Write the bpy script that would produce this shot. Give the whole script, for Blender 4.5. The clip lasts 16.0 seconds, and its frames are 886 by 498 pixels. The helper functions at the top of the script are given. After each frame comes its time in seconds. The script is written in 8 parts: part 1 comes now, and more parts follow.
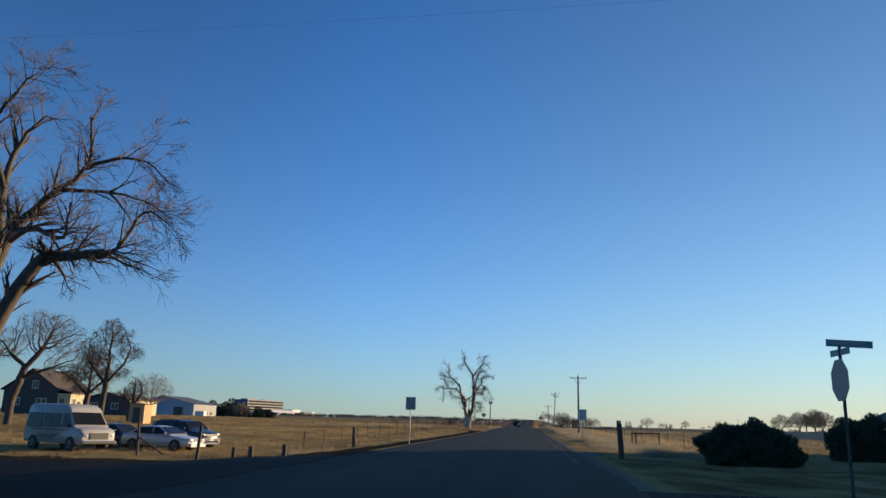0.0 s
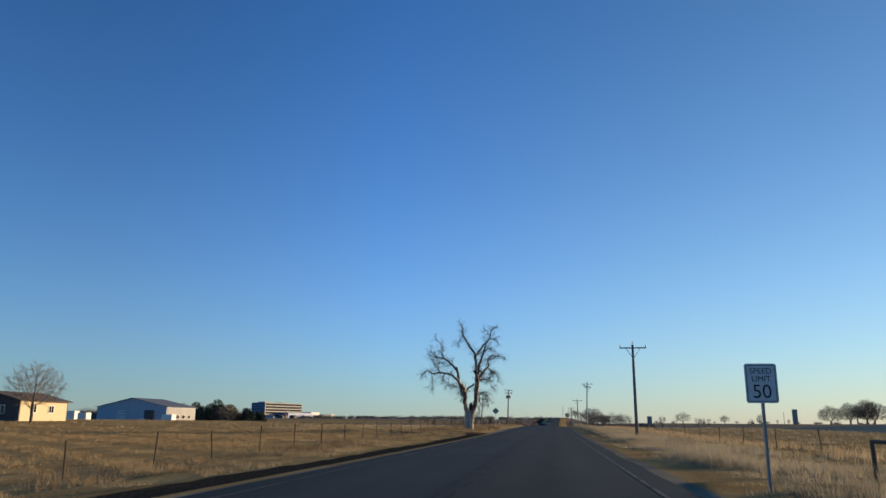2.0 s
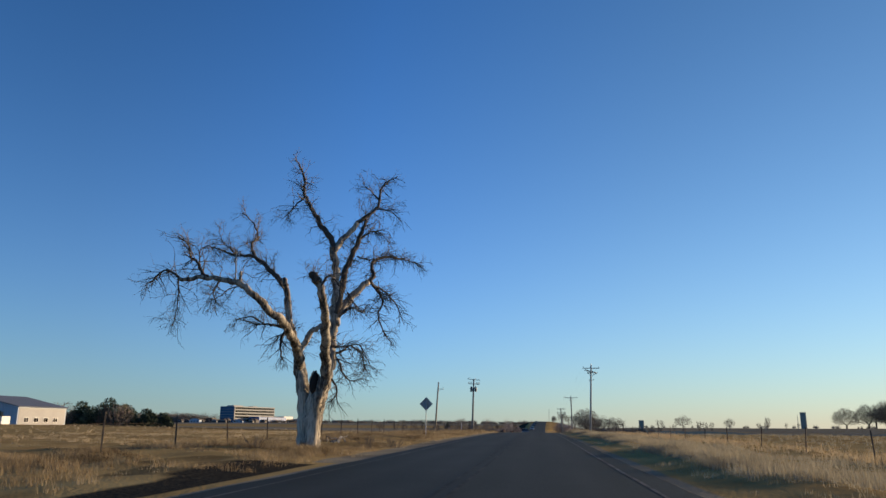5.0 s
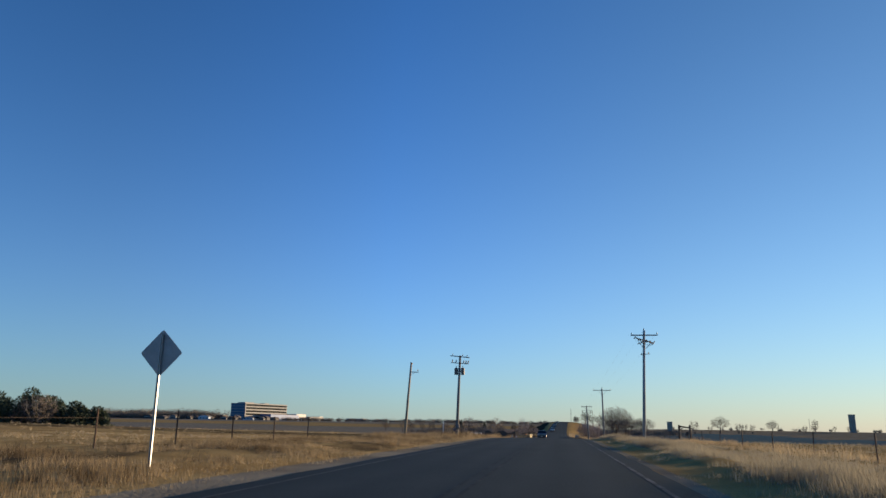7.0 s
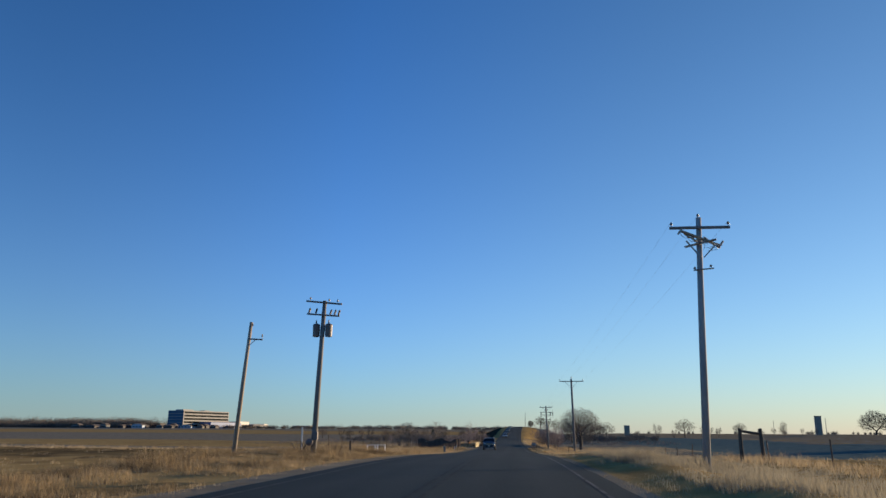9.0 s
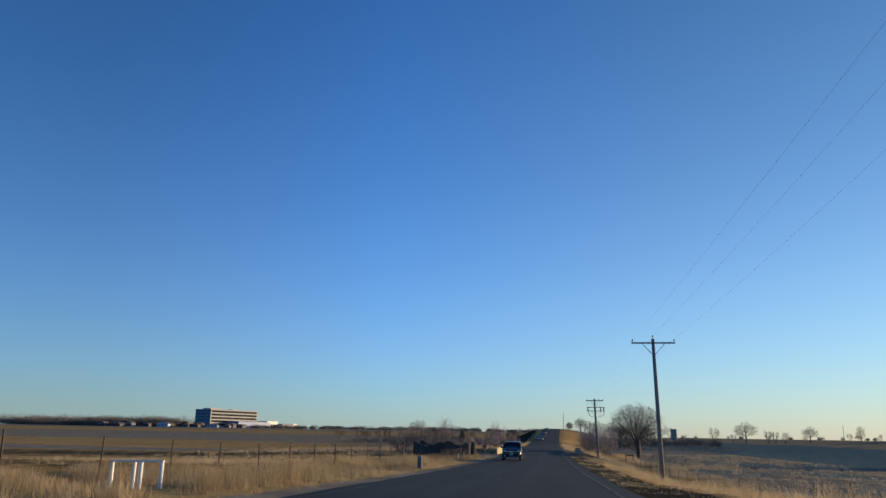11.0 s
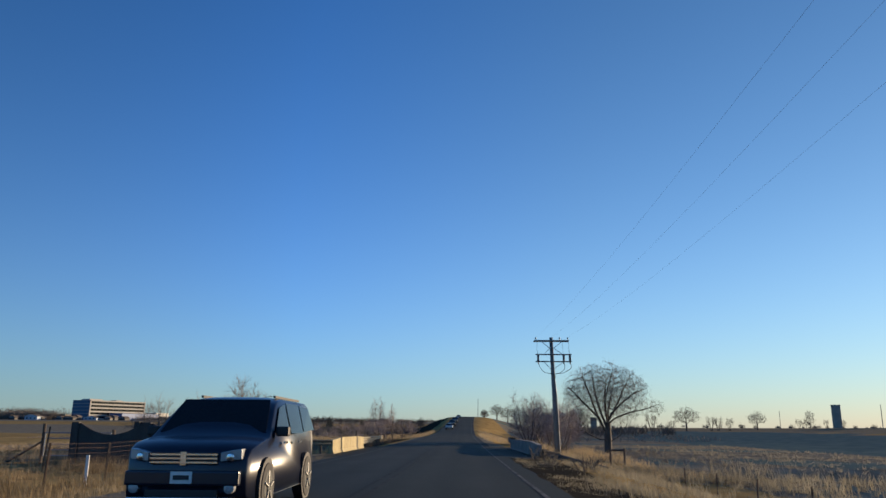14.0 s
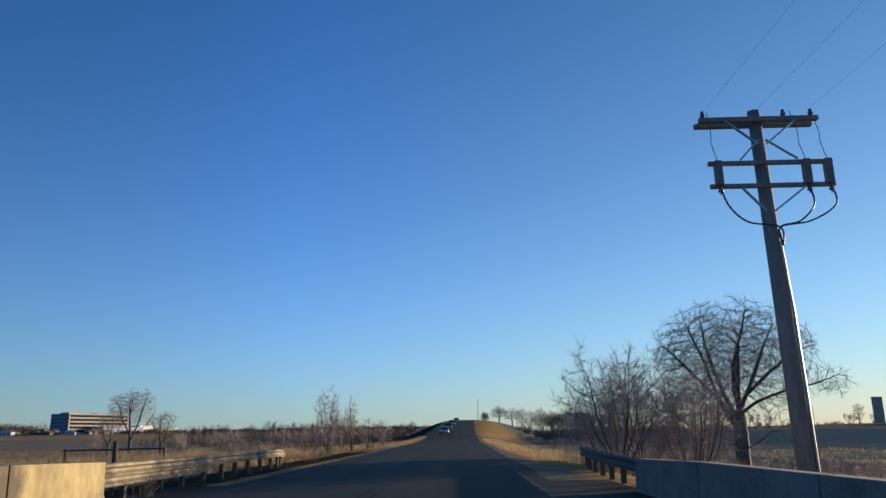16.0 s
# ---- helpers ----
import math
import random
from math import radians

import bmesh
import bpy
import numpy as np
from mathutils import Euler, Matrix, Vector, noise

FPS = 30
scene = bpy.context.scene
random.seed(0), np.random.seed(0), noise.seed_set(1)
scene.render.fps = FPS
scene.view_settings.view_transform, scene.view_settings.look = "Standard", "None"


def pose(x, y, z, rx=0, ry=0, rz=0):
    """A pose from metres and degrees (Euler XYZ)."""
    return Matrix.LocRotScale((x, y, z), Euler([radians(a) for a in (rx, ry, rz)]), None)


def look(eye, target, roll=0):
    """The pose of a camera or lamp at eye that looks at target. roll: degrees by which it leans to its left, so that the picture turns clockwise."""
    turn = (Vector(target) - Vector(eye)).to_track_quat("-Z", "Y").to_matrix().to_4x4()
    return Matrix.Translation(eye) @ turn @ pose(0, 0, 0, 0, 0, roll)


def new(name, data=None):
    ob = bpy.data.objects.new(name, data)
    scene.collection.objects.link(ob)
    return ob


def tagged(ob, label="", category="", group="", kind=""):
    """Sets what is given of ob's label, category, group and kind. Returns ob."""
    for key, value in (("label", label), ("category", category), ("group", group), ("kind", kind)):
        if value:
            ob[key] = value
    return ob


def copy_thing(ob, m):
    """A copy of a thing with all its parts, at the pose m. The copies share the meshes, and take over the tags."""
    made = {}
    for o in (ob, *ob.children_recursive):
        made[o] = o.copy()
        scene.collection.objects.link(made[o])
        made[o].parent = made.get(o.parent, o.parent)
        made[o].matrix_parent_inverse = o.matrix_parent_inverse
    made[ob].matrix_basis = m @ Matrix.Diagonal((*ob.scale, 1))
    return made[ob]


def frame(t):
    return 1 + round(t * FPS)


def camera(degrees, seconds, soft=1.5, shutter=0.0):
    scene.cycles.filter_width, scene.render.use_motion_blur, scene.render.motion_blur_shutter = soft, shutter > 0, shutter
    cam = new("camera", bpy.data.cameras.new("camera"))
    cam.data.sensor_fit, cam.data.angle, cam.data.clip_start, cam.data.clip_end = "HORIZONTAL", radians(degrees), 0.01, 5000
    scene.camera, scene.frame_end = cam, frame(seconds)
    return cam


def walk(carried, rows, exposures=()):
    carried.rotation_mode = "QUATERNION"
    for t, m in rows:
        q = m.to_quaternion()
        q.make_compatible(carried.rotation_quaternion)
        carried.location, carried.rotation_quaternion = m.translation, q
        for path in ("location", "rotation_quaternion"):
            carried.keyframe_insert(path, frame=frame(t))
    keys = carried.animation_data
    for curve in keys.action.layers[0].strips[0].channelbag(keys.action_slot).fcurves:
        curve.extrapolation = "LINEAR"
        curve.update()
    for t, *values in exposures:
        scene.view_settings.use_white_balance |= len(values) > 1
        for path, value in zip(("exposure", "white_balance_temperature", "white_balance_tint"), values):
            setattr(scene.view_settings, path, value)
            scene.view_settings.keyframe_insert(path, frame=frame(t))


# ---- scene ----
# World: y runs along the road, x to its right, metres.
cam = camera(61.74, 16.0)
PATH = [
    (0.0, (2.008, 0.000, 1.218), (-0.274, 19.326, 5.833), 1.57),
    (0.5, (1.966, 10.518, 1.256), (-0.800, 29.797, 5.802), 0.81),
    (1.0, (1.893, 20.257, 1.270), (-1.135, 39.498, 5.811), 1.48),
    (1.5, (1.839, 30.158, 1.335), (-1.117, 49.401, 5.913), 0.67),
    (2.0, (1.795, 39.217, 1.346), (-1.036, 58.473, 5.950), 0.42),
    (2.5, (1.755, 48.631, 1.337), (-0.797, 67.918, 5.973), -0.46),
    (3.0, (1.715, 58.194, 1.335), (-0.972, 77.450, 6.025), 0.90),
    (5.5, (1.569, 109.950, 1.601), (-0.830, 129.232, 6.337), 0.34),
    (6.0, (1.645, 120.672, 1.695), (-0.897, 139.934, 6.442), 1.90),
    (6.5, (1.718, 131.517, 1.794), (-0.862, 150.770, 6.555), 1.20),
    (7.0, (1.728, 142.627, 1.884), (-1.285, 161.832, 6.584), 0.93),
    (7.5, (1.731, 153.465, 1.989), (-1.097, 172.678, 6.771), 0.50),
    (8.0, (1.750, 163.431, 2.086), (-0.791, 182.675, 6.907), 0.18),
    (8.5, (1.792, 172.706, 2.143), (-0.407, 191.988, 6.979), 0.22),
    (9.0, (1.814, 182.302, 2.185), (0.012, 201.618, 7.048), 0.30),
    (11.5, (1.877, 234.909, 2.085), (-1.007, 254.083, 6.989), 1.01),
    (12.0, (1.896, 245.311, 1.902), (-0.710, 264.567, 6.638), 1.46),
    (12.5, (1.898, 255.738, 1.679), (0.410, 275.108, 6.430), 1.29),
    (13.0, (1.905, 266.295, 1.468), (0.923, 285.706, 6.186), 1.48),
    (13.5, (1.950, 276.817, 1.342), (1.317, 296.256, 6.002), 0.64),
    (14.0, (1.992, 287.458, 1.252), (1.452, 306.883, 5.983), 0.42),
    (14.5, (2.009, 298.087, 1.162), (1.461, 317.481, 6.014), 0.40),
    (15.0, (1.999, 308.553, 1.143), (1.123, 327.923, 6.045), 1.08),
    (15.5, (1.954, 318.913, 1.115), (1.440, 338.343, 5.978), 0.40),
    (16.0, (1.894, 329.220, 1.092), (1.511, 348.611, 5.972), -1.00),
]
walk(cam, [(t, look(eye, target, roll)) for t, eye, target, roll in PATH],
     exposures=[(0.0, 0.69, 6930, 8), (5.2, 0.7, 6930, 8), (6.0, 0.76, 6930, 8), (8.0, 0.69, 6770, 8), (16.0, 0.68, 6720, 8)])

# ---- light ----
SUN_AZ, SUN_EL = radians(53), radians(7.2)
world = bpy.data.worlds.new("world")
scene.world = world
world.use_nodes = True
wn = world.node_tree
sky = wn.nodes.new("ShaderNodeTexSky")
sky.sky_type, sky.sun_disc = "NISHITA", False
sky.sun_elevation, sky.sun_rotation = SUN_EL, SUN_AZ
sky.air_density, sky.dust_density, sky.ozone_density = 1.0, 0.2, 4.2
sky.altitude = 1600
SUN_WAY = (math.sin(SUN_AZ) * math.cos(SUN_EL), math.cos(SUN_AZ) * math.cos(SUN_EL), math.sin(SUN_EL))


def sky_node(kind, **values):
    q = wn.nodes.new(kind)
    for i, v in values.items():
        q.inputs[int(i[1:])].default_value = v
    return q


# a deep clear sky; pale winter haze lies over the horizon, brighter towards the sun, and thins out upwards
deep, way, up = sky_node("ShaderNodeGamma", i1=1.18), sky_node("ShaderNodeTexCoord"), sky_node("ShaderNodeSeparateXYZ")
thin, amount, facing = sky_node("ShaderNodeMath", i0=math.exp(-7.0)), sky_node("ShaderNodeMath", i1=0.75), sky_node("ShaderNodeVectorMath", i1=SUN_WAY)
half, tint, veil = sky_node("ShaderNodeMapRange", i1=-1.0, i2=1.0), sky_node("ShaderNodeMix"), sky_node("ShaderNodeMix")
thin.operation, amount.operation, amount.use_clamp, facing.operation = "POWER", "MULTIPLY", True, "DOT_PRODUCT"
tint.data_type = veil.data_type = "RGBA"
tint.inputs[6].default_value, tint.inputs[7].default_value = (0.7, 1.32, 1.66, 1), (2.38, 2.2, 2.28, 1)
# bluer away from the sun, greyer towards it
hue, cast = sky_node("ShaderNodeValToRGB"), sky_node("ShaderNodeVectorMath")
cast.operation = "MULTIPLY"
hue.color_ramp.elements.new(0.42)
hue.color_ramp.elements.new(0.72)
for e, (q, c) in zip(hue.color_ramp.elements, ((0.08, (0.67, 0.92, 0.99)), (0.42, (0.78, 1.06, 1.17)), (0.72, (1.08, 1.0, 0.89)), (0.98, (1.24, 0.96, 0.75)))):
    e.position, e.color = q, (*c, 1)
for a, b in ((sky.outputs[0], deep.inputs[0]), (deep.outputs[0], cast.inputs[0]), (facing.outputs["Value"], hue.inputs[0]), (hue.outputs[0], cast.inputs[1]), (cast.outputs[0], veil.inputs[6]), (way.outputs["Generated"], up.inputs[0]), (up.outputs[2], thin.inputs[1]),
             (thin.outputs[0], amount.inputs[0]), (amount.outputs[0], veil.inputs[0]), (way.outputs["Generated"], facing.inputs[0]), (facing.outputs["Value"], half.inputs[0]),
             (half.outputs[0], tint.inputs[0]), (tint.outputs[2], veil.inputs[7]), (veil.outputs[2], wn.nodes["Background"].inputs[0])):
    wn.links.new(a, b)
wn.nodes["Background"].inputs[1].default_value = 0.121
sun = new("sun", bpy.data.lights.new("sun", "SUN"))
sun.data.energy, sun.data.angle, sun.data.color = 5.0, radians(0.53), (1.0, 0.75, 0.5)
sun.matrix_world = look(SUN_WAY, (0, 0, 0))


# ---- materials ----
def material(name, dark, light, scale=4.0, rough=0.8, bump=0.0, metal=0.0, fine=12.0, vary=0.0, stretch=(1, 1, 1), local=False, spec=0.5):
    """Two colours mixed by coarse and fine noise, with relief; vary: lightness by island and object."""
    m = bpy.data.materials.new(name)
    m.use_nodes = True
    n, l = m.node_tree.nodes, m.node_tree.links
    p = n["Principled BSDF"]
    p.inputs["Roughness"].default_value, p.inputs["Metallic"].default_value = rough, metal
    p.inputs["Specular IOR Level"].default_value = spec
    if local:
        src = n.new("ShaderNodeTexCoord").outputs["Object"]
    else:
        src = n.new("ShaderNodeNewGeometry").outputs["Position"]
    mp = n.new("ShaderNodeMapping")
    mp.inputs["Scale"].default_value = stretch
    l.new(src, mp.inputs[0])
    a, b = n.new("ShaderNodeTexNoise"), n.new("ShaderNodeTexNoise")
    a.inputs["Scale"].default_value, a.inputs["Detail"].default_value = scale, 5
    b.inputs["Scale"].default_value, b.inputs["Detail"].default_value = scale * fine, 3
    l.new(mp.outputs[0], a.inputs["Vector"])
    l.new(mp.outputs[0], b.inputs["Vector"])
    mx = n.new("ShaderNodeMix")
    mx.inputs[0].default_value = 0.45
    l.new(a.outputs[0], mx.inputs[2])
    l.new(b.outputs[0], mx.inputs[3])
    rng = n.new("ShaderNodeMapRange")
    rng.inputs[1].default_value, rng.inputs[2].default_value = 0.3, 0.7
    l.new(mx.outputs[0], rng.inputs[0])
    fac = rng.outputs[0]
    if vary:
        geo, obi = n.new("ShaderNodeNewGeometry"), n.new("ShaderNodeObjectInfo")
        s1, s2 = n.new("ShaderNodeMath"), n.new("ShaderNodeMath")
        s1.operation = "ADD"
        l.new(geo.outputs["Random Per Island"], s1.inputs[0])
        l.new(obi.outputs["Random"], s1.inputs[1])
        s2.operation, s2.inputs[1].default_value = "MULTIPLY_ADD", vary
        l.new(s1.outputs[0], s2.inputs[0])
        s3 = n.new("ShaderNodeMath")
        s3.operation, s3.inputs[1].default_value = "SUBTRACT", vary
        s3.use_clamp = True
        l.new(fac, s2.inputs[2])
        l.new(s2.outputs[0], s3.inputs[0])
        fac = s3.outputs[0]
    col = n.new("ShaderNodeMix")
    col.data_type = "RGBA"
    col.inputs[6].default_value, col.inputs[7].default_value = (*dark, 1), (*light, 1)
    l.new(fac, col.inputs[0])
    l.new(col.outputs[2], p.inputs["Base Color"])
    if bump:
        bm = n.new("ShaderNodeBump")
        bm.inputs["Strength"].default_value, bm.inputs["Distance"].default_value = 0.6, bump
        l.new(mx.outputs[0], bm.inputs["Height"])
        l.new(bm.outputs[0], p.inputs["Normal"])
    return m


def clear_glass(name, tint, ior=1.45):
    m = bpy.data.materials.new(name)
    m.use_nodes = True
    p = m.node_tree.nodes["Principled BSDF"]
    p.inputs["Base Color"].default_value = (*tint, 1)
    p.inputs["Roughness"].default_value, p.inputs["Transmission Weight"].default_value = 0.03, 1.0
    p.inputs["IOR"].default_value = ior
    return m


def paint(name, c, rough=0.35, coat=0.0, metal=0.0, dirt=0.75):
    m = material(name, tuple(v * dirt for v in c), c, 1.5, rough, 0, metal, 9, local=True)
    m.node_tree.nodes["Principled BSDF"].inputs["Coat Weight"].default_value = coat
    return m


def ground_material():
    """Dry grass and soil; the attribute 'crop' says what grows there: -1 near-black for dark ground and painted-in
    shade, 0 straw, 1 bare soil, 2 grey-green stubble, 3 trodden dirt.
    """
    m = bpy.data.materials.new("dry_field")
    m.use_nodes = True
    n, l = m.node_tree.nodes, m.node_tree.links
    p = n["Principled BSDF"]
    p.inputs["Roughness"].default_value, p.inputs["Specular IOR Level"].default_value = 1.0, 0.0
    pos = n.new("ShaderNodeNewGeometry").outputs["Position"]

    def tex(scale, stretch, detail=5):
        mp, t = n.new("ShaderNodeMapping"), n.new("ShaderNodeTexNoise")
        mp.inputs["Scale"].default_value = stretch
        t.inputs["Scale"].default_value, t.inputs["Detail"].default_value = scale, detail
        l.new(pos, mp.inputs[0])
        l.new(mp.outputs[0], t.inputs["Vector"])
        return t.outputs[0]

    def ramp(src, lo, hi, a, b):
        r, c = n.new("ShaderNodeMapRange"), n.new("ShaderNodeMix")
        r.inputs[1].default_value, r.inputs[2].default_value = lo, hi
        c.data_type = "RGBA"
        c.inputs[6].default_value, c.inputs[7].default_value = (*a, 1), (*b, 1)
        l.new(src, r.inputs[0])
        l.new(r.outputs[0], c.inputs[0])
        return c.outputs[2]

    def over(fac, a, b, amount=1.0):
        c = n.new("ShaderNodeMix")
        c.data_type = "RGBA"
        if amount != 1.0:
            k = n.new("ShaderNodeMath")
            k.operation, k.inputs[1].default_value = "MULTIPLY", amount
            l.new(fac, k.inputs[0])
            fac = k.outputs[0]
        l.new(fac, c.inputs[0])
        l.new(a, c.inputs[6])
        l.new(b, c.inputs[7])
        return c.outputs[2]

    def band(src, lo, hi):
        r = n.new("ShaderNodeMapRange")
        r.inputs[1].default_value, r.inputs[2].default_value = lo, hi
        l.new(src, r.inputs[0])
        return r.outputs[0]

    big, mid, fine = tex(0.05, (1, 0.5, 1)), tex(0.5, (1, 0.6, 1)), tex(9, (1, 1, 1), 4)
    straw = ramp(mid, 0.3, 0.7, (0.265, 0.176, 0.072), (0.44, 0.318, 0.136))
    dirt = ramp(fine, 0.3, 0.7, (0.1, 0.063, 0.034), (0.2, 0.135, 0.07))
    soil = ramp(mid, 0.3, 0.7, (0.14, 0.128, 0.1), (0.28, 0.25, 0.182))
    stub = ramp(mid, 0.3, 0.7, (0.085, 0.13, 0.13), (0.14, 0.185, 0.165))
    base = over(band(fine, 0.42, 0.72), straw, dirt, 0.28)
    base = over(band(big, 0.45, 0.62), base, dirt, 0.22)
    at = n.new("ShaderNodeAttribute")
    at.attribute_name = "crop"
    wob = n.new("ShaderNodeMath")
    wob.operation, wob.inputs[1].default_value = "MULTIPLY_ADD", 0.5
    l.new(mid, wob.inputs[0])
    l.new(at.outputs["Fac"], wob.inputs[2])
    for lo, src in ((0.5, soil), (1.5, stub), (2.5, dirt)):
        base = over(band(wob.outputs[0], lo + 0.15, lo + 0.35), base, src)
    dark_shade = ramp(fine, 0.3, 0.7, (0.022, 0.021, 0.018), (0.07, 0.06, 0.042))
    base = over(band(wob.outputs[0], -0.5, -0.2), dark_shade, base)
    l.new(base, p.inputs["Base Color"])
    bump = n.new("ShaderNodeBump")
    bump.inputs["Strength"].default_value, bump.inputs["Distance"].default_value = 0.7, 0.04
    l.new(fine, bump.inputs["Height"])
    l.new(bump.outputs[0], p.inputs["Normal"])
    return m


def asphalt_material():
    """Dark worn asphalt: paler polished wheel tracks, a grey seam in the middle, patches and stone grain."""
    m = material("worn_asphalt", (0.0145, 0.0182, 0.016), (0.036, 0.042, 0.037), 0.5, 0.7, 0.006, 0, 60, stretch=(1, 0.1, 1), spec=0.04)
    n, l = m.node_tree.nodes, m.node_tree.links
    p = n["Principled BSDF"]
    old = p.inputs["Base Color"].links[0].from_socket
    geo, sep = n.new("ShaderNodeNewGeometry"), n.new("ShaderNodeSeparateXYZ")
    l.new(geo.outputs["Position"], sep.inputs[0])
    wob = n.new("ShaderNodeTexNoise")
    wob.inputs["Scale"].default_value, wob.inputs["Detail"].default_value = 0.22, 4
    l.new(geo.outputs["Position"], wob.inputs["Vector"])
    add = n.new("ShaderNodeMath")
    add.operation, add.inputs[1].default_value = "MULTIPLY_ADD", 0.9
    l.new(wob.outputs[0], add.inputs[0])
    l.new(sep.outputs[0], add.inputs[2])
    ramp = n.new("ShaderNodeValToRGB")
    half = n.new("ShaderNodeMapRange")
    half.inputs[1].default_value, half.inputs[2].default_value = -4.0, 5.0
    l.new(add.outputs[0], half.inputs[0])
    l.new(half.outputs[0], ramp.inputs[0])
    # offsets across the road, from its left edge to its right edge, and how pale
    stops = ((0.0, 0.15), (0.14, 0.3), (0.24, 1.0), (0.31, 0.6), (0.41, 1.0), (0.47, 0.6), (0.5, 0.75), (0.53, 0.35), (0.6, 0.7), (0.68, 0.2), (0.78, 0.75), (0.88, 0.15))
    while len(ramp.color_ramp.elements) < len(stops):
        ramp.color_ramp.elements.new(0.5)
    for e, (q, v) in zip(ramp.color_ramp.elements, stops):
        e.position, e.color = q, (v, v, v, 1)
    k = n.new("ShaderNodeMath")
    k.operation = "MULTIPLY"
    l.new(ramp.outputs[0], k.inputs[0])
    l.new(wob.outputs[0], k.inputs[1])
    mix = n.new("ShaderNodeMix")
    mix.data_type = "RGBA"
    l.new(k.outputs[0], mix.inputs[0])
    l.new(old, mix.inputs[6])
    mix.inputs[7].default_value = (0.056, 0.06, 0.053, 1)
    l.new(mix.outputs[2], p.inputs["Base Color"])
    return m


GROUND, ASPHALT = ground_material(), asphalt_material()
# side road asphalt, near-black: its shade is put into the colour
ASPHALT_SHADED = material("shaded_black_asphalt", (0.006, 0.0075, 0.008), (0.015, 0.017, 0.018), 0.6, 0.75, 0.005, 0, 50, spec=0.04)
LINE_WHITE = material("worn_white_line", (0.03, 0.03, 0.029), (0.18, 0.178, 0.165), 1.3, 0.7, 0, fine=9, spec=0.05)
LINE_FAINT = material("nearly_gone_white_line", (0.02, 0.021, 0.02), (0.1, 0.098, 0.09), 0.7, 0.7, 0, fine=9, spec=0.05)
LINE_YELLOW = material("worn_yellow_line", (0.022, 0.0235, 0.0205), (0.075, 0.072, 0.058), 0.6, 0.7, 0, fine=9, spec=0.05)
for q, lo, hi in ((LINE_WHITE, 0.4, 0.72), (LINE_YELLOW, 0.48, 0.74)):
    worn = [k for k in q.node_tree.nodes if k.type == "MAP_RANGE"][0]
    worn.inputs[1].default_value, worn.inputs[2].default_value = lo, hi
BARK = material("grey_brown_bark", (0.045, 0.037, 0.03), (0.125, 0.102, 0.082), 5, 0.9, 0.03, stretch=(1, 1, 0.25), fine=6)
BARK_DEAD = material("bleached_dead_wood", (0.035, 0.028, 0.024), (0.5, 0.44, 0.35), 1.3, 0.85, 0.06, stretch=(1.6, 1.6, 0.22), fine=7)
BARK_DARK = material("dark_flaking_bark", (0.02, 0.017, 0.015), (0.105, 0.085, 0.068), 2.5, 0.9, 0.05, stretch=(1.5, 1.5, 0.4), fine=7)
bark_range = [q for q in BARK_DEAD.node_tree.nodes if q.type == "MAP_RANGE"][0]
bark_range.inputs[1].default_value, bark_range.inputs[2].default_value = 0.41, 0.62
TWIG = material("twigs", (0.06, 0.045, 0.035), (0.17, 0.125, 0.095), 2, 0.9, vary=0.3)
TWIG_GREY = material("greyish_twigs", (0.12, 0.1, 0.085), (0.27, 0.225, 0.19), 2, 0.9, vary=0.3)
TWIG_MAUVE = material("pinkish_grey_twigs", (0.17, 0.138, 0.128), (0.38, 0.315, 0.295), 2, 0.9, vary=0.3)
TWIG_TAN = material("pale_twigs", (0.14, 0.115, 0.092), (0.29, 0.245, 0.2), 2, 0.9, vary=0.3)
TWIG_DEAD = material("dead_twigs", (0.03, 0.024, 0.02), (0.12, 0.1, 0.08), 2, 0.9, vary=0.3)
STRAW = material("straw_grass", (0.17, 0.12, 0.065), (0.52, 0.42, 0.265), 0.4, 0.9, vary=0.35, fine=8, spec=0.2)
STRAW_GOLD = material("golden_straw_grass", (0.2, 0.135, 0.065), (0.56, 0.425, 0.235), 0.4, 0.9, vary=0.35, fine=8, spec=0.15)
STRAW_BROWN = material("matted_brown_grass", (0.085, 0.06, 0.036), (0.44, 0.34, 0.2), 0.3, 0.9, vary=0.4, fine=8, spec=0.1)
STRAW_DIM = material("grey_straw_grass", (0.1, 0.092, 0.07), (0.335, 0.305, 0.23), 0.4, 0.9, vary=0.35, fine=8, spec=0.2)
NEEDLES = material("juniper_needles", (0.018, 0.032, 0.022), (0.065, 0.09, 0.05), 1.2, 0.85, vary=0.3, fine=9)
SCRUB = material("bare_scrub", (0.075, 0.066, 0.058), (0.19, 0.162, 0.135), 0.15, 0.95, vary=0.4, fine=9)
POLE_WOOD = material("weathered_pole_wood", (0.11, 0.11, 0.11), (0.25, 0.245, 0.238), 3, 0.85, 0.01, stretch=(1, 1, 0.12), fine=9)
# paler pole wood: the haze before it is put into the colour
POLE_HAZE = material("haze_pale_pole_wood", (0.2, 0.205, 0.21), (0.38, 0.385, 0.39), 3, 0.85, 0.01, stretch=(1, 1, 0.12), fine=9)
POLE_TAN = material("sun_bleached_pole_wood", (0.2, 0.165, 0.125), (0.4, 0.34, 0.27), 3, 0.85, 0.01, stretch=(1, 1, 0.12), fine=9)
POST_WOOD = material("old_post_wood", (0.045, 0.036, 0.03), (0.12, 0.092, 0.07), 6, 0.9, 0.012, stretch=(1, 1, 0.2), fine=6)
STEEL_GREY = material("galvanised_steel", (0.27, 0.275, 0.28), (0.46, 0.46, 0.45), 5, 0.45, 0, 0.85)
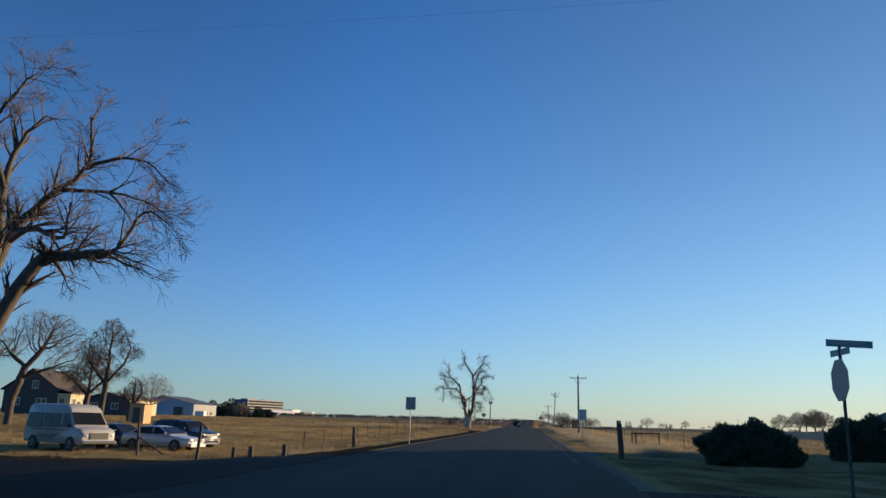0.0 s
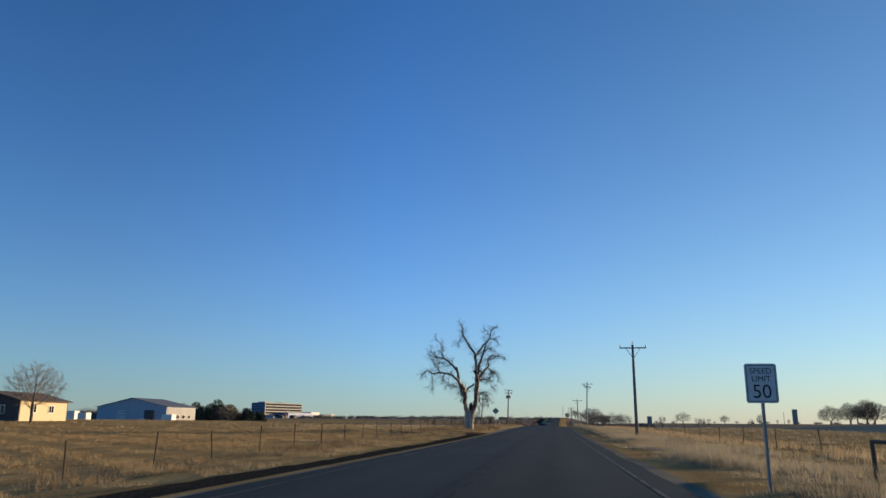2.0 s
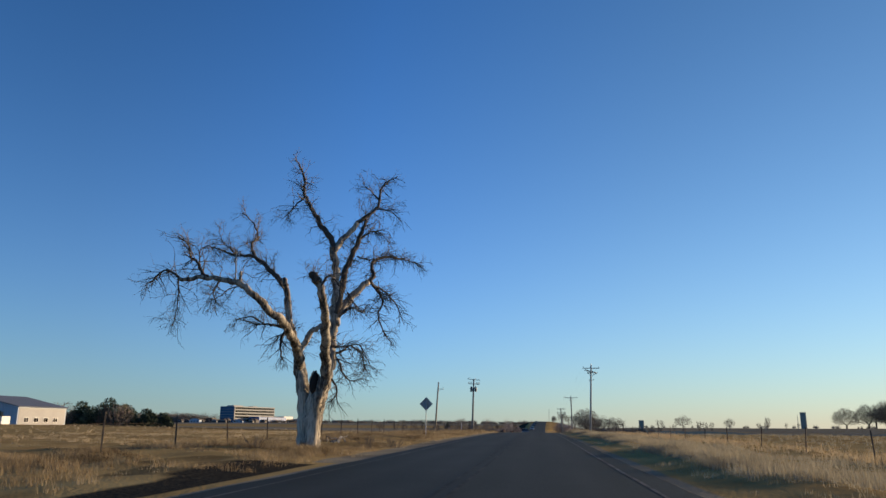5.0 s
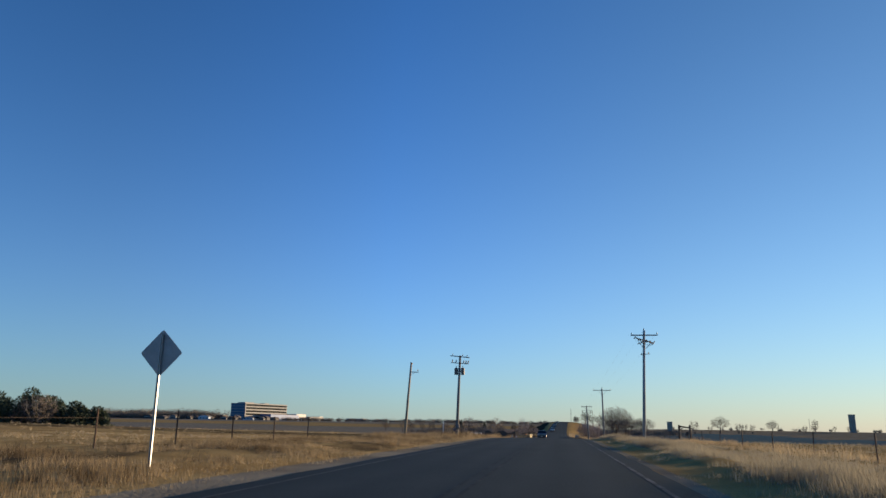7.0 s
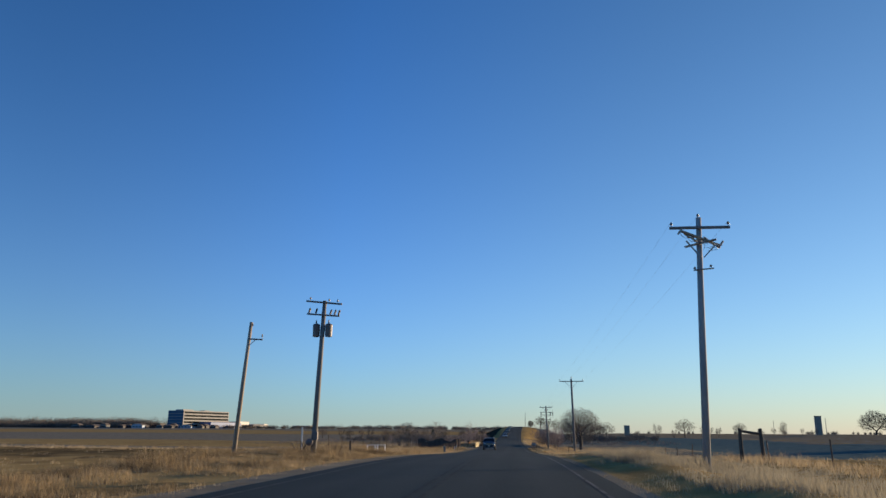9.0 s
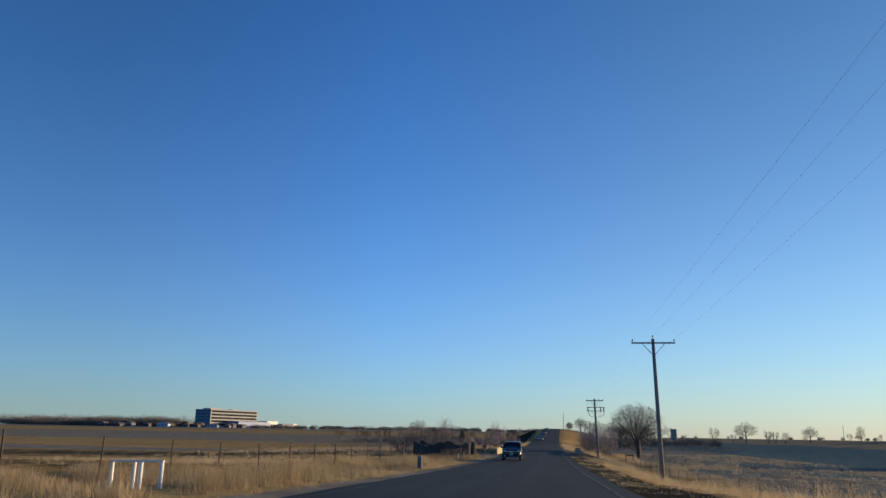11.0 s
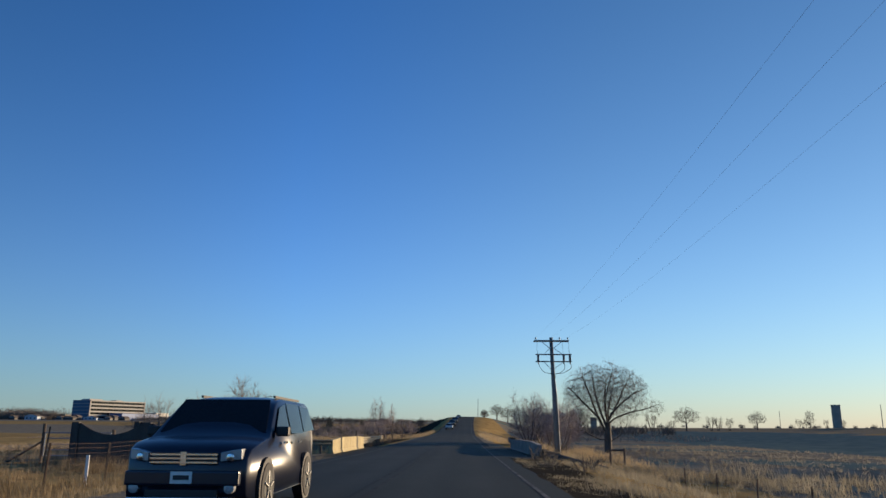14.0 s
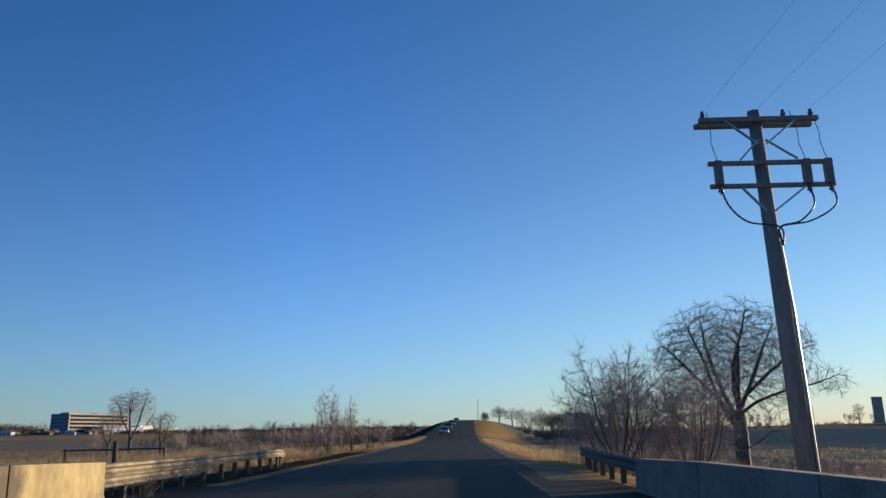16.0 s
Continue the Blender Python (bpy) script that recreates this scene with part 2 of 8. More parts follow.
# dull steel fittings; on the right guard rails it is shade put into colour
STEEL_DULL_SHADE = material("dull_and_shaded_steel", (0.04, 0.046, 0.045), (0.085, 0.09, 0.088), 5, 0.75, 0, 0.3)
SIGN_BACK = material("bare_sign_back", (0.2, 0.205, 0.215), (0.3, 0.305, 0.31), 3, 0.5, 0, 0.6)
RUST = material("rusty_post_steel", (0.06, 0.04, 0.03), (0.17, 0.11, 0.075), 9, 0.8, 0.002, 0.3)
CERAMIC = material("brown_glazed_ceramic", (0.07, 0.05, 0.045), (0.14, 0.11, 0.1), 8, 0.5)
TANK = material("transformer_tank_paint", (0.1, 0.085, 0.08), (0.17, 0.145, 0.135), 4, 0.5)
WIRE = material("dark_wire", (0.03, 0.03, 0.035), (0.06, 0.06, 0.065), 3, 0.5, 0, 0.4)
# lit and shaded copies of the parapet concrete, light put into the colour
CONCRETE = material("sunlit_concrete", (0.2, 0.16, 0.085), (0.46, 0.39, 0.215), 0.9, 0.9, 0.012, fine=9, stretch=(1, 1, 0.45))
CONCRETE_GREY_SHADE = material("grey_shaded_concrete", (0.1, 0.1, 0.095), (0.21, 0.207, 0.195), 1.6, 0.9, 0.012, fine=14)
DARK_PANEL = material("dark_stained_panel", (0.035, 0.031, 0.03), (0.065, 0.057, 0.053), 2, 0.85, 0.008, stretch=(1, 1, 0.3))
BRICK = material("buff_brick", (0.3, 0.17, 0.09), (0.5, 0.31, 0.17), 7, 0.9, 0.01, vary=0.3)
MORTAR = material("pale_mortar", (0.17, 0.13, 0.095), (0.27, 0.21, 0.155), 9, 0.95, 0.004)
# for dark walls and doors, and for fronts whose shade is put into colour
SIDING_DARK_SHADE = material("dark_and_shaded_siding", (0.05, 0.048, 0.05), (0.09, 0.083, 0.08), 1.2, 0.8, 0.006, stretch=(0.4, 0.4, 9))
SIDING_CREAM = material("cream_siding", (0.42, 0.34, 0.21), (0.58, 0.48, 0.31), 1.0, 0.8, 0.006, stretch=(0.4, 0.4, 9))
ROOF = material("brown_shingle_roof", (0.045, 0.037, 0.033), (0.1, 0.082, 0.07), 1.3, 0.9, 0.02, fine=9)
TRIM_WHITE = material("white_trim_paint", (0.6, 0.58, 0.54), (0.78, 0.76, 0.72), 3, 0.6)
ROOF_BLUE = material("dark_blue_sheet_roof", (0.07, 0.085, 0.11), (0.11, 0.13, 0.16), 0.4, 0.7, 0.01, stretch=(6, 6, 0.3))
METAL_BLUE = material("blue_grey_sheet_metal", (0.27, 0.33, 0.4), (0.36, 0.42, 0.49), 0.4, 0.6, 0.01, 0.0, stretch=(6, 6, 0.3))
WHITE_WALL = material("white_wall_paint", (0.6, 0.58, 0.52), (0.75, 0.72, 0.66), 0.8, 0.7, 0.004)
PLYWOOD = material("raw_plywood", (0.35, 0.23, 0.11), (0.52, 0.36, 0.19), 2, 0.8, 0.004, stretch=(1, 1, 0.2))
PALE_STONE = material("pale_precast_wall", (0.28, 0.275, 0.265), (0.38, 0.37, 0.35), 0.25, 0.85, 0.01)
WINDOW_DARK = clear_glass("window_glass", (0.04, 0.05, 0.06))
BLUE_WING = material("bright_blue_cladding", (0.02, 0.08, 0.24), (0.04, 0.13, 0.34), 0.2, 0.5)
BLUE_GLASS = material("blue_curtain_wall", (0.03, 0.075, 0.14), (0.06, 0.125, 0.21), 0.3, 0.35, spec=0.15)
ROOM_DARK = material("unlit_room", (0.02, 0.02, 0.022), (0.035, 0.035, 0.036), 1, 0.9)
GREEN_SIGN = paint("green_sign_sheet", (0.06, 0.25, 0.28), 0.4)
WHITE_SIGN = paint("white_sign_sheet", (0.74, 0.74, 0.72), 0.4)
BLACK_INK = paint("black_sign_ink", (0.025, 0.025, 0.028), 0.5)
ORANGE = paint("orange_plastic", (0.85, 0.26, 0.03), 0.45)
TEAL_BOX = paint("teal_grey_plastic", (0.1, 0.15, 0.16), 0.55)
CAR_NAVY = paint("navy_car_paint", (0.008, 0.012, 0.028), 0.3, 0.15)
CAR_WHITE = paint("white_car_paint", (0.58, 0.58, 0.57), 0.3, 0.6)
CAR_DARK = paint("dark_blue_car_paint", (0.02, 0.03, 0.055), 0.3, 0.5)
CAR_BLACK = paint("black_car_paint", (0.015, 0.015, 0.017), 0.3, 0.5)
CAR_SILVER = paint("silver_car_paint", (0.4, 0.41, 0.43), 0.3, 0.6, 0.5)
VAN_WHITE = paint("old_white_van_paint", (0.44, 0.43, 0.41), 0.45, 0.2)
VAN_STRIPE = paint("grey_blue_stripe_paint", (0.06, 0.07, 0.085), 0.45, 0.2)
CAR_WINDOW = material("dark_tinted_pane", (0.009, 0.011, 0.013), (0.016, 0.018, 0.021), 1.5, 0.16, local=True, spec=0.2)
LAMP_REFLECTOR = paint("pale_lamp_reflector", (0.4, 0.42, 0.44), 0.3, 0, 0.3)
CHROME = paint("chrome_trim", (0.7, 0.7, 0.7), 0.18, 0, 1.0, 0.9)
TYRE = material("tyre_rubber", (0.018, 0.018, 0.019), (0.035, 0.034, 0.033), 8, 0.85, local=True)
BLACK_TRIM = paint("black_plastic_trim", (0.02, 0.02, 0.022), 0.6)


def thin_leafed(m, share):
    """Lets some light through, as dry blades do."""
    n, l = m.node_tree.nodes, m.node_tree.links
    p, out = n["Principled BSDF"], n["Material Output"]
    tr, mix = n.new("ShaderNodeBsdfTranslucent"), n.new("ShaderNodeMixShader")
    l.new(p.inputs["Base Color"].links[0].from_socket, tr.inputs[0])
    mix.inputs[0].default_value = share
    l.new(p.outputs[0], mix.inputs[1])
    l.new(tr.outputs[0], mix.inputs[2])
    l.new(mix.outputs[0], out.inputs[0])


worn = [k for k in STRAW_BROWN.node_tree.nodes if k.type == "MAP_RANGE"][0]
worn.inputs[1].default_value, worn.inputs[2].default_value = 0.38, 0.62
thin_leafed(STRAW, 0.4)
thin_leafed(STRAW_GOLD, 0.4)
thin_leafed(STRAW_DIM, 0.5)
thin_leafed(STRAW_BROWN, 0.35)


# ---- geometry tools ----
class Geo:
    """Collects faces of one mesh."""

    def __init__(self):
        self.v, self.f = [], []

    def quadbox(self, x0, x1, y0, y1, z0, z1, m=None):
        k = len(self.v)
        for z in (z0, z1):
            for x, y in ((x0, y0), (x1, y0), (x1, y1), (x0, y1)):
                p = Vector((x, y, z))
                self.v.append(tuple(m @ p if m else p))
        for q in ((0, 3, 2, 1), (4, 5, 6, 7), (0, 1, 5, 4), (1, 2, 6, 5), (2, 3, 7, 6), (3, 0, 4, 7)):
            self.f.append(tuple(k + i for i in q))
        return self

    def bar(self, a, b, w, d=None):
        """A square bar from a to b."""
        a, b = Vector(a), Vector(b)
        m = Matrix.Translation(a) @ (b - a).to_track_quat("Z", "Y").to_matrix().to_4x4()
        d = d or w
        return self.quadbox(-w / 2, w / 2, -d / 2, d / 2, 0, (b - a).length, m)

    def tube(self, pts, radii, n=8, cap=True):
        pts = [Vector(p) for p in pts]
        k0 = len(self.v)
        ref = Vector((0.31, 0.83, 0.46))
        for i, p in enumerate(pts):
            d = (pts[min(i + 1, len(pts) - 1)] - pts[max(i - 1, 0)])
            d = d.normalized() if d.length > 1e-9 else Vector((0, 0, 1))
            u = d.cross(ref)
            if u.length < 1e-3:
                u = d.cross(Vector((1, 0, 0)))
            u.normalize()
            w = d.cross(u)
            r = radii[i] if hasattr(radii, "__len__") else radii
            for j in range(n):
                a = 2 * math.pi * j / n
                self.v.append(tuple(p + u * (r * math.cos(a)) + w * (r * math.sin(a))))
        for i in range(len(pts) - 1):
            for j in range(n):
                a, b = k0 + i * n + j, k0 + i * n + (j + 1) % n
                self.f.append((a, b, b + n, a + n))
        if cap:
            self.f.append(tuple(k0 + j for j in reversed(range(n))))
            self.f.append(tuple(k0 + (len(pts) - 1) * n + j for j in range(n)))
        return self

    def lathe(self, base, profile, n=14, axis=(0, 0, 1)):
        m = Matrix.Translation(base) @ Vector(axis).to_track_quat("Z", "Y").to_matrix().to_4x4()
        k0 = len(self.v)
        for r, z in profile:
            for j in range(n):
                a = 2 * math.pi * j / n
                self.v.append(tuple(m @ Vector((r * math.cos(a), r * math.sin(a), z))))
        for i in range(len(profile) - 1):
            for j in range(n):
                a, b = k0 + i * n + j, k0 + i * n + (j + 1) % n
                self.f.append((a, b, b + n, a + n))
        self.f.append(tuple(k0 + j for j in reversed(range(n))))
        self.f.append(tuple(k0 + (len(profile) - 1) * n + j for j in range(n)))
        return self

    def prism(self, poly, lo, hi, place):
        """A polygon of (a, b) pushed from lo to hi; place(a, b, c) gives the point."""
        k, n = len(self.v), len(poly)
        for c in (lo, hi):
            self.v += [tuple(place(a, b, c)) for a, b in poly]
        self.f.append(tuple(range(k + n - 1, k - 1, -1)))
        self.f.append(tuple(range(k + n, k + 2 * n)))
        for i in range(n):
            j = (i + 1) % n
            self.f.append((k + i, k + j, k + n + j, k + n + i))
        return self

    def obj(self, name, mat, parent=None, label="", bevel=0.0, smooth=False):
        me = bpy.data.meshes.new(name)
        me.from_pydata(self.v, [], self.f)
        if bevel or len(self.f) < 400 or any(len(q) > 4 for q in self.f):
            bm = bmesh.new()
            bm.from_mesh(me)
            bmesh.ops.recalc_face_normals(bm, faces=bm.faces)
            if bevel:
                sharp = [e for e in bm.edges if len(e.link_faces) == 2 and e.calc_face_angle(0) > 0.5]
                bmesh.ops.bevel(bm, geom=sharp, offset=bevel, segments=2, affect="EDGES", profile=0.6)
            bm.to_mesh(me)
            bm.free()
        if smooth:
            me.polygons.foreach_set("use_smooth", [True] * len(me.polygons))
        me.materials.append(mat)
        ob = new(name, me)
        if parent:
            ob.parent = parent
        if label:
            tagged(ob, label)
        return ob


def np_obj(name, verts, faces, mat, parent=None, smooth=False):
    """A mesh from arrays of corners and of equal-sided faces."""
    me = bpy.data.meshes.new(name)
    verts, faces = np.asarray(verts, np.float32), np.asarray(faces, np.int32)
    me.vertices.add(len(verts))
    me.vertices.foreach_set("co", verts.ravel())
    me.loops.add(faces.size)
    me.loops.foreach_set("vertex_index", faces.ravel())
    me.polygons.add(len(faces))
    me.polygons.foreach_set("loop_start", np.arange(len(faces), dtype=np.int32) * faces.shape[1])
    me.polygons.foreach_set("use_smooth", np.full(len(faces), smooth))
    me.update(calc_edges=True)
    me.materials.append(mat)
    ob = new(name, me)
    if parent:
        ob.parent = parent
    return ob


def root(name, at, label, category, group="", turn=0.0):
    e = new(name)
    e.matrix_world = pose(*at, 0, 0, turn)
    e.empty_display_size = 0.3
    return tagged(e, label, category, group)


# ---- the lie of the land ----
def ss(a, lo, hi):
    t = np.clip((np.asarray(a, float) - lo) / (hi - lo), 0, 1)
    return t * t * (3 - 2 * t)


_ky = np.arange(-200.0, 5000.0, 4.0)
_kh = np.interp(_ky, [-200, 0, 40, 80, 120, 160, 200, 220, 240, 260, 280, 300, 340, 380, 435, 460, 500, 540, 580, 610, 640, 665, 700, 800, 1000, 5000],
                [0, 0, .12, .26, .47, .85, 1.06, 1.12, .78, .4, .11, -.05, -.13, 0, .2, .65, 1.9, 3.4, 5.0, 6.2, 7.1, 7.4, 7.2, 5, 3, 3])
_kh = np.convolve(np.pad(_kh, 3, "edge"), np.ones(7) / 7, "valid")


def road_z(y):
    return np.interp(y, _ky, _kh)


def road_x(y):
    y = np.asarray(y, float)
    return np.where(y < 380, 0.0, np.where(y < 640, 3.3 * ((y - 380) / 260) ** 2, 3.3 + (y - 640) * 0.0254))


def low_z(y):
    """The road's height without the hill."""
    return np.where(np.asarray(y) < 380, road_z(y), 0.0)


def field_z(x, y):
    x, y = np.asarray(x, float), np.asarray(y, float)
    left = low_z(y) - 0.25 - 0.55 * (1 - ss(y, 50, 85)) * ss(-x, 7, 14) + 1.02 * ss(-x, 25, 85) * ss(y, 20, 80) * (1 - ss(y, 190, 330)) + 0.42 * ss(y, 108, 127) * (1 - ss(y, 175, 215)) * (1 - ss(-x, 22, 60)) + 0.36 * ss(y, 200, 222) * (1 - ss(y, 232, 258)) * (1 - ss(-x, 10.5, 17))
    left = left + 0.45 * ss(y, 215, 240) * (1 - ss(y, 258, 290)) * ss(-x, 13, 19)
    left = left - 0.9 * ss(-x, 22, 60) * ss(y, 240, 300) * (1 - ss(y, 420, 560)) + 9.5 * ss(y, 560, 1250) + 0.8 * ss(-x, 120, 400) * (1 - ss(y, 300, 560))
    right = low_z(y) - 0.15 - 1.1 * ss(y, 232, 275) * (1 - ss(y, 430, 520)) + 1.4 * ss(x, 42, 95) + 1.9 * ss(x, 90, 170) + 1.1 * ss(y, 232, 275) * ss(x, 60, 130) * (1 - ss(y, 430, 520)) + 3 * ss(y, 600, 1600)
    return np.where(x < 0, left, right)


def ground_z(x, y):
    x, y = np.asarray(x, float), np.asarray(y, float)
    u, rz, fz = x - road_x(y), road_z(y), field_z(x, y)
    d = np.abs(u) - np.where((y > 312) & (y < 366), 5.9, 4.35)
    reach = np.maximum(5.0, np.where(u < 0, 3.6, 5.2) * np.abs(rz - fz))
    z = fz + (rz - 0.04 - fz) * (1 - ss(d, 0.0, reach))
    ditch = 0.08 * ss(d, 0.5, 1.3) * (1 - ss(d, 3.4, 6.5)) * np.where(u < 0, ss(y, 18, 34) * (1 - ss(y, 92, 125)), 0.0)
    ditch = ditch - 0.28 * np.exp(-((d - 2.6) / 1.1) ** 2) * np.where(u > 0, (0.25 + 0.75 * ss(y, 90, 130)) * ss(y, 40, 52) * (1 - ss(y, 300, 316)), 0.0)
    creek = 1.5 * np.exp(-((y - 338.5) / 4.2) ** 2) * ss(d, 0.0, 2.0) * (1 - ss(np.abs(u), 60, 120))
    rough = 0.05 * np.sin(x * 1.7 + 0.6 * y) * np.sin(y * 0.9 - 0.3 * x) * ss(d, 0.4, 2.5)
    z = np.where(d < 0, rz - 0.05, z - ditch - creek + rough)
    z = z - 0.2 * ss(y, 4.6, 5.8) * (1 - ss(y, np.where(u < 0, 29.4, 15.4), np.where(u < 0, 30.6, 16.6))) * ss(d, 0.1, 0.8)
    return z


def gz(x, y):
    return float(ground_z(x, y))


def build_ground():
    xs = np.unique(np.concatenate([np.arange(-30, 30.1, 0.75), np.arange(-130, 130.1, 6), np.arange(-700, 701, 40), [-4000, -2500, -1500, -1000, 1000, 1500, 2500, 4000]]))
    ys = np.unique(np.concatenate([np.arange(-60, 400.1, 1.5), np.arange(400, 760.1, 5), np.arange(760, 1600.1, 40), [-1500, -600, -250, -120, 2000, 2600, 3400, 4600]]))
    gx, gy = np.meshgrid(xs, ys)
    z = ground_z(gx, gy)
    verts = np.stack([gx, gy, z], -1).reshape(-1, 3)
    nx = len(xs)
    i, j = np.meshgrid(np.arange(nx - 1), np.arange(len(ys) - 1))
    a = (j * nx + i).ravel()
    ob = np_obj("ground", verts, np.stack([a, a + 1, a + nx + 1, a + nx], 1), GROUND, smooth=True)
    x, y = verts[:, 0], verts[:, 1]
    u = np.abs(x - road_x(y)) - 4.35
    crop = np.zeros(len(verts))
    # strips of the fields beyond the creek, then the rough ground to the right of the road
    wavy = y + 7 * np.sin(x * 0.05) + 0.12 * x
    for lo, hi, v in ((330, 352, 0.3), (352, 376, 1.0), (376, 490, 0.3), (490, 770, 1.05), (770, 930, 0.0), (930, 1150, 0.9)):
        crop = np.where((x < -20) & (wavy > lo) & (wavy <= hi), v, crop)
    # dark strips across the left fields, and bare patches in the verge
    for lo, hi in ((213, 268), (290, 299), (311, 348)):
        crop = np.where((x < -13.5) & (wavy > lo) & (wavy < hi), -0.62, crop)
    bare = np.sin(x * 0.8 + 2 * np.sin(y * 0.11)) + np.sin(y * 0.31 + 0.4 * x)
    crop = np.where((x < -5.2) & (x > -17) & (y > 116) & (y < 238) & (bare > 0.5), -0.6, crop)
    xw = x + 3 * np.sin(y * 0.05) + 2 * np.sin(y * 0.13)
    crop = np.where((xw > 90) & (y > 60), 0.55, crop)
    crop = np.where((xw > 45) & (y > 60) & (xw < 88), 2.0, crop)
    crop = np.where((x > 15) & (x <= 45) & (y > 235), 1.32 + 0.3 * np.sin(y * 0.16 + 0.05 * x) + 0.15 * np.sin(x * 0.5 + y * 0.05), crop)
    crop = np.where((x > 20) & (x <= 45) & (y > 60) & (y < 235), 0.25, crop)
    crop = np.where((np.abs(u - 0.6) < 0.9) & (np.abs(y) < 420), 0.8, crop)
    # dark strips on the verges and left ditch: shade put into the colour
    crop = np.where((x > 0) & (u > 0.1) & (u < 2.2) & (y > 238) & (y < 335), -1.0, crop)
    crop = np.where((x < 0) & (u > 0.2) & (u < 2.9) & (y > 26) & (y < 122), -0.95, crop)
    crop = np.where((x > 0) & (u > 0.3) & (u < 1.1) & (y > 40) & (y <= 238), -0.38, crop)
    crop = np.where((x < -2) & (u < 3.5) & (y > 312) & (y < 366), 0.9, crop)
    crop = np.where((x < -2) & (u > 0.25) & (u < 3.2) & (y > 345) & (y < 392), -0.8, crop)
    # ground round the crossing darkened for the shade lying on it
    crop = np.where((x > 5) & (x < 34) & (y < 34) & (y > -60), -0.55, crop)
    crop = np.where((x < -3) & (x > -60) & (y < 33.2) & (y > -60), -1.0, crop)
    # the hill's left bank: its shaded face is painted dark
    crop = np.where((x < -2) & (u > 2.6) & (u < 26) & (y > 445) & (y < 680), -0.85, crop)
    at = ob.data.attributes.new("crop", "FLOAT", "POINT")
    at.data.foreach_set("value", crop.astype(np.float32))
    tagged(ob, "dry straw-coloured grassland with dark bare fields", "ground", kind="structure")


build_ground()


def strip(name, x0, x1, y0, y1, mat, lift, step=4.0, label="", kind="structure", wander=0.0, thick=0.0):
    """A strip along the road between two offsets from its middle."""
    ys = np.arange(y0, y1 + 0.01, step)
    rng = np.random.RandomState(len(name) + int(y0) + 100)
    w0, w1 = (rng.uniform(-wander, wander, len(ys)) for _ in range(2))
    zz = road_z(ys) + lift
    a = np.stack([road_x(ys) + x0 + w0, ys, zz - np.abs(x0) * 0.015], 1)
    b = np.stack([road_x(ys) + x1 + w1, ys, zz - np.abs(x1) * 0.015], 1)
    n = len(ys)
    k = np.arange(n - 1)
    faces = [np.stack([k, n + k, n + k + 1, k + 1], 1)]
    verts = [a, b]
    if thick:
        verts += [a - (0, 0, thick), b - (0, 0, thick)]
        faces += [np.stack([k + 1, 2 * n + k + 1, 2 * n + k, k], 1), np.stack([n + k, 3 * n + k, 3 * n + k + 1, n + k + 1], 1)]
    ob = np_obj(name, np.concatenate(verts), np.concatenate(faces), mat, smooth=not thick)
    return tagged(ob, label, "road", kind=kind)


def build_road():
    # the crown of the road falls off to both edges
    ys = np.arange(-80, 760.1, 2.0)
    rng = np.random.RandomState(9)
    cols = []
    for off, w, drop in ((-4.25, 0.07, 0.25), (-4.25, 0.07, 0), (0, 0, 0), (4.25, 0.07, 0), (4.25, 0.07, 0.25)):
        e = rng.uniform(-w, w, len(ys)) if drop or not off or not cols else cols[-1][:, 0] * 0
        cols.append(np.stack([road_x(ys) + off + (e if off and (drop or not off) else 0), ys, road_z(ys) + 0.06 - abs(off) * 0.015 - drop], 1))
    cols[1][:, 0], cols[3][:, 0] = cols[0][:, 0], cols[4][:, 0]
    n = len(ys)
    k = np.arange(n - 1)
    faces = np.concatenate([np.stack([c * n + k, (c + 1) * n + k, (c + 1) * n + k + 1, c * n + k + 1], 1) for c in range(4)])
    tagged(np_obj("road", np.concatenate(cols), faces, ASPHALT), "worn dark two-lane asphalt road with paler wheel tracks", "road", kind="structure")
    strip("bridge_deck", -6.1, -4.1, 326, 351, ASPHALT, 0.045, 2.0, "asphalt shoulder on the bridge", thick=0.5)
    strip("bridge_deck", 4.1, 6.1, 326, 351, ASPHALT, 0.045, 2.0, "asphalt shoulder on the bridge", thick=0.5)
    strip("edge_line", -3.72, -3.6, 26, 700, LINE_FAINT, 0.066, 3.0, "worn white edge line", wander=0.012)
    strip("edge_line", 3.6, 3.7, 26, 700, LINE_WHITE, 0.066, 3.0, "worn white edge line", wander=0.012)
    strip("centre_line", -0.17, -0.08, 20, 700, LINE_YELLOW, 0.066, 3.0, "faded double yellow centre line", wander=0.012)
    strip("centre_line", 0.08, 0.17, 20, 700, LINE_YELLOW, 0.066, 3.0, "faded double yellow centre line", wander=0.012)
    g = Geo()
    for side in (-1, 1):
        for k in range(15):
            x0, x1 = 4.0 + k * 5.0, 9.0 + k * 5.0
            z = [gz(side * x, 11) + 0.28 for x in (max(x0, 5.0), x1)]
            if k == 0:
                z[0] = float(road_z(11)) - 0.02
            far = 16.2 if side > 0 else 30.2
            q = [(side * x0, 5.4, z[0]), (side * x1, 5.4, z[1]), (side * x1, far, z[1]), (side * x0, far, z[0])]
            n = len(g.v)
            g.v += q
            g.f.append((n, n + 1, n + 2, n + 3) if side > 0 else (n + 3, n + 2, n + 1, n))
    # shade over the side road is darkened into its asphalt
    tagged(g.obj("cross_road", ASPHALT_SHADED), "shaded black asphalt side road", "road", kind="structure")


build_road()


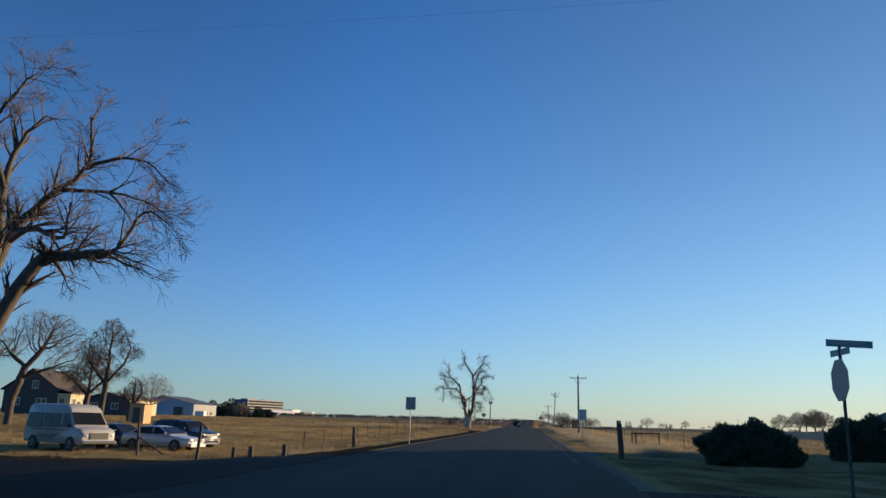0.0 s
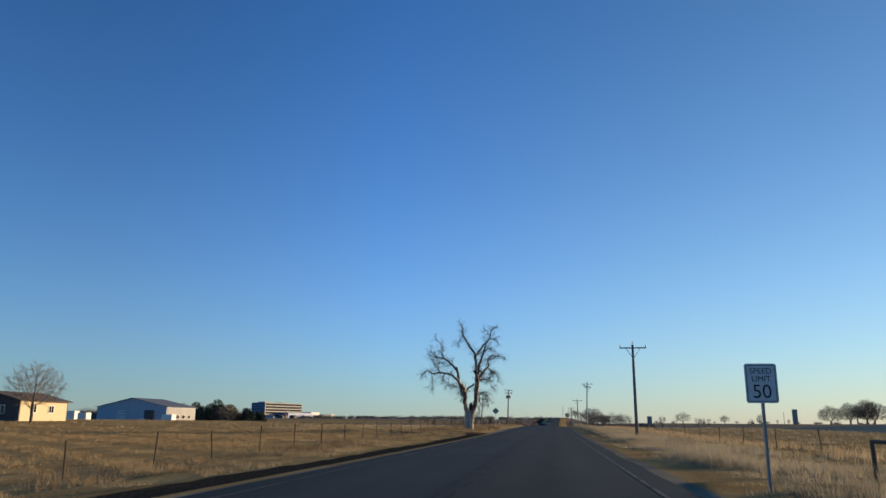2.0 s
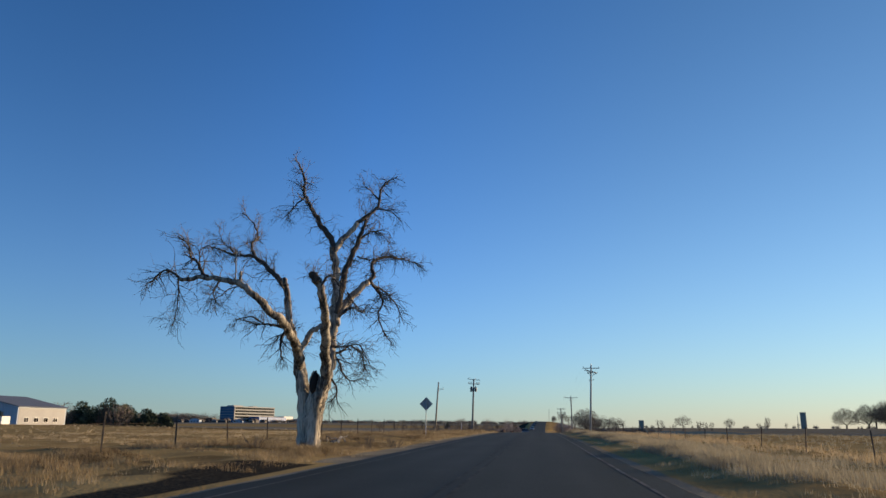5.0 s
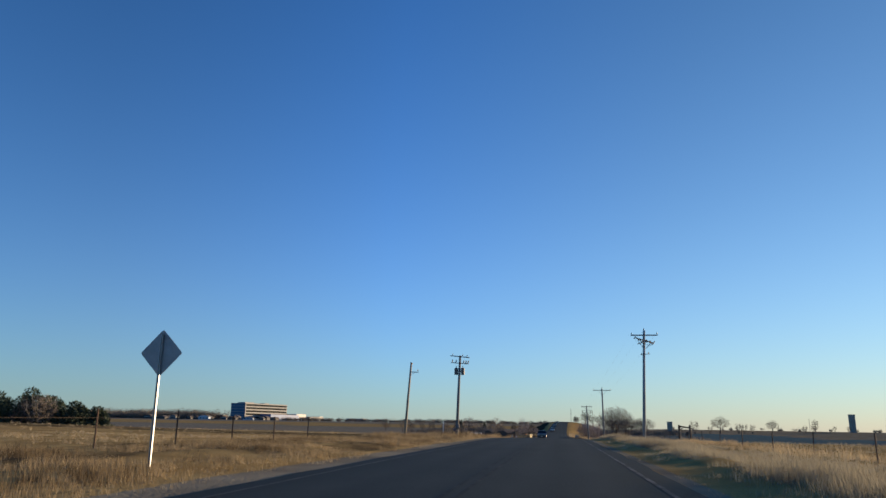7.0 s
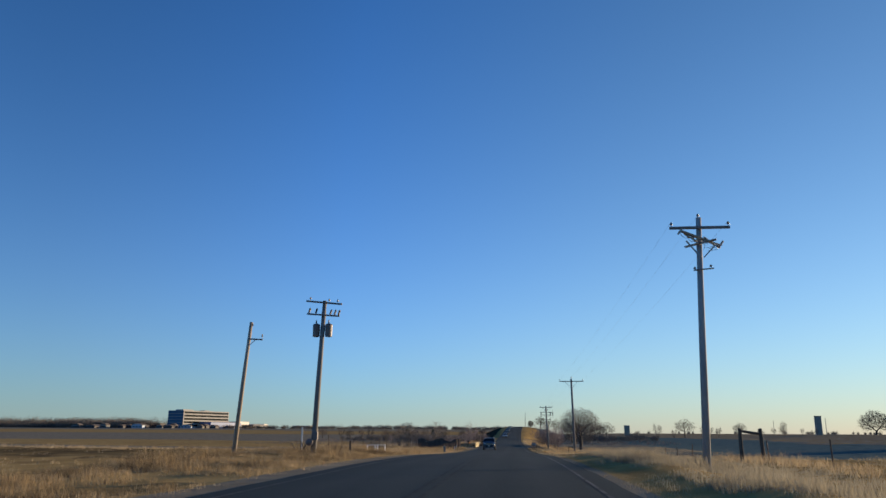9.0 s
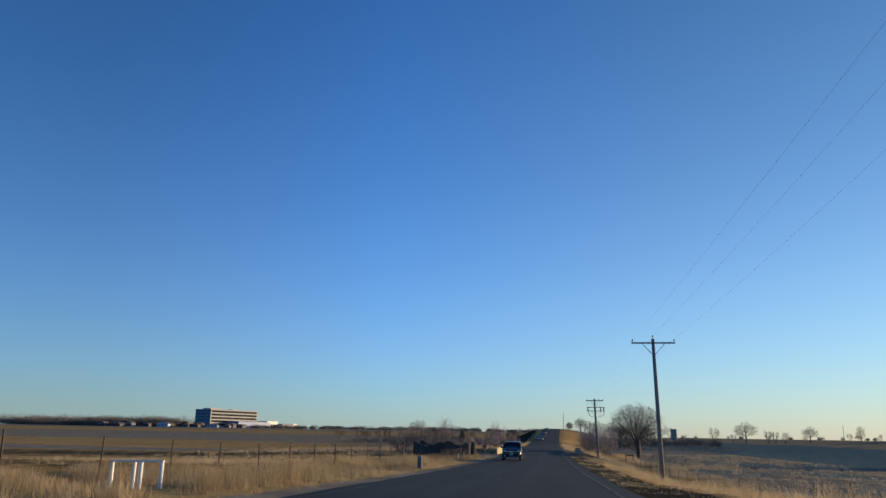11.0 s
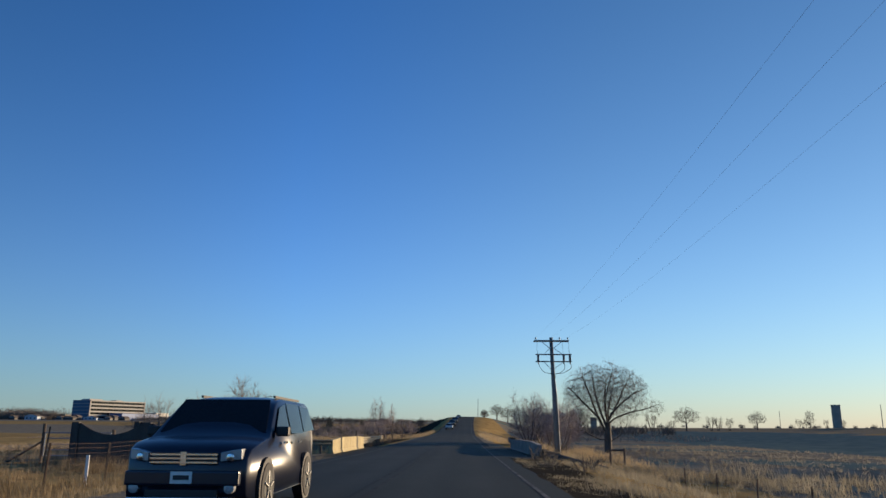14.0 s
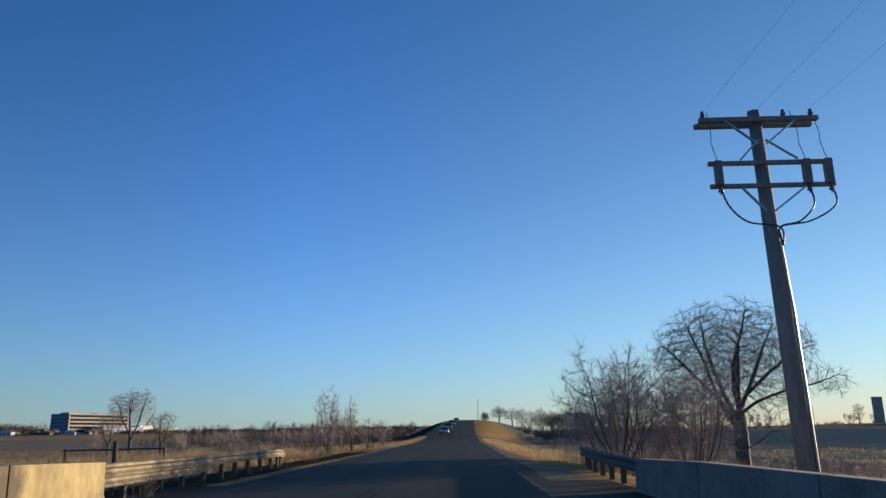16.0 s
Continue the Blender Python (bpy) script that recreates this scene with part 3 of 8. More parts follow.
# ---- trees ----
def bent(pts, rng, wob, sub=4):
    """A smooth, slightly crooked line through some points."""
    pts = [Vector(p) for p in pts]
    out = []
    for i in range(len(pts) - 1):
        p0, p1, p2, p3 = pts[max(i - 1, 0)], pts[i], pts[i + 1], pts[min(i + 2, len(pts) - 1)]
        for s in range(sub):
            t = s / sub
            q = 0.5 * ((2 * p1) + (p2 - p0) * t + (2 * p0 - 5 * p1 + 4 * p2 - p3) * t * t + (3 * p1 - p0 - 3 * p2 + p3) * t ** 3)
            if out:
                q = q + Vector((rng.uniform(-1, 1), rng.uniform(-1, 1), rng.uniform(-1, 1))) * wob
            out.append(q)
    out.append(pts[-1])
    return out


def sprout(rng, wood, twig, path, r0, r1, count, length, level, style):
    """Side branches along a path, each with its own in turn."""
    n = len(path) - 1
    for _ in range(count):
        t = rng.uniform(style["from"], 1.0)
        i = min(int(t * n), n - 1)
        base = path[i].lerp(path[i + 1], t * n - i)
        d = (path[i + 1] - path[i]).normalized()
        side = Vector((rng.gauss(0, 1), rng.gauss(0, 1), rng.gauss(0, 1)))
        side = (side - d * side.dot(d)).normalized()
        a = rng.uniform(*style["angle"])
        d = (d * math.cos(a) + side * math.sin(a)).normalized()
        ln = length * rng.uniform(0.55, 1.15) * (1.15 - 0.5 * t)
        r = min(max((r0 + (r1 - r0) * t) * rng.uniform(0.4, 0.62), style["thin"]), style.get("cap", 9) * (0.6 if level == 2 else 1.0 if level > 2 else 0.35))
        steps = 5 if level > 1 else 4
        pts = [base]
        for s in range(steps):
            d = (d + Vector((rng.gauss(0, 1), rng.gauss(0, 1), rng.gauss(0, 1))) * style["wob"] + Vector((0, 0, style["up"] - style["droop"] * (s / steps)))).normalized()
            pts.append(pts[-1] + d * ln / steps)
        rad = [r + (style["thin"] * 0.6 - r) * (s / steps) for s in range(steps + 1)]
        if r > style["split"]:
            wood.tube(pts, rad, 6, False)
        else:
            twig.tube(pts, rad, 3, False)
        if level > 1:
            sprout(rng, wood, twig, pts, r, style["thin"], style["kids"][level - 2], ln * style["shrink"], level - 1, style)


ROUND = dict(angle=(0.4, 0.9), wob=0.11, up=0.1, droop=0.04, thin=0.007, split=0.03, kids=(5, 5, 5), shrink=0.6)
ROUND["from"] = 0.2
WILLOW = dict(angle=(0.45, 1.0), wob=0.12, up=0.1, droop=0.55, thin=0.009, split=0.035, kids=(6, 5, 5), shrink=0.68)
WILLOW["from"] = 0.2
DEAD = dict(cap=0.04, angle=(0.5, 1.25), wob=0.24, up=0.0, droop=0.22, thin=0.006, split=0.03, kids=(6, 6, 5), shrink=0.6)
DEAD["from"] = 0.1
SHRUB = dict(cap=0.022, angle=(0.3, 0.8), wob=0.07, up=0.14, droop=0.0, thin=0.0045, split=0.03, kids=(8, 6, 5), shrink=0.55)
SHRUB["from"] = 0.12


def tree(name, at, limbs, seed, style, label, bark=BARK, twigs=TWIG, levels=3, side=(5, 2.5), n=10, group=""):
    """limbs: rows of (points, radius at the foot, radius at the tip)."""
    rng = random.Random(seed)
    base = root(name, at, label, "tree", group, 0)
    wood, twig, done = Geo(), Geo(), []
    for pts, r0, r1 in limbs:
        path = bent(pts, rng, 0.02 + r0 * 0.12)
        k = len(path) - 1
        rad = [r0 + (r1 - r0) * (i / k) ** 0.8 for i in range(k + 1)]
        if pts[0][2] < 0.2:
            rad[0], rad[1] = rad[0] * 1.2, rad[1] * 1.06
        wood.tube(path, rad, n, True)
        done.append((path, r0, r1))
    for i, (path, r0, r1) in enumerate(done):
        if len(done) > 1 and r0 > 0.15 and pts_trunk(path):
            continue
        ln = sum((path[j + 1] - path[j]).length for j in range(len(path) - 1))
        sprout(rng, wood, twig, path, r0, r1, max(2, int(side[0] * (0.5 + ln / 5))), side[1], levels, style)
    wood.obj("trunk", bark, base, smooth=True)
    twig.obj("crown", twigs, base)
    return base


def pts_trunk(path):
    return path[0].z < 0.2 and path[-1].z < 6


def shrub_limbs(seed, h, spread, count, r=0.05):
    rng = random.Random(seed)
    rows = []
    for i in range(count):
        a, o = rng.uniform(0, 6.283), spread * math.sqrt(rng.random())
        bx, by = 0.35 * o * math.cos(a), 0.35 * o * math.sin(a)
        t = h * rng.uniform(0.6, 1.0) * (1 - 0.25 * (o / spread) ** 2)
        rows.append(([(bx, by, -0.2), (bx + 0.3 * o * math.cos(a), by + 0.3 * o * math.sin(a), t * 0.45), (o * math.cos(a), o * math.sin(a), t)], r * rng.uniform(0.6, 1.2), 0.012))
    return rows


def grow(seed, stems, blobs, count, step, kill, up=0.06, shell=0.5, keep=0.15):
    """Branches that grow from the stems towards points spread in a crown; gives nodes, parents and pipe sizes."""
    rng = np.random.RandomState(seed)
    vol = np.array([b[3] * b[4] * b[5] for b in blobs]) ** 0.8
    b = np.array(blobs)[rng.choice(len(blobs), count, p=vol / vol.sum())]
    d = rng.normal(size=(count, 3))
    d /= np.linalg.norm(d, axis=1)[:, None]
    pts = b[:, :3] + d * b[:, 3:] * (rng.random(count) ** shell * (0.9 + 0.22 * rng.random(count)))[:, None]
    pts = pts[pts[:, 2] > 0.3]
    pos, par = [], []
    for line in stems:
        line = [np.array(p, float) for p in line]
        prev = -1
        if pos and line[0][2] > 0:
            prev = int(np.argmin(np.linalg.norm(np.array(pos) - line[0], axis=1)))
        for p0, p1 in zip(line[:-1], line[1:]):
            m = max(1, int(np.linalg.norm(p1 - p0) / step))
            for i in range(0 if prev < 0 else 1, m + 1):
                pos.append(p0 + (p1 - p0) * i / m + (rng.normal(0, 0.06 * step, 3) if i else 0))
                par.append(prev)
                prev = len(pos) - 1
    P = np.array(pos)
    dist = np.linalg.norm(pts[:, None] - P[None], axis=2)
    near, best = dist.argmin(1), dist.min(1)
    kids = np.zeros(len(pos), int)
    run = [np.array((0, 0, 1.0)) if q < 0 else (pos[i] - pos[q]) / max(np.linalg.norm(pos[i] - pos[q]), 1e-6) for i, q in enumerate(par)]
    for _ in range(160):
        live = best > kill
        pts, near, best = pts[live], near[live], best[live]
        if not len(pts):
            break
        P = np.array(pos)
        pull = (pts - P[near]) / best[:, None]
        acc = np.zeros_like(P)
        np.add.at(acc, near, pull)
        which = np.unique(near)
        which = which[kids[which] < 3]
        if not len(which):
            break
        v = acc[which] / np.maximum(np.linalg.norm(acc[which], axis=1), 1e-6)[:, None] + keep * np.array(run)[which] + rng.normal(0, 0.09, (len(which), 3)) + (0, 0, up)
        v /= np.linalg.norm(v, axis=1)[:, None]
        fresh = P[which] + v * step
        kids[which] += 1
        kids = np.concatenate([kids, np.zeros(len(fresh), int)])
        base = len(pos)
        pos += list(fresh)
        run += list(v)
        par += [int(w) for w in which]
        dn = np.linalg.norm(pts[:, None] - fresh[None], axis=2)
        j, m = dn.argmin(1), dn.min(1)
        win = m < best
        near, best = np.where(win, base + j, near), np.where(win, m, best)
    size = np.zeros(len(pos))
    for i in range(len(pos) - 1, -1, -1):
        size[i] = size[i] if size[i] > 0 else 1.0
        if par[i] >= 0:
            size[par[i]] += size[i]
    return np.array(pos), np.array(par), size


def sprays(path, rad):
    """Three-sided fine twigs: path (n, k, 3), rad (n, k)."""
    n, k, _ = path.shape
    d = path[:, -1] - path[:, 0]
    u = np.cross(d, (0.31, 0.83, 0.46))
    u /= np.maximum(np.linalg.norm(u, axis=1), 1e-6)[:, None]
    w = np.cross(d / np.maximum(np.linalg.norm(d, axis=1), 1e-6)[:, None], u)
    ring = np.stack([u * math.cos(a) + w * math.sin(a) for a in (0, 2.094, 4.189)], 1)
    v = path[:, :, None] + rad[:, :, None, None] * ring[:, None]
    q = np.array([(i * 3 + j, i * 3 + (j + 1) % 3, i * 3 + 3 + (j + 1) % 3, i * 3 + 3 + j) for i in range(k - 1) for j in range(3)])
    return v.reshape(-1, 3), (np.arange(n)[:, None, None] * (3 * k) + q[None]).reshape(-1, 4)


def grown_tree(name, at, stems, blobs, seed, label, count=900, step=0.35, kill=0.7, r=0.4, thin=0.012, twigs=4, twig=0.7, droop=0.0,
               bark=BARK, fine=TWIG, split=0.035, group="", power=0.68, up=0.06, shell=0.5, keep=0.15):
    base = root(name, at, label, "tree", group)
    P, par, size = grow(seed, stems, blobs, int(count * 1.6), step, kill * 0.7, up, shell, keep)
    rel = (size - 1) / (size.max() - 1)
    rad = thin * 0.8 + (r - thin) * rel ** power
    rng = np.random.RandomState(seed + 1)
    kids = [[] for _ in P]
    heads = []
    for i, q in enumerate(par):
        if q >= 0:
            kids[q].append(i)
        else:
            heads.append((i, None))
    wood, small = Geo(), Geo()
    while heads:
        i, frm = heads.pop()
        line = ([frm] if frm is not None else []) + [i]
        while kids[line[-1]]:
            ks = sorted(kids[line[-1]], key=lambda c: -size[c])
            heads += [(c, line[-1]) for c in ks[1:]]
            line.append(ks[0])
        rr = [min(rad[c], rad[i] if n_ == 0 and frm is not None else 9) for n_, c in enumerate(line)]
        cut = next((n_ for n_, x in enumerate(rr) if x < split), len(rr))
        if frm is None:
            rr[0] *= 1.35
        if cut > 1:
            wood.tube([P[c] for c in line[:cut + 1]], rr[:cut + 1], 8 if rr[0] > 0.12 else 5, False)
        if cut < len(line) - 1:
            c0 = max(cut - 1, 0) if cut > 1 else 0
            small.tube([P[c] for c in line[c0:]], rr[c0:], 3, False)
    wood.obj("trunk", bark, base, smooth=True)
    ends = np.array([i for i in range(len(P)) if rad[i] < max(split, thin * 2.5) and par[i] >= 0])
    src = np.repeat(ends, twigs)
    n = len(src)
    d = P[src] - P[par[src]]
    d /= np.maximum(np.linalg.norm(d, axis=1), 1e-6)[:, None]
    d = d * 0.9 + rng.normal(0, 0.36, (n, 3)) + (0, 0, 0.2)
    d /= np.linalg.norm(d, axis=1)[:, None]
    ln = (twig * rng.uniform(0.4, 1.25, n))[:, None]
    pts = [P[src] + (P[par[src]] - P[src]) * rng.random(n)[:, None]]
    for k in range(3):
        d = d + rng.normal(0, 0.12, (n, 3)) - np.array((0, 0, droop)) * (k + 0.5)
        d /= np.linalg.norm(d, axis=1)[:, None]
        pts.append(pts[-1] + d * ln / 3)
    v, f = sprays(np.stack(pts, 1), np.outer(np.ones(n), (thin * 0.75, thin * 0.6, thin * 0.45, thin * 0.2)))
    if small.v:
        f = np.concatenate([np.array(small.f, int), f + len(small.v)])
        v = np.concatenate([np.array(small.v), v])
    np_obj("crown", v, f, fine, base)
    return base


def fan_tree(name, at, seed, h, spread, stems, label, count, thin, fine, group):
    """Many rising stems that fan out into a loose twiggy crown."""
    rows = shrub_limbs(seed, h, spread * 0.8, stems)
    lines, blobs = [], []
    for pts, _, _ in rows:
        a, b, c = (Vector(p) for p in pts)
        lines.append([Vector((0, 0, a.z)), b, b.lerp(c, 0.6)])
        blobs.append((c.x * 1.05, c.y * 1.05, c.z * 0.68, 0.3 * spread + 0.12, 0.3 * spread + 0.12, c.z * 0.42))
    return grown_tree(name, at, lines, blobs, seed, label, count, 0.24, 0.36, 0.04, thin, 4, 0.55, fine=fine, split=0.022, group=group, power=0.7, up=0.2, shell=0.45, keep=0.5)


def clump(seed, h, spread, count):
    """Stems and crown masses of a many-stemmed shrub."""
    rng = random.Random(seed)
    stems, blobs = [], []
    for i in range(count):
        a, o = 2 * math.pi * i / count + rng.uniform(-0.4, 0.4), spread * rng.uniform(0.15, 0.6)
        x, y = o * math.cos(a), o * math.sin(a)
        stems.append([(x * 0.25, y * 0.25, -0.2), (x * 0.6, y * 0.6, h * 0.22), (x, y, h * 0.34)])
        t = h * rng.uniform(0.72, 1.0)
        blobs.append((x * 1.6, y * 1.6, t * 0.72, spread * 0.4, spread * 0.4, t * 0.3))
    return stems, blobs


def foliage(name, at, label, category, blobs, count, size, mat, seed, trunk=None, group=""):
    """A crown of many small sprays of needles in soft, uneven masses: blobs are (x, y, z, rx, ry, rz)."""
    rng = np.random.RandomState(seed)
    base = root(name, at, label, category, group)
    vol = np.array([b[3] * b[4] * b[5] for b in blobs]) ** 0.7
    which = rng.choice(len(blobs), count, p=vol / vol.sum())
    b = np.array(blobs)[which]
    d = rng.normal(size=(count, 3))
    d /= np.linalg.norm(d, axis=1)[:, None]
    rad = (0.35 + 0.75 * rng.random(count) ** 0.45) * (1 + 0.16 * np.sin(d[:, 0] * 7 + which) * np.sin(d[:, 2] * 6 + which * 2))
    c = b[:, :3] + d * b[:, 3:] * rad[:, None]
    c[:, 2] = np.maximum(c[:, 2], 0.05)
    s = size * rng.uniform(0.5, 1.4, count)[:, None]
    out = d + rng.normal(size=(count, 3)) * 0.55 + (0, 0, 0.3)
    out /= np.linalg.norm(out, axis=1)[:, None]
    side = np.cross(out, rng.normal(size=(count, 3)))
    side /= np.linalg.norm(side, axis=1)[:, None]
    v = np.stack([c - side * s * 0.35, c + side * s * 0.35, c + out * s * 1.5], 1).reshape(-1, 3)
    np_obj("crown", v, np.arange(3 * count).reshape(-1, 3), mat, base)
    if trunk:
        Geo().tube([(0, 0, -0.3), (0.02, 0, trunk[1] * 0.5), (0, 0, trunk[1])], [trunk[0], trunk[0] * 0.8, 0.03], 8).obj("trunk", BARK, base)
    return base


# dead cottonwood by the road: bleached lower limbs, upper limbs still in dark bark
DX, DY = -8.5, 131.5
pale_limbs = [
    ([(0.17, 0, -0.38), (0.12, 0, 0.35), (0.18, 0, 1.49), (0.28, 0, 2.24), (0.34, 0, 2.71), (0.36, 0, 2.96)], 0.36, 0.18),
    ([(-0.1, 0.1, -0.38), (-0.12, 0.1, 0.34), (-0.16, 0.1, 1.49), (-0.31, 0.1, 2.5), (-0.48, 0, 3.22), (-0.33, -0.4, 3.61), (-0.23, -1.2, 4.07), (-0.21, -2, 4.43), (-0.3, -3.1, 4.91), (-0.58, -3.7, 5.14), (-0.82, -4.2, 5.59), (-1.09, -4.5, 5.87), (-1.48, -4.7, 6.18), (-2.02, -5, 6.25), (-2.61, -5.2, 6.34), (-3.31, -5.3, 6.26), (-3.72, -5.4, 6.2)], 0.31, 0.07),
    ([(-1.44, -4.7, 6.15), (-1.47, -4.7, 6.41), (-1.47, -4.7, 6.64)], 0.06, 0.045),
    ([(-0.08, 0.3, -0.39), (-0.12, 0.3, 0.34), (-0.14, 0.3, 1.5), (-0.25, 0.3, 2.52), (-0.47, 0.4, 3.4), (-0.66, 0.4, 4.08), (-1, 0.5, 4.77), (-1.26, 0.5, 5.89), (-1.38, 0.5, 6.78), (-1.49, 0.5, 7.37)], 0.29, 0.13),
]
pale_limbs += [
    ([(-3.81, 0.3, 7.18), (-3.83, 0.3, 7.9), (-3.85, 0.3, 8.69)], 0.035, 0.025),
    ([(0.36, -0.1, -0.37), (0.33, -0.1, 0.35), (0.43, -0.1, 1.41), (0.67, -0.2, 2.23), (0.88, -0.4, 2.83), (0.99, -0.8, 3.41), (1.14, -1.4, 3.98), (1.34, -2.2, 4.74), (1.45, -2.8, 5.2), (1.49, -3.3, 5.71), (1.44, -3.6, 6.16), (1.37, -3.8, 6.47)], 0.29, 0.14),
    ([(-0.56, 0.2, 3.99), (-0.32, 0.2, 4.35), (0.05, 0.1, 4.85), (0.42, 0.1, 5.04), (0.71, 0.3, 5.34)], 0.15, 0.1),
    ([(0.38, 0.1, -0.38), (0.36, 0.1, 0.35), (0.45, 0.1, 1.33), (0.71, 0.1, 2.25), (0.86, 0.2, 3.02), (0.91, 0.3, 3.64), (0.9, 0.4, 4.23), (0.92, 0.4, 4.71), (0.96, 0.4, 5.52), (0.99, 0.4, 6.32), (0.98, 0.4, 7.2), (0.93, 0.3, 8.07), (0.84, 0.2, 8.81)], 0.31, 0.16),
]
pale_limbs += [
    ([(0.86, 0.2, 8.58), (1.11, 0.4, 9.07), (1.38, 0.7, 9.48), (1.74, 1, 10.12)], 0.16, 0.11),
    ([(1.05, 0.4, 5.21), (1.14, 0.5, 5.72), (1.39, 0.9, 6.28), (1.85, 1.3, 6.96), (2.19, 1.6, 7.35)], 0.2, 0.15),
    ([(1.19, 0.4, 5.57), (1.8, 0.2, 5.94), (2.27, 0.1, 5.73), (2.44, 0.1, 5.7)], 0.09, 0.04),
]
bark_limbs = [
    ([(-3.6, -5.3, 6.2), (-4.2, -5.4, 6.6), (-4.7, -5.5, 6.2), (-4.9, -5.6, 6)], 0.06, 0.018),
    ([(-2.6, -5.2, 6.3), (-2.9, -5.2, 6.6), (-3.1, -5.3, 7), (-3.3, -5.3, 7.1), (-3.5, -5.3, 7.7), (-4, -5.2, 8)], 0.085, 0.022),
    ([(-3, -5.2, 6.9), (-3, -5.2, 7.4), (-2.7, -5.2, 7.6), (-2.4, -5.2, 7.4), (-2.2, -5.2, 7.1)], 0.03, 0.01),
    ([(-2.2, -5, 6.2), (-2.4, -5, 5.8), (-2.3, -5, 5.3)], 0.045, 0.016),
]
bark_limbs += [
    ([(-3.7, -5.4, 6.2), (-3.6, -5.5, 5.5), (-3.6, -5.6, 4.7), (-3.7, -5.6, 4.4)], 0.04, 0.012),
    ([(-1.4, -4.7, 6.1), (-1.9, -4.8, 5.9), (-2.2, -4.9, 5.6), (-2.6, -5, 5.4)], 0.03, 0.01),
    ([(-1.4, 0.5, 7), (-1.8, 0.5, 7.4), (-2.2, 0.5, 7.8), (-2.8, 0.6, 8.3), (-3.3, 0.7, 8.6), (-4, 0.8, 8.6), (-4.6, 0.7, 8.8), (-5.1, 0.5, 9)], 0.16, 0.025),
    ([(-3.2, 0.8, 8.6), (-3.5, 1.2, 9.3), (-3.5, 2, 9.8), (-3.9, 2.2, 10.6), (-4.5, 2.2, 11.2)], 0.08, 0.018),
]
bark_limbs += [
    ([(-4, 0.8, 8.6), (-4.3, 0.6, 8.9), (-4.6, 0.4, 9.2), (-4.8, 0.2, 9.7)], 0.045, 0.012),
    ([(1.4, -3.7, 6.3), (1.3, -3.8, 6.5), (1.2, -3.8, 6.7)], 0.17, 0.19),
    ([(1.5, -3.7, 6.2), (1.8, -3.6, 6.6), (2.1, -3.5, 6.4), (2.4, -3.4, 6), (2.5, -3.3, 5.9)], 0.06, 0.015),
    ([(0.9, 0.2, 8.7), (0.7, 0.2, 9.2), (0.3, 0.2, 9.7), (-0, 0.2, 10.2), (-0.4, 0.2, 10.9), (-0.7, 0.2, 11.5), (-0.7, 0.2, 12.1), (-0.9, 0.2, 12.7), (-1.2, 0.2, 13.1)], 0.16, 0.03),
]
bark_limbs += [
    ([(-0.6, 0.2, 11.3), (-0.9, 0, 10.9), (-1.1, -0.1, 10.6), (-1.2, -0.2, 10.4), (-1.4, -0.2, 10.2)], 0.05, 0.012),
    ([(1.7, 1, 10.1), (2.2, 1.3, 10.6), (2.6, 1.6, 11.1), (2.7, 1.6, 11.9), (2.9, 1.7, 12.3), (3.5, 1.8, 12.7)], 0.11, 0.025),
    ([(2.5, 1.6, 11), (3.2, 1.8, 10.9), (3.6, 1.9, 10.5)], 0.045, 0.012),
    ([(2.6, 1.6, 11.5), (2.2, 1.5, 11.9), (1.8, 1.5, 12.3)], 0.04, 0.012),
]
bark_limbs += [
    ([(1, 0.4, 5.7), (1.2, 0.5, 6.7), (1.3, 0.6, 7.5), (1.5, 0.8, 8.3), (1.8, 1, 9.2), (2, 1.2, 9.9), (2.1, 1.3, 10.5)], 0.2, 0.07),
    ([(1.8, 1, 9.2), (2.3, 1.4, 9.8), (2.7, 1.8, 9.8), (3.1, 2.2, 9.4)], 0.06, 0.015),
    ([(2.1, 1.6, 7.3), (2.4, 1.9, 7.7), (2.2, 2.4, 8.5), (2.7, 3.4, 9), (3.2, 4.3, 9.1), (3.7, 5, 9.1), (4.3, 5.4, 8.9)], 0.13, 0.02),
    ([(2.3, 1.6, 7.4), (2.6, 2.2, 7), (2.7, 2.8, 6.6), (2.4, 3.2, 6), (2.7, 3.6, 5.1), (3, 4, 4.8)], 0.09, 0.012),
]
bark_limbs += [
    ([(2.4, 1.8, 7.3), (2.9, 2.6, 7), (3.3, 3.3, 6.5), (3.6, 3.8, 5.6)], 0.06, 0.012),
    ([(1.8, 1, 8.5), (2.3, 1.3, 8.4), (2.8, 1.8, 8.6), (3.3, 2.2, 9)], 0.05, 0.012),
    ([(0.9, 0.3, 3.9), (1.3, 0.6, 4), (1.6, 1, 4.3), (2, 1.5, 4), (2.1, 1.9, 3.4), (2, 2, 3.2)], 0.07, 0.012),
    ([(1, 0.2, 3.8), (1.3, 0.4, 3.5), (1.4, 0.6, 3.1), (1.7, 0.8, 2.7), (2.1, 1, 2.8)], 0.075, 0.015),
]
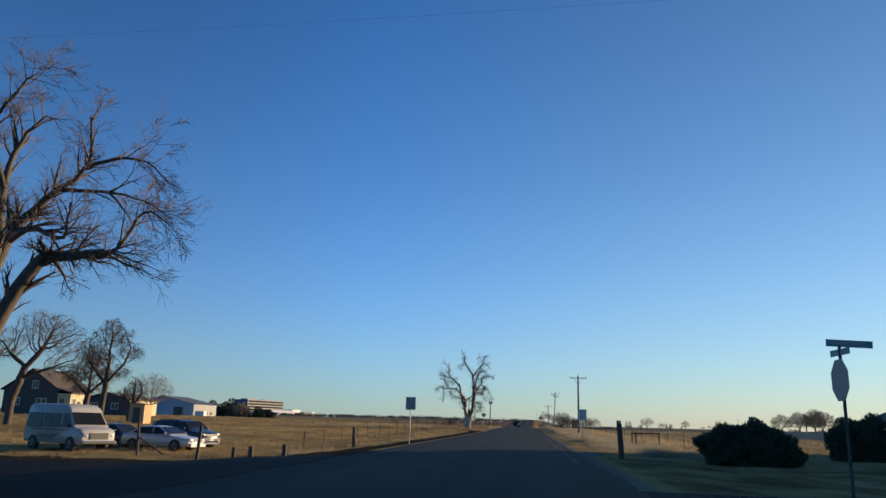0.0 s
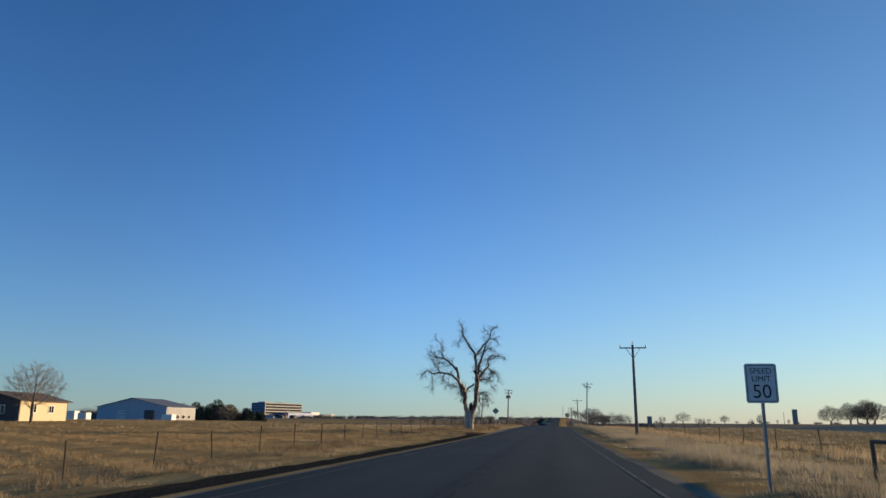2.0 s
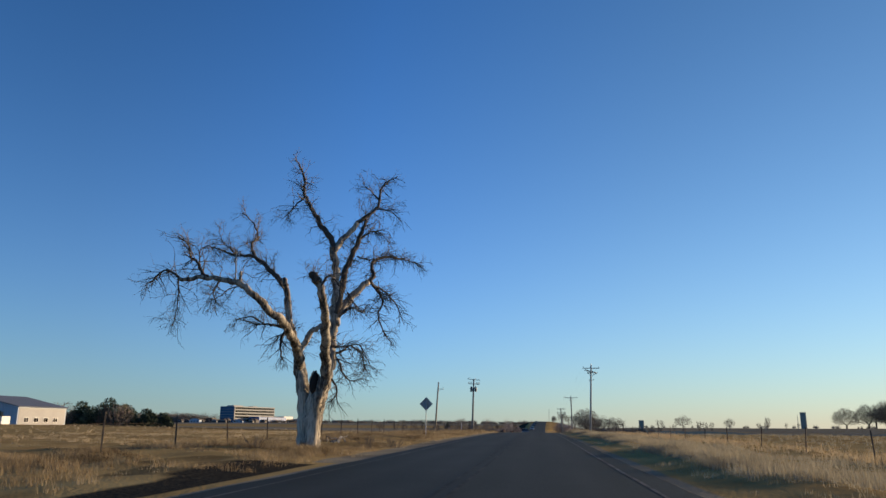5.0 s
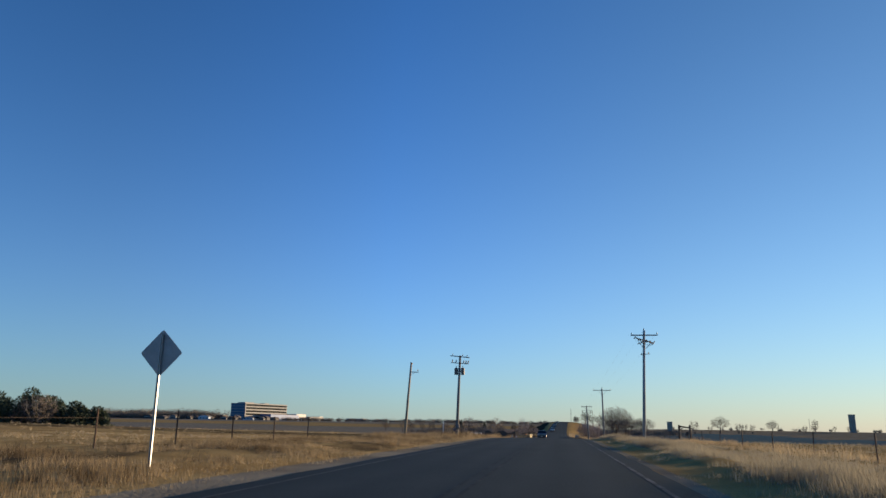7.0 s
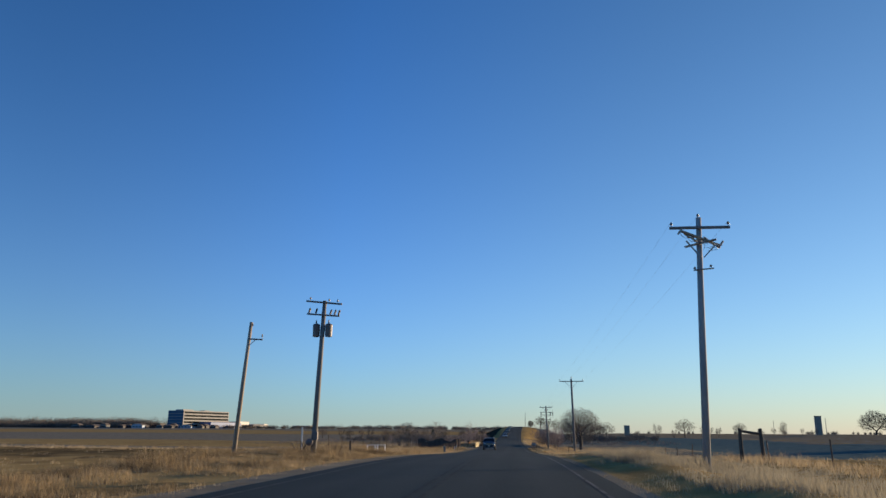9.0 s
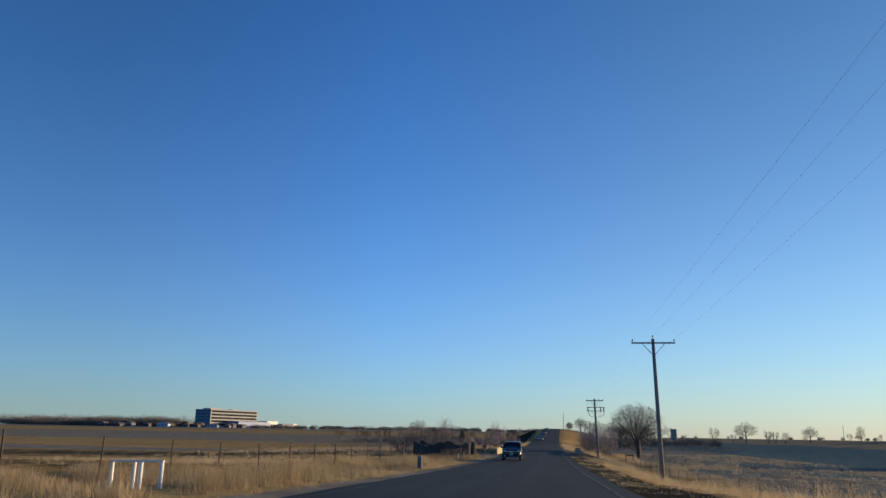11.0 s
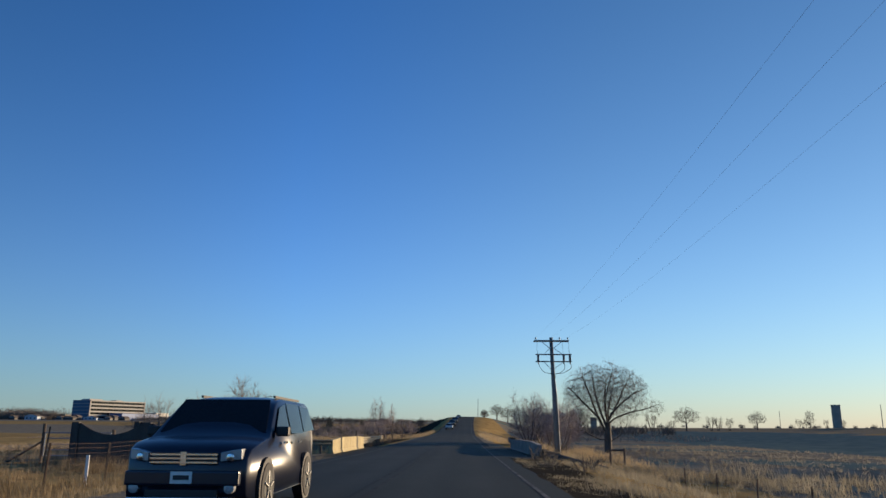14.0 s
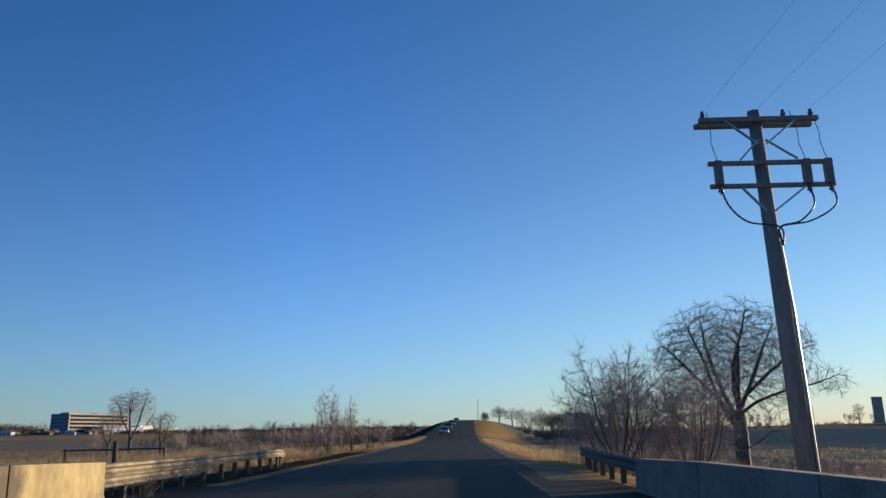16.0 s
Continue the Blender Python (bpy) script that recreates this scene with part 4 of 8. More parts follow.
bark_limbs += [
    ([(0.8, 0.3, 4.1), (1.4, 0.4, 4.2), (2.1, 0.6, 4.3), (2.4, 0.8, 3.8), (2.7, 1, 3.2)], 0.05, 0.012),
    ([(1.1, 0, 2.7), (1.4, -0.2, 2.3), (1.3, -0.3, 1.9), (1, -0.3, 1.7)], 0.06, 0.015),
    ([(-0.5, -1.6, 4.7), (-0.7, -1.7, 4.4), (-0.7, -1.8, 3.9), (-0.6, -1.8, 3.4)], 0.08, 0.03),
    ([(-0.4, -2.4, 4.7), (-1, -2.7, 4.8), (-1.4, -2.9, 4.8), (-2.1, -3.1, 5)], 0.07, 0.014),
]
bark_limbs += [
    ([(-1.1, -2.7, 4.8), (-1.7, -2.9, 5.1), (-2.4, -3, 4.9)], 0.035, 0.012),
    ([(1.5, 0.6, 6.7), (1.9, 0.5, 6.1), (2.3, 0.4, 5.8)], 0.05, 0.02),
]


def dead_tree():
    rng = random.Random(5)
    base = root("dead_tree", (DX, DY, 0.9), "large bleached dead cottonwood with broken bare limbs", "tree")
    pale, twig, spurs = Geo(), Geo(), Geo()
    # the dark limbs stand in groups, each on its own pale limb
    crowns = [Geo() for _ in range(6)]
    for wood, limbs in ((pale, pale_limbs), (None, bark_limbs)):
        for k, (pts, r0, r1) in enumerate(limbs):
            bark = spurs
            if wood is not pale:
                bark = crowns[3 if k == 29 else sum(k >= e for e in (6, 9, 11, 22, 26))]
            path = bent(pts, rng, 0.02 + r0 * 0.1)
            k = len(path) - 1
            rad = [(r0 + (r1 - r0) * (i / k) ** 0.8) * rng.uniform(0.92, 1.1) for i in range(k + 1)]
            if pts[0][2] < 0:
                rad[0] *= 1.15
            (pale if wood is pale else bark).tube(path, rad, 12 if r0 > 0.12 else 7, True)
            if pts[0][2] < 0 and pts[-1][2] < 4:
                continue
            path = path[:] if pts[0][2] > 0 else [p for p in path if p.z > 3.6]
            k = len(path) - 1
            ln = sum((path[j + 1] - path[j]).length for j in range(k))
            style = dict(DEAD, droop=0.3 if pts[-1][2] < pts[0][2] else 0.14)
            count = int((3.8 if wood is pale else 8.4) * (0.6 + ln * 1.1))
            sprout(rng, bark, twig, path, min(r0, 0.09), min(r1, 0.03), count, 0.9 if wood is pale else 1.15, 2, style)
    pale.obj("trunk", BARK_DEAD, base, "bleached bare trunk and lower limbs", smooth=True)
    for g in crowns:
        g.obj("upper_limb", BARK_DARK, base, "upper limb in dark flaking bark", smooth=True)
    spurs.obj("spurs", BARK_DARK, base, "short side spurs in dark bark", smooth=True)
    twig.obj("crown", TWIG_DEAD, base)
    hollow = Geo().lathe((0.3, -0.3, 2.1), [(0.02, 0), (0.14, 0.16), (0.19, 0.45), (0.13, 0.8), (0.02, 1.0)], 10, (0.15, 0.0, 1))
    hollow.obj("hollow", paint("dark_tree_hollow", (0.02, 0.016, 0.014), 0.9), base, "dark rotted hollow")


dead_tree()

# big leaning cottonwood at the crossroads
old_limbs = [
    ([(0, 0, -0.4), (0.7, 0, 2.2), (1.9, 0, 5.9), (3.6, -0.2, 8.9), (4.6, -0.3, 9.2), (7.2, -0.5, 9.2)], 0.55, 0.16),
    ([(1.2, 0, 4.0), (0.6, 0.5, 7.5), (1.2, 0.8, 10.3), (1.9, 0.9, 11.4), (3.2, 0.8, 12.7), (4.9, 0.7, 14.1), (4.7, 0.6, 16.6)], 0.42, 0.05),
    ([(1.2, 0.8, 10.2), (2.8, 0.2, 10.7), (4.7, -0.2, 10.1), (4.9, -0.3, 11.8)], 0.2, 0.05),
    ([(4.9, -0.3, 9.2), (6.6, -0.6, 9.3), (7.8, -0.6, 9.5), (8.9, -0.7, 11.2), (10.3, -0.8, 10.5)], 0.17, 0.03),
]
old_limbs += [
    ([(4.9, 0.7, 14.0), (6.4, 0.8, 14.4), (7.9, 0.9, 14.2), (9.2, 0.9, 13.0)], 0.12, 0.02),
    ([(3.4, 0.8, 12.8), (5.4, 1.4, 12.9), (7.4, 1.8, 12.5), (8.9, 2.0, 11.6)], 0.12, 0.02),
    ([(1.0, 0.7, 9.4), (0.2, 1.0, 12.5), (0.6, 1.2, 15.5), (1.9, 1.2, 17.0)], 0.3, 0.04),
    ([(0.9, 0.7, 9.0), (-1.5, 1.5, 12.0), (-2.5, 2.0, 15.5)], 0.3, 0.04),
    ([(0.3, 1.0, 13.0), (-0.4, 0.4, 16.0), (1.0, 0.2, 18.3), (1.6, 0.2, 18.8)], 0.16, 0.03),
]
tree("bare_tree", (-24.6, 32.0, gz(-24.6, 32)), old_limbs, 11, dict(WILLOW, droop=0.2, kids=(6, 6, 5)), "large bare cottonwood with twisted spreading limbs", BARK, TWIG, 3, (8, 2.8), 12)

# trees round the farmhouses
grown_tree("bare_tree", (-49.2, 70, gz(-49.2, 70)), [[(0, 0, -0.4), (0.1, 0, 2.5), (1.0, 0, 5.5), (2.6, 0.2, 7.6)], [(1.1, 0, 5.6), (-1.2, 0.2, 7.2)], [(0.6, 0, 4.4), (3.2, 0.6, 5.6)]],
           [(3.6, 0.2, 8.8, 3.2, 2.6, 2.2), (-1.6, 0.2, 8.0, 2.4, 2.2, 1.7), (4.4, 0.6, 5.8, 1.9, 1.8, 1.5), (1.6, 0.3, 9.6, 2.4, 2.2, 1.9)], 21,
           "leaning bare tree beside the farmhouse", 900, 0.32, 0.55, 0.38, 0.01, 6, 0.9, 0.2, bark=BARK_DARK, power=0.55)
for i, (x, y, h, w) in enumerate(((-58.5, 102, 14.6, 5.2), (-63.5, 106, 9.8, 4.4), (-52.5, 99, 6.0, 2.0))):
    grown_tree("willow_tree", (x, y, gz(x, y)), [[(0, 0, -0.4), (0.1, 0, h * 0.2), (0.3, 0, h * 0.36)], [(0.3, 0, h * 0.35), (w * 0.5, 0.3, h * 0.55)], [(0.25, 0, h * 0.33), (-w * 0.5, -0.2, h * 0.56)], [(0.3, 0, h * 0.36), (0.2, 0.2, h * 0.6)]],
               [(0.5, 0, h * 0.83, w * 0.5, w * 0.5, h * 0.13), (w * 0.62, 0.2, h * 0.66, w * 0.34, w * 0.4, h * 0.1), (-w * 0.55, 0, h * 0.66, w * 0.4, w * 0.45, h * 0.13), (0, -w * 0.4, h * 0.6, w * 0.4, w * 0.35, h * 0.12), (w * 0.42, 0, h * 0.47, w * 0.28, w * 0.3, h * 0.08), (-w * 0.3, 0, h * 0.45, w * 0.3, w * 0.3, h * 0.09), (0.2, 0.2, h * 0.95, w * 0.25, w * 0.25, h * 0.06)], 31 + i,
               "bare weeping willow with drooping twigs", 820, 0.36, 0.58, 0.4, 0.013, 9, 1.2, 0.7, bark=BARK_DARK, group="willows", power=0.52)
grown_tree("bare_tree", (-65.2, 129, gz(-65.2, 129)), [[(0, 0, -0.4), (0, 0, 1.9)]], [(0, 0, 4.9, 3.8, 3.6, 2.9)], 41, "small round bare tree in front of a house", 800, 0.34, 0.6, 0.2, 0.011, 4, 0.8)
grown_tree("bare_tree", (-135, 303, gz(-135, 303)), [[(0, 0, -0.4), (0, 0, 2.4)]], [(0, 0, 6.2, 4.6, 4.0, 3.6)], 43, "bare tree behind the sheds", 500, 0.5, 0.8, 0.3, 0.02, 4, 1.0)
grown_tree("bare_tree", (-114, 298, gz(-114, 298)), [[(0, 0, -0.4), (0, 0, 2.0)]], [(0, 0, 5.6, 4.0, 3.4, 3.4)], 44, "brown bare tree among the conifers", 500, 0.5, 0.8, 0.3, 0.02, 5, 1.0, fine=TWIG_TAN)

# trees and scrub beside the creek
creek_limbs = [
    [(0, 0, -0.5), (0, 0, 1.2), (0.03, 0, 2.4), (0.08, 0, 3.6)],
    [(0, 0, 2.2), (-0.7, -0.2, 3.2), (-1.3, -0.3, 4.6), (-2.0, -0.5, 6.6), (-2.8, -0.6, 8.6)],
    [(0.02, 0, 2.7), (-0.5, 0.4, 4.1), (-0.9, 0.8, 5.8), (-1.2, 1.2, 7.6), (-1.3, 1.4, 9.3)],
    [(0.06, 0, 3.4), (-0.2, -0.2, 4.8), (-0.2, -0.5, 6.2), (0.35, -0.9, 8.0), (0.7, -1.1, 9.5)],
    [(0.08, 0, 3.5), (0.8, 0.3, 4.6), (1.5, 0.6, 5.8), (2.2, 0.9, 7.2), (3.0, 1.2, 8.5)],
    [(0.08, 0, 3.3), (1.1, -0.4, 4.0), (2.4, -0.8, 4.5), (3.8, -1.1, 4.8), (5.0, -1.3, 5.2), (6.0, -1.4, 5.6)],
    [(0, 0, 1.5), (-0.9, -0.2, 1.5), (-2.1, -0.4, 2.0), (-3.3, -0.7, 2.7), (-4.3, -0.9, 3.4)],
    [(-1.0, -0.3, 3.9), (-2.2, -0.8, 5.0), (-3.5, -1.2, 6.3), (-5.0, -1.5, 7.7)],
    [(0, 0, 1.1), (0.8, -0.4, 1.6), (1.5, -0.8, 2.2), (2.3, -1.0, 2.5)],
    [(0.06, 0, 3.3), (0.4, 1.2, 4.8), (1.0, 2.4, 6.4), (1.6, 3.2, 8.2)],
    [(0.04, 0, 3.0), (-0.3, -1.2, 4.4), (-0.6, -2.4, 6.0), (-0.6, -3.2, 7.8)],
    [(0.3, -0.2, 4.2), (1.6, -1.2, 5.6), (2.8, -1.6, 6.6), (4.3, -1.8, 7.2)],
]
grown_tree("bare_tree", (18.5, 375, gz(18.5, 375)), creek_limbs,
           [(0, 0, 6.4, 4.5, 4.4, 3.7), (-1.4, 0, 6.9, 3.3, 3.4, 3.0), (1.7, 0, 6.6, 3.1, 3.4, 3.0), (-4.2, -1.0, 4.3, 1.6, 1.7, 1.2), (4.8, -1.3, 5.0, 1.5, 1.5, 0.9), (-3.8, -1.3, 6.3, 1.6, 1.7, 1.5), (1.8, -0.9, 2.5, 0.9, 0.9, 0.5)], 51,
           "large rounded bare tree beside the creek", 4300, 0.24, 0.37, 0.42, 0.006, 4, 0.6, shell=0.4, up=0.07, keep=0.7, power=0.57, fine=TWIG_GREY)
for i, (x, y, h, sp) in enumerate(((8.3, 360.5, 5.6, 2.7), (10.0, 363.5, 6.4, 2.5), (11.8, 362.0, 6.0, 2.4), (9.4, 368.0, 5.8, 2.4), (10.8, 359.0, 5.2, 2.0))):
    fan_tree("willow_shrub", (x, y, gz(x, y)), 60 + i, h, sp, 15, "dense bare multi-stemmed willow shrub by the creek", 950, 0.0065, TWIG_MAUVE, "creek shrubs")
brush_tree = [
    [(0, 0, -0.4), (0, 0, 0.7), (-0.05, 0, 1.5)],
    [(-0.05, 0, 1.4), (-0.2, 0.1, 2.6), (-0.3, 0.1, 3.7), (-0.25, 0.1, 4.7)],
    [(-0.03, 0, 1.1), (0.5, -0.1, 2.3), (0.8, -0.1, 3.4), (1.1, -0.1, 4.5)],
    [(-0.1, 0, 1.6), (-0.8, 0.2, 2.7), (-1.1, 0.3, 3.5), (-1.5, 0.3, 4.2)],
    [(0.2, 0, 1.6), (1.0, 0.3, 2.3), (1.5, 0.4, 3.2)],
    [(-0.2, 0, 2.6), (0.1, -0.5, 3.5), (0.3, -0.7, 4.4)],
]
for x, y, k, seed in ((-28.6, 399, 1.25, 86), (-26.0, 399.6, 0.8, 87), (-31.1, 400, 0.82, 88)):
    grown_tree("bare_tree", (x, y, gz(x, y)), [[(k * a * (1 if seed < 88 else -1), k * b, k * c) for a, b, c in pts] for pts in brush_tree],
               [(0, 0, 3.5 * k, 1.6 * k, 1.5 * k, 1.4 * k), (0.7 * k, 0, 3.9 * k, 1.0 * k, 1.0 * k, 1.0 * k), (-0.9 * k, 0, 3.6 * k, 1.0 * k, 1.0 * k, 1.0 * k)], seed,
               "small grey bare tree in the brown brush", int(760 * k), 0.2, 0.3, 0.12 * k, 0.0075, 3, 0.4, fine=TWIG_GREY, split=0.025, group="brush trees", power=0.55, up=0.1, keep=0.6)
for i, (x, y, h, sp) in enumerate(((-14.7, 344, 5.7, 2.5), (-18.6, 345, 4.4, 1.0), (-20.8, 344, 4.4, 1.0), (-17.5, 352, 3.6, 1.4), (-16.2, 347, 4.2, 1.6), (-19.6, 348, 3.9, 1.6), (-22.5, 346, 3.5, 1.5))):
    fan_tree("bare_sapling", (x, y, gz(x, y)), 70 + i, h, sp, 9 if sp < 2 else 13, "tall bare fan-shaped saplings by the creek", 520 if sp < 2 else 1100, 0.0075, TWIG_GREY, "creek saplings")
for i, (x, y, h, sp) in enumerate(((-11.0, 402, 6.0, 1.5), (-8.6, 402.5, 5.6, 0.8), (-9.8, 404, 4.4, 1.6), (-12.8, 405, 3.7, 1.7), (-7.3, 405, 3.7, 1.5), (-10.4, 400, 3.2, 1.6), (-6.4, 409, 2.8, 1.5), (-14.2, 408, 2.9, 1.8), (-17.5, 410, 2.4, 1.8), (-34, 404, 2.8, 1.6), (-20.5, 404, 2.4, 1.9), (-22.5, 406, 2.2, 1.6), (-27, 409, 2.4, 1.8), (-10.5, 378, 1.2, 1.0), (-15.5, 388, 1.4, 1.2))):
    fan_tree("bare_sapling", (x, y, gz(x, y)), 80 + i, h, sp, 9 if h > 3 else 7, "bare pale saplings at the roadside", 620 if h > 3 else 300, 0.0085, TWIG_MAUVE, "roadside saplings")

# far trees: a few kinds, repeated
far_kinds = [
    grown_tree("far_tree", (93, 600, gz(93, 600) - 0.2), [[(0, 0, -0.4), (0, 0, 2.2)]], [(-2.4, 0, 6.0, 3.2, 3.6, 3.0), (2.4, 0.4, 6.2, 3.4, 3.4, 2.8), (0, 0, 7.4, 3.0, 3.2, 2.6)], 91, "bare tree standing far off", 420, 0.5, 0.9, 0.35, 0.017, 7, 1.2, group="far trees"),
    grown_tree("far_tree", (79, 600, gz(79, 600) - 0.2), *clump(92, 7.5, 2.2, 6), 92, "slender bare trees standing far off", 260, 0.5, 0.8, 0.1, 0.015, 8, 1.2, split=0.05, group="far trees", up=0.4),
]
far_kinds += [
    grown_tree("far_tree", (196, 612, gz(196, 612) - 0.2), [[(0, 0, -0.4), (0.3, 0, 2.4)], [(0.3, 0, 2.3), (-3, 0, 5)], [(0.3, 0, 2.4), (3.4, 0, 5.2)]], [(-4, 0, 6.6, 4.4, 5, 4.6), (4, 0.5, 6.8, 4.6, 5, 4.8), (0, 0, 9, 4.6, 5, 4.4)], 93, "broad bare tree standing far off", 1300, 0.6, 1.1, 0.5, 0.022, 7, 1.7, group="far trees"),
    grown_tree("far_tree", (40, 646, gz(40, 646) - 0.2), [[(0, 0, -0.4), (0.2, 0, 1.6)]], [(0, 0, 5.4, 3.0, 3.0, 4.2), (0.9, 0, 7.2, 1.9, 2.0, 2.6)], 94, "oval bare tree standing far off", 340, 0.5, 0.85, 0.28, 0.017, 7, 1.1, group="far trees"),
]
FAR_RIDGE = (
    (2, 222, 616, 1.35), (2, 236, 640, 1.3), (1, 103, 600, 0.8), (1, 107, 604, 0.75), (1, 111, 602, 0.7), (3, 148, 612, 0.75), (0, 121.5, 600, 0.75), (0, 150, 620, 0.35),
    (1, 141, 606, 0.55), (3, 31, 480, 0.8), (0, 24, 476, 0.7), (0, 20, 690, 0.9), (3, 34, 640, 1.05), (0, 47, 640, 1.15),
    (3, 54, 650, 1.1), (3, 28, 660, 0.9), (0, 23, 644, 0.75), (3, 30.5, 642, 0.85), (0, 36, 648, 0.85), (0, 41.5, 640, 0.95), (3, 44, 646, 0.95), (0, 50.5, 644, 0.9), (2, 13.5, 700, 0.4), (0, 39, 644, 1.0), (0, 58, 652, 1.0))
FAR_FIELD = (
    (1, 168, 640, 0.5), (3, 176, 640, 0.4), (1, 88, 604, 0.6), (2, 207, 606, 1.15), (0, 214, 612, 1.3), (3, -129, 298, 0.75), (3, -118.5, 298, 0.85),
    (1, -22, 440, 0.5), (1, -30, 455, 0.6), (3, -37, 470, 0.45), (1, -44, 480, 0.55),
    (1, -18, 470, 0.5), (3, -26, 500, 0.5))
FAR_CREEK = (
    (1, -52, 500, 0.7), (1, -62, 520, 0.7), (3, -15, 525, 0.45), (1, -70, 540, 0.7), (0, -80, 560, 0.5), (1, -34, 535, 0.7), (1, -90, 585, 0.8), (0, -104, 600, 0.6),
    (1, -47, 565, 0.8), (0, -23, 560, 0.5), (3, -20, 556, 0.5), (0, -15.5, 558, 0.5), (0, -13.2, 562, 0.45), (1, -51.4, 558, 0.75), (1, -54.4, 560, 0.8), (0, -60, 560, 0.45))
for k, x, y, s in FAR_RIDGE + FAR_FIELD + FAR_CREEK:
    src = far_kinds[k]
    c = copy_thing(src, pose(x, y, gz(x, y) - 0.2, 0, 0, (x * 37 + y * 11) % 360) @ Matrix.Scale(s, 4))


def woods(name, seed, xs, ys, count, h, mat, label, size=0.9, per=260, wide=0.07):
    """A far belt of leafless scrub, as one mass of fine sprays with an uneven top."""
    rng = np.random.RandomState(seed)
    cx, cy = rng.uniform(*xs, count), rng.uniform(*ys, count)
    hh = h * (0.45 + 0.75 * rng.random(count) ** 1.5)
    n = count * per
    k = np.repeat(np.arange(count), per)
    d = rng.normal(size=(n, 3))
    d /= np.linalg.norm(d, axis=1)[:, None]
    rad = (0.2 + 0.9 * rng.random(n) ** 0.5)[:, None]
    c = np.stack([cx[k], cy[k], ground_z(cx[k], cy[k]) + hh[k] * 0.5], 1) + d * rad * np.stack([hh[k] * 1.5, hh[k] * 1.0, hh[k] * 0.52], 1)
    out = rng.normal(size=(n, 3)) * 0.3 + (0, 0, 1)
    side = np.cross(out, rng.normal(size=(n, 3)))
    side /= np.linalg.norm(side, axis=1)[:, None]
    s = (size * rng.uniform(0.4, 1.3, n))[:, None]
    v = np.stack([c - side * s * wide, c + side * s * wide, c + out * s * 1.5], 1).reshape(-1, 3)
    tagged(np_obj(name, v, np.arange(3 * n).reshape(-1, 3), mat), label, "woods", kind="stuff")


woods("far_woods", 1, (-800, -545), (1230, 1330), 300, 13, SCRUB, "belt of leafless woods on the skyline", 1.1, 260, 0.22)
woods("far_woods", 4, (-545, -330), (1260, 1320), 110, 4.5, SCRUB, "belt of leafless woods on the skyline", 1.0, 150, 0.22)
woods("far_woods", 2, (-330, 60), (1250, 1500), 190, 5.0, SCRUB, "belt of leafless woods on the skyline", 1.2, 150, 0.22)
woods("far_woods", 3, (-900, -560), (1330, 1500), 240, 16, SCRUB, "belt of leafless woods on the skyline", 1.2, 200, 0.22)
woods("far_woods", 9, (-75, -14), (480, 610), 80, 2.0, SCRUB, "leafless thicket along the creek", 0.6, 240)
woods("far_woods", 7, (120, 700), (900, 1300), 60, 2, SCRUB, "low hedges on the far ridge", 1.5, 100)
woods("far_woods", 8, (20, 60), (480, 580), 60, 1.8, SCRUB, "leafless thicket beside the hill", 1.0, 150)

# dark evergreens by the sheds, and the junipers at the crossroads
for i, (x, y, h, w) in enumerate(((-128, 302, 7.6, 3.2), (-120, 303, 8.4, 3.4), (-114.5, 301, 6.8, 3.0), (-132, 305, 5.6, 2.6), (-111, 309, 5.4, 2.4), (-124, 306, 7.2, 3.4), (-117, 307, 7.0, 3.6), (-123, 299, 6.4, 3.4), (-108.5, 303, 6.0, 3.0), (-105.5, 307, 5.2, 2.8))):
    blobs = [(0.3 * math.sin(j * 2.1), 0.3 * math.cos(j * 1.7), h * (0.16 + 0.18 * j), 1.35 * w * (1 - 0.13 * j), 1.3 * w * (1 - 0.13 * j), h * 0.19) for j in range(6)]
    foliage("evergreen_tree", (x, y, gz(x, y)), "dark green conifer beside the sheds", "tree", blobs, 7000, 0.36, NEEDLES, 100 + i, (0.2, h * 0.9), "conifers")
for i, (x, y, h, w) in enumerate(((-69, 691, 6.0, 1.6), (-52, 693, 4.6, 1.3))):
    foliage("evergreen_tree", (x, y, gz(x, y)), "small dark conifer standing above the scrub", "tree",
            [(0, 0, h * (0.15 + 0.16 * j), w * (1 - 0.17 * j), w * (1 - 0.17 * j), h * 0.13) for j in range(6)], 1800, 0.6, NEEDLES, 130 + i, (0.2, h * 0.9), "conifers")
foliage("juniper_bush", (11.0, 32.4, gz(11.0, 32.4)), "large sprawling dark green juniper bush", "bush",
        [(-0.8, 0, 0.7, 1.05, 1.1, 0.78), (0.2, 0.2, 0.78, 1.1, 1.2, 0.84), (0.95, 0, 0.6, 0.8, 1.0, 0.68), (-0.3, -0.6, 0.45, 1.25, 0.8, 0.5), (-1.75, 0.1, 0.85, 0.4, 0.5, 0.2), (1.45, -0.2, 0.35, 0.5, 0.6, 0.4)], 46000, 0.085, NEEDLES, 7)
foliage("juniper_bush", (18.6, 40.5, gz(18.6, 40.5)), "rounded dark green juniper bush in front of a porch", "bush",
        [(-0.5, 0, 0.9, 1.0, 1.1, 1.05), (0.6, 0.1, 1.0, 1.0, 1.1, 1.1), (0.1, -0.4, 0.6, 1.3, 0.9, 0.7)], 30000, 0.09, NEEDLES, 8)


# ---- utility poles ----
def pole_shaft(base, top, r, lean=(0, 0), wood=POLE_WOOD):
    g = Geo()
    g.tube([(0, 0, -0.6), (lean[0] * 0.5, lean[1] * 0.5, top * 0.5), (lean[0], lean[1], top)], [r, r * 0.86, r * 0.68], 12)
    return g.obj("shaft", wood, base, smooth=True)


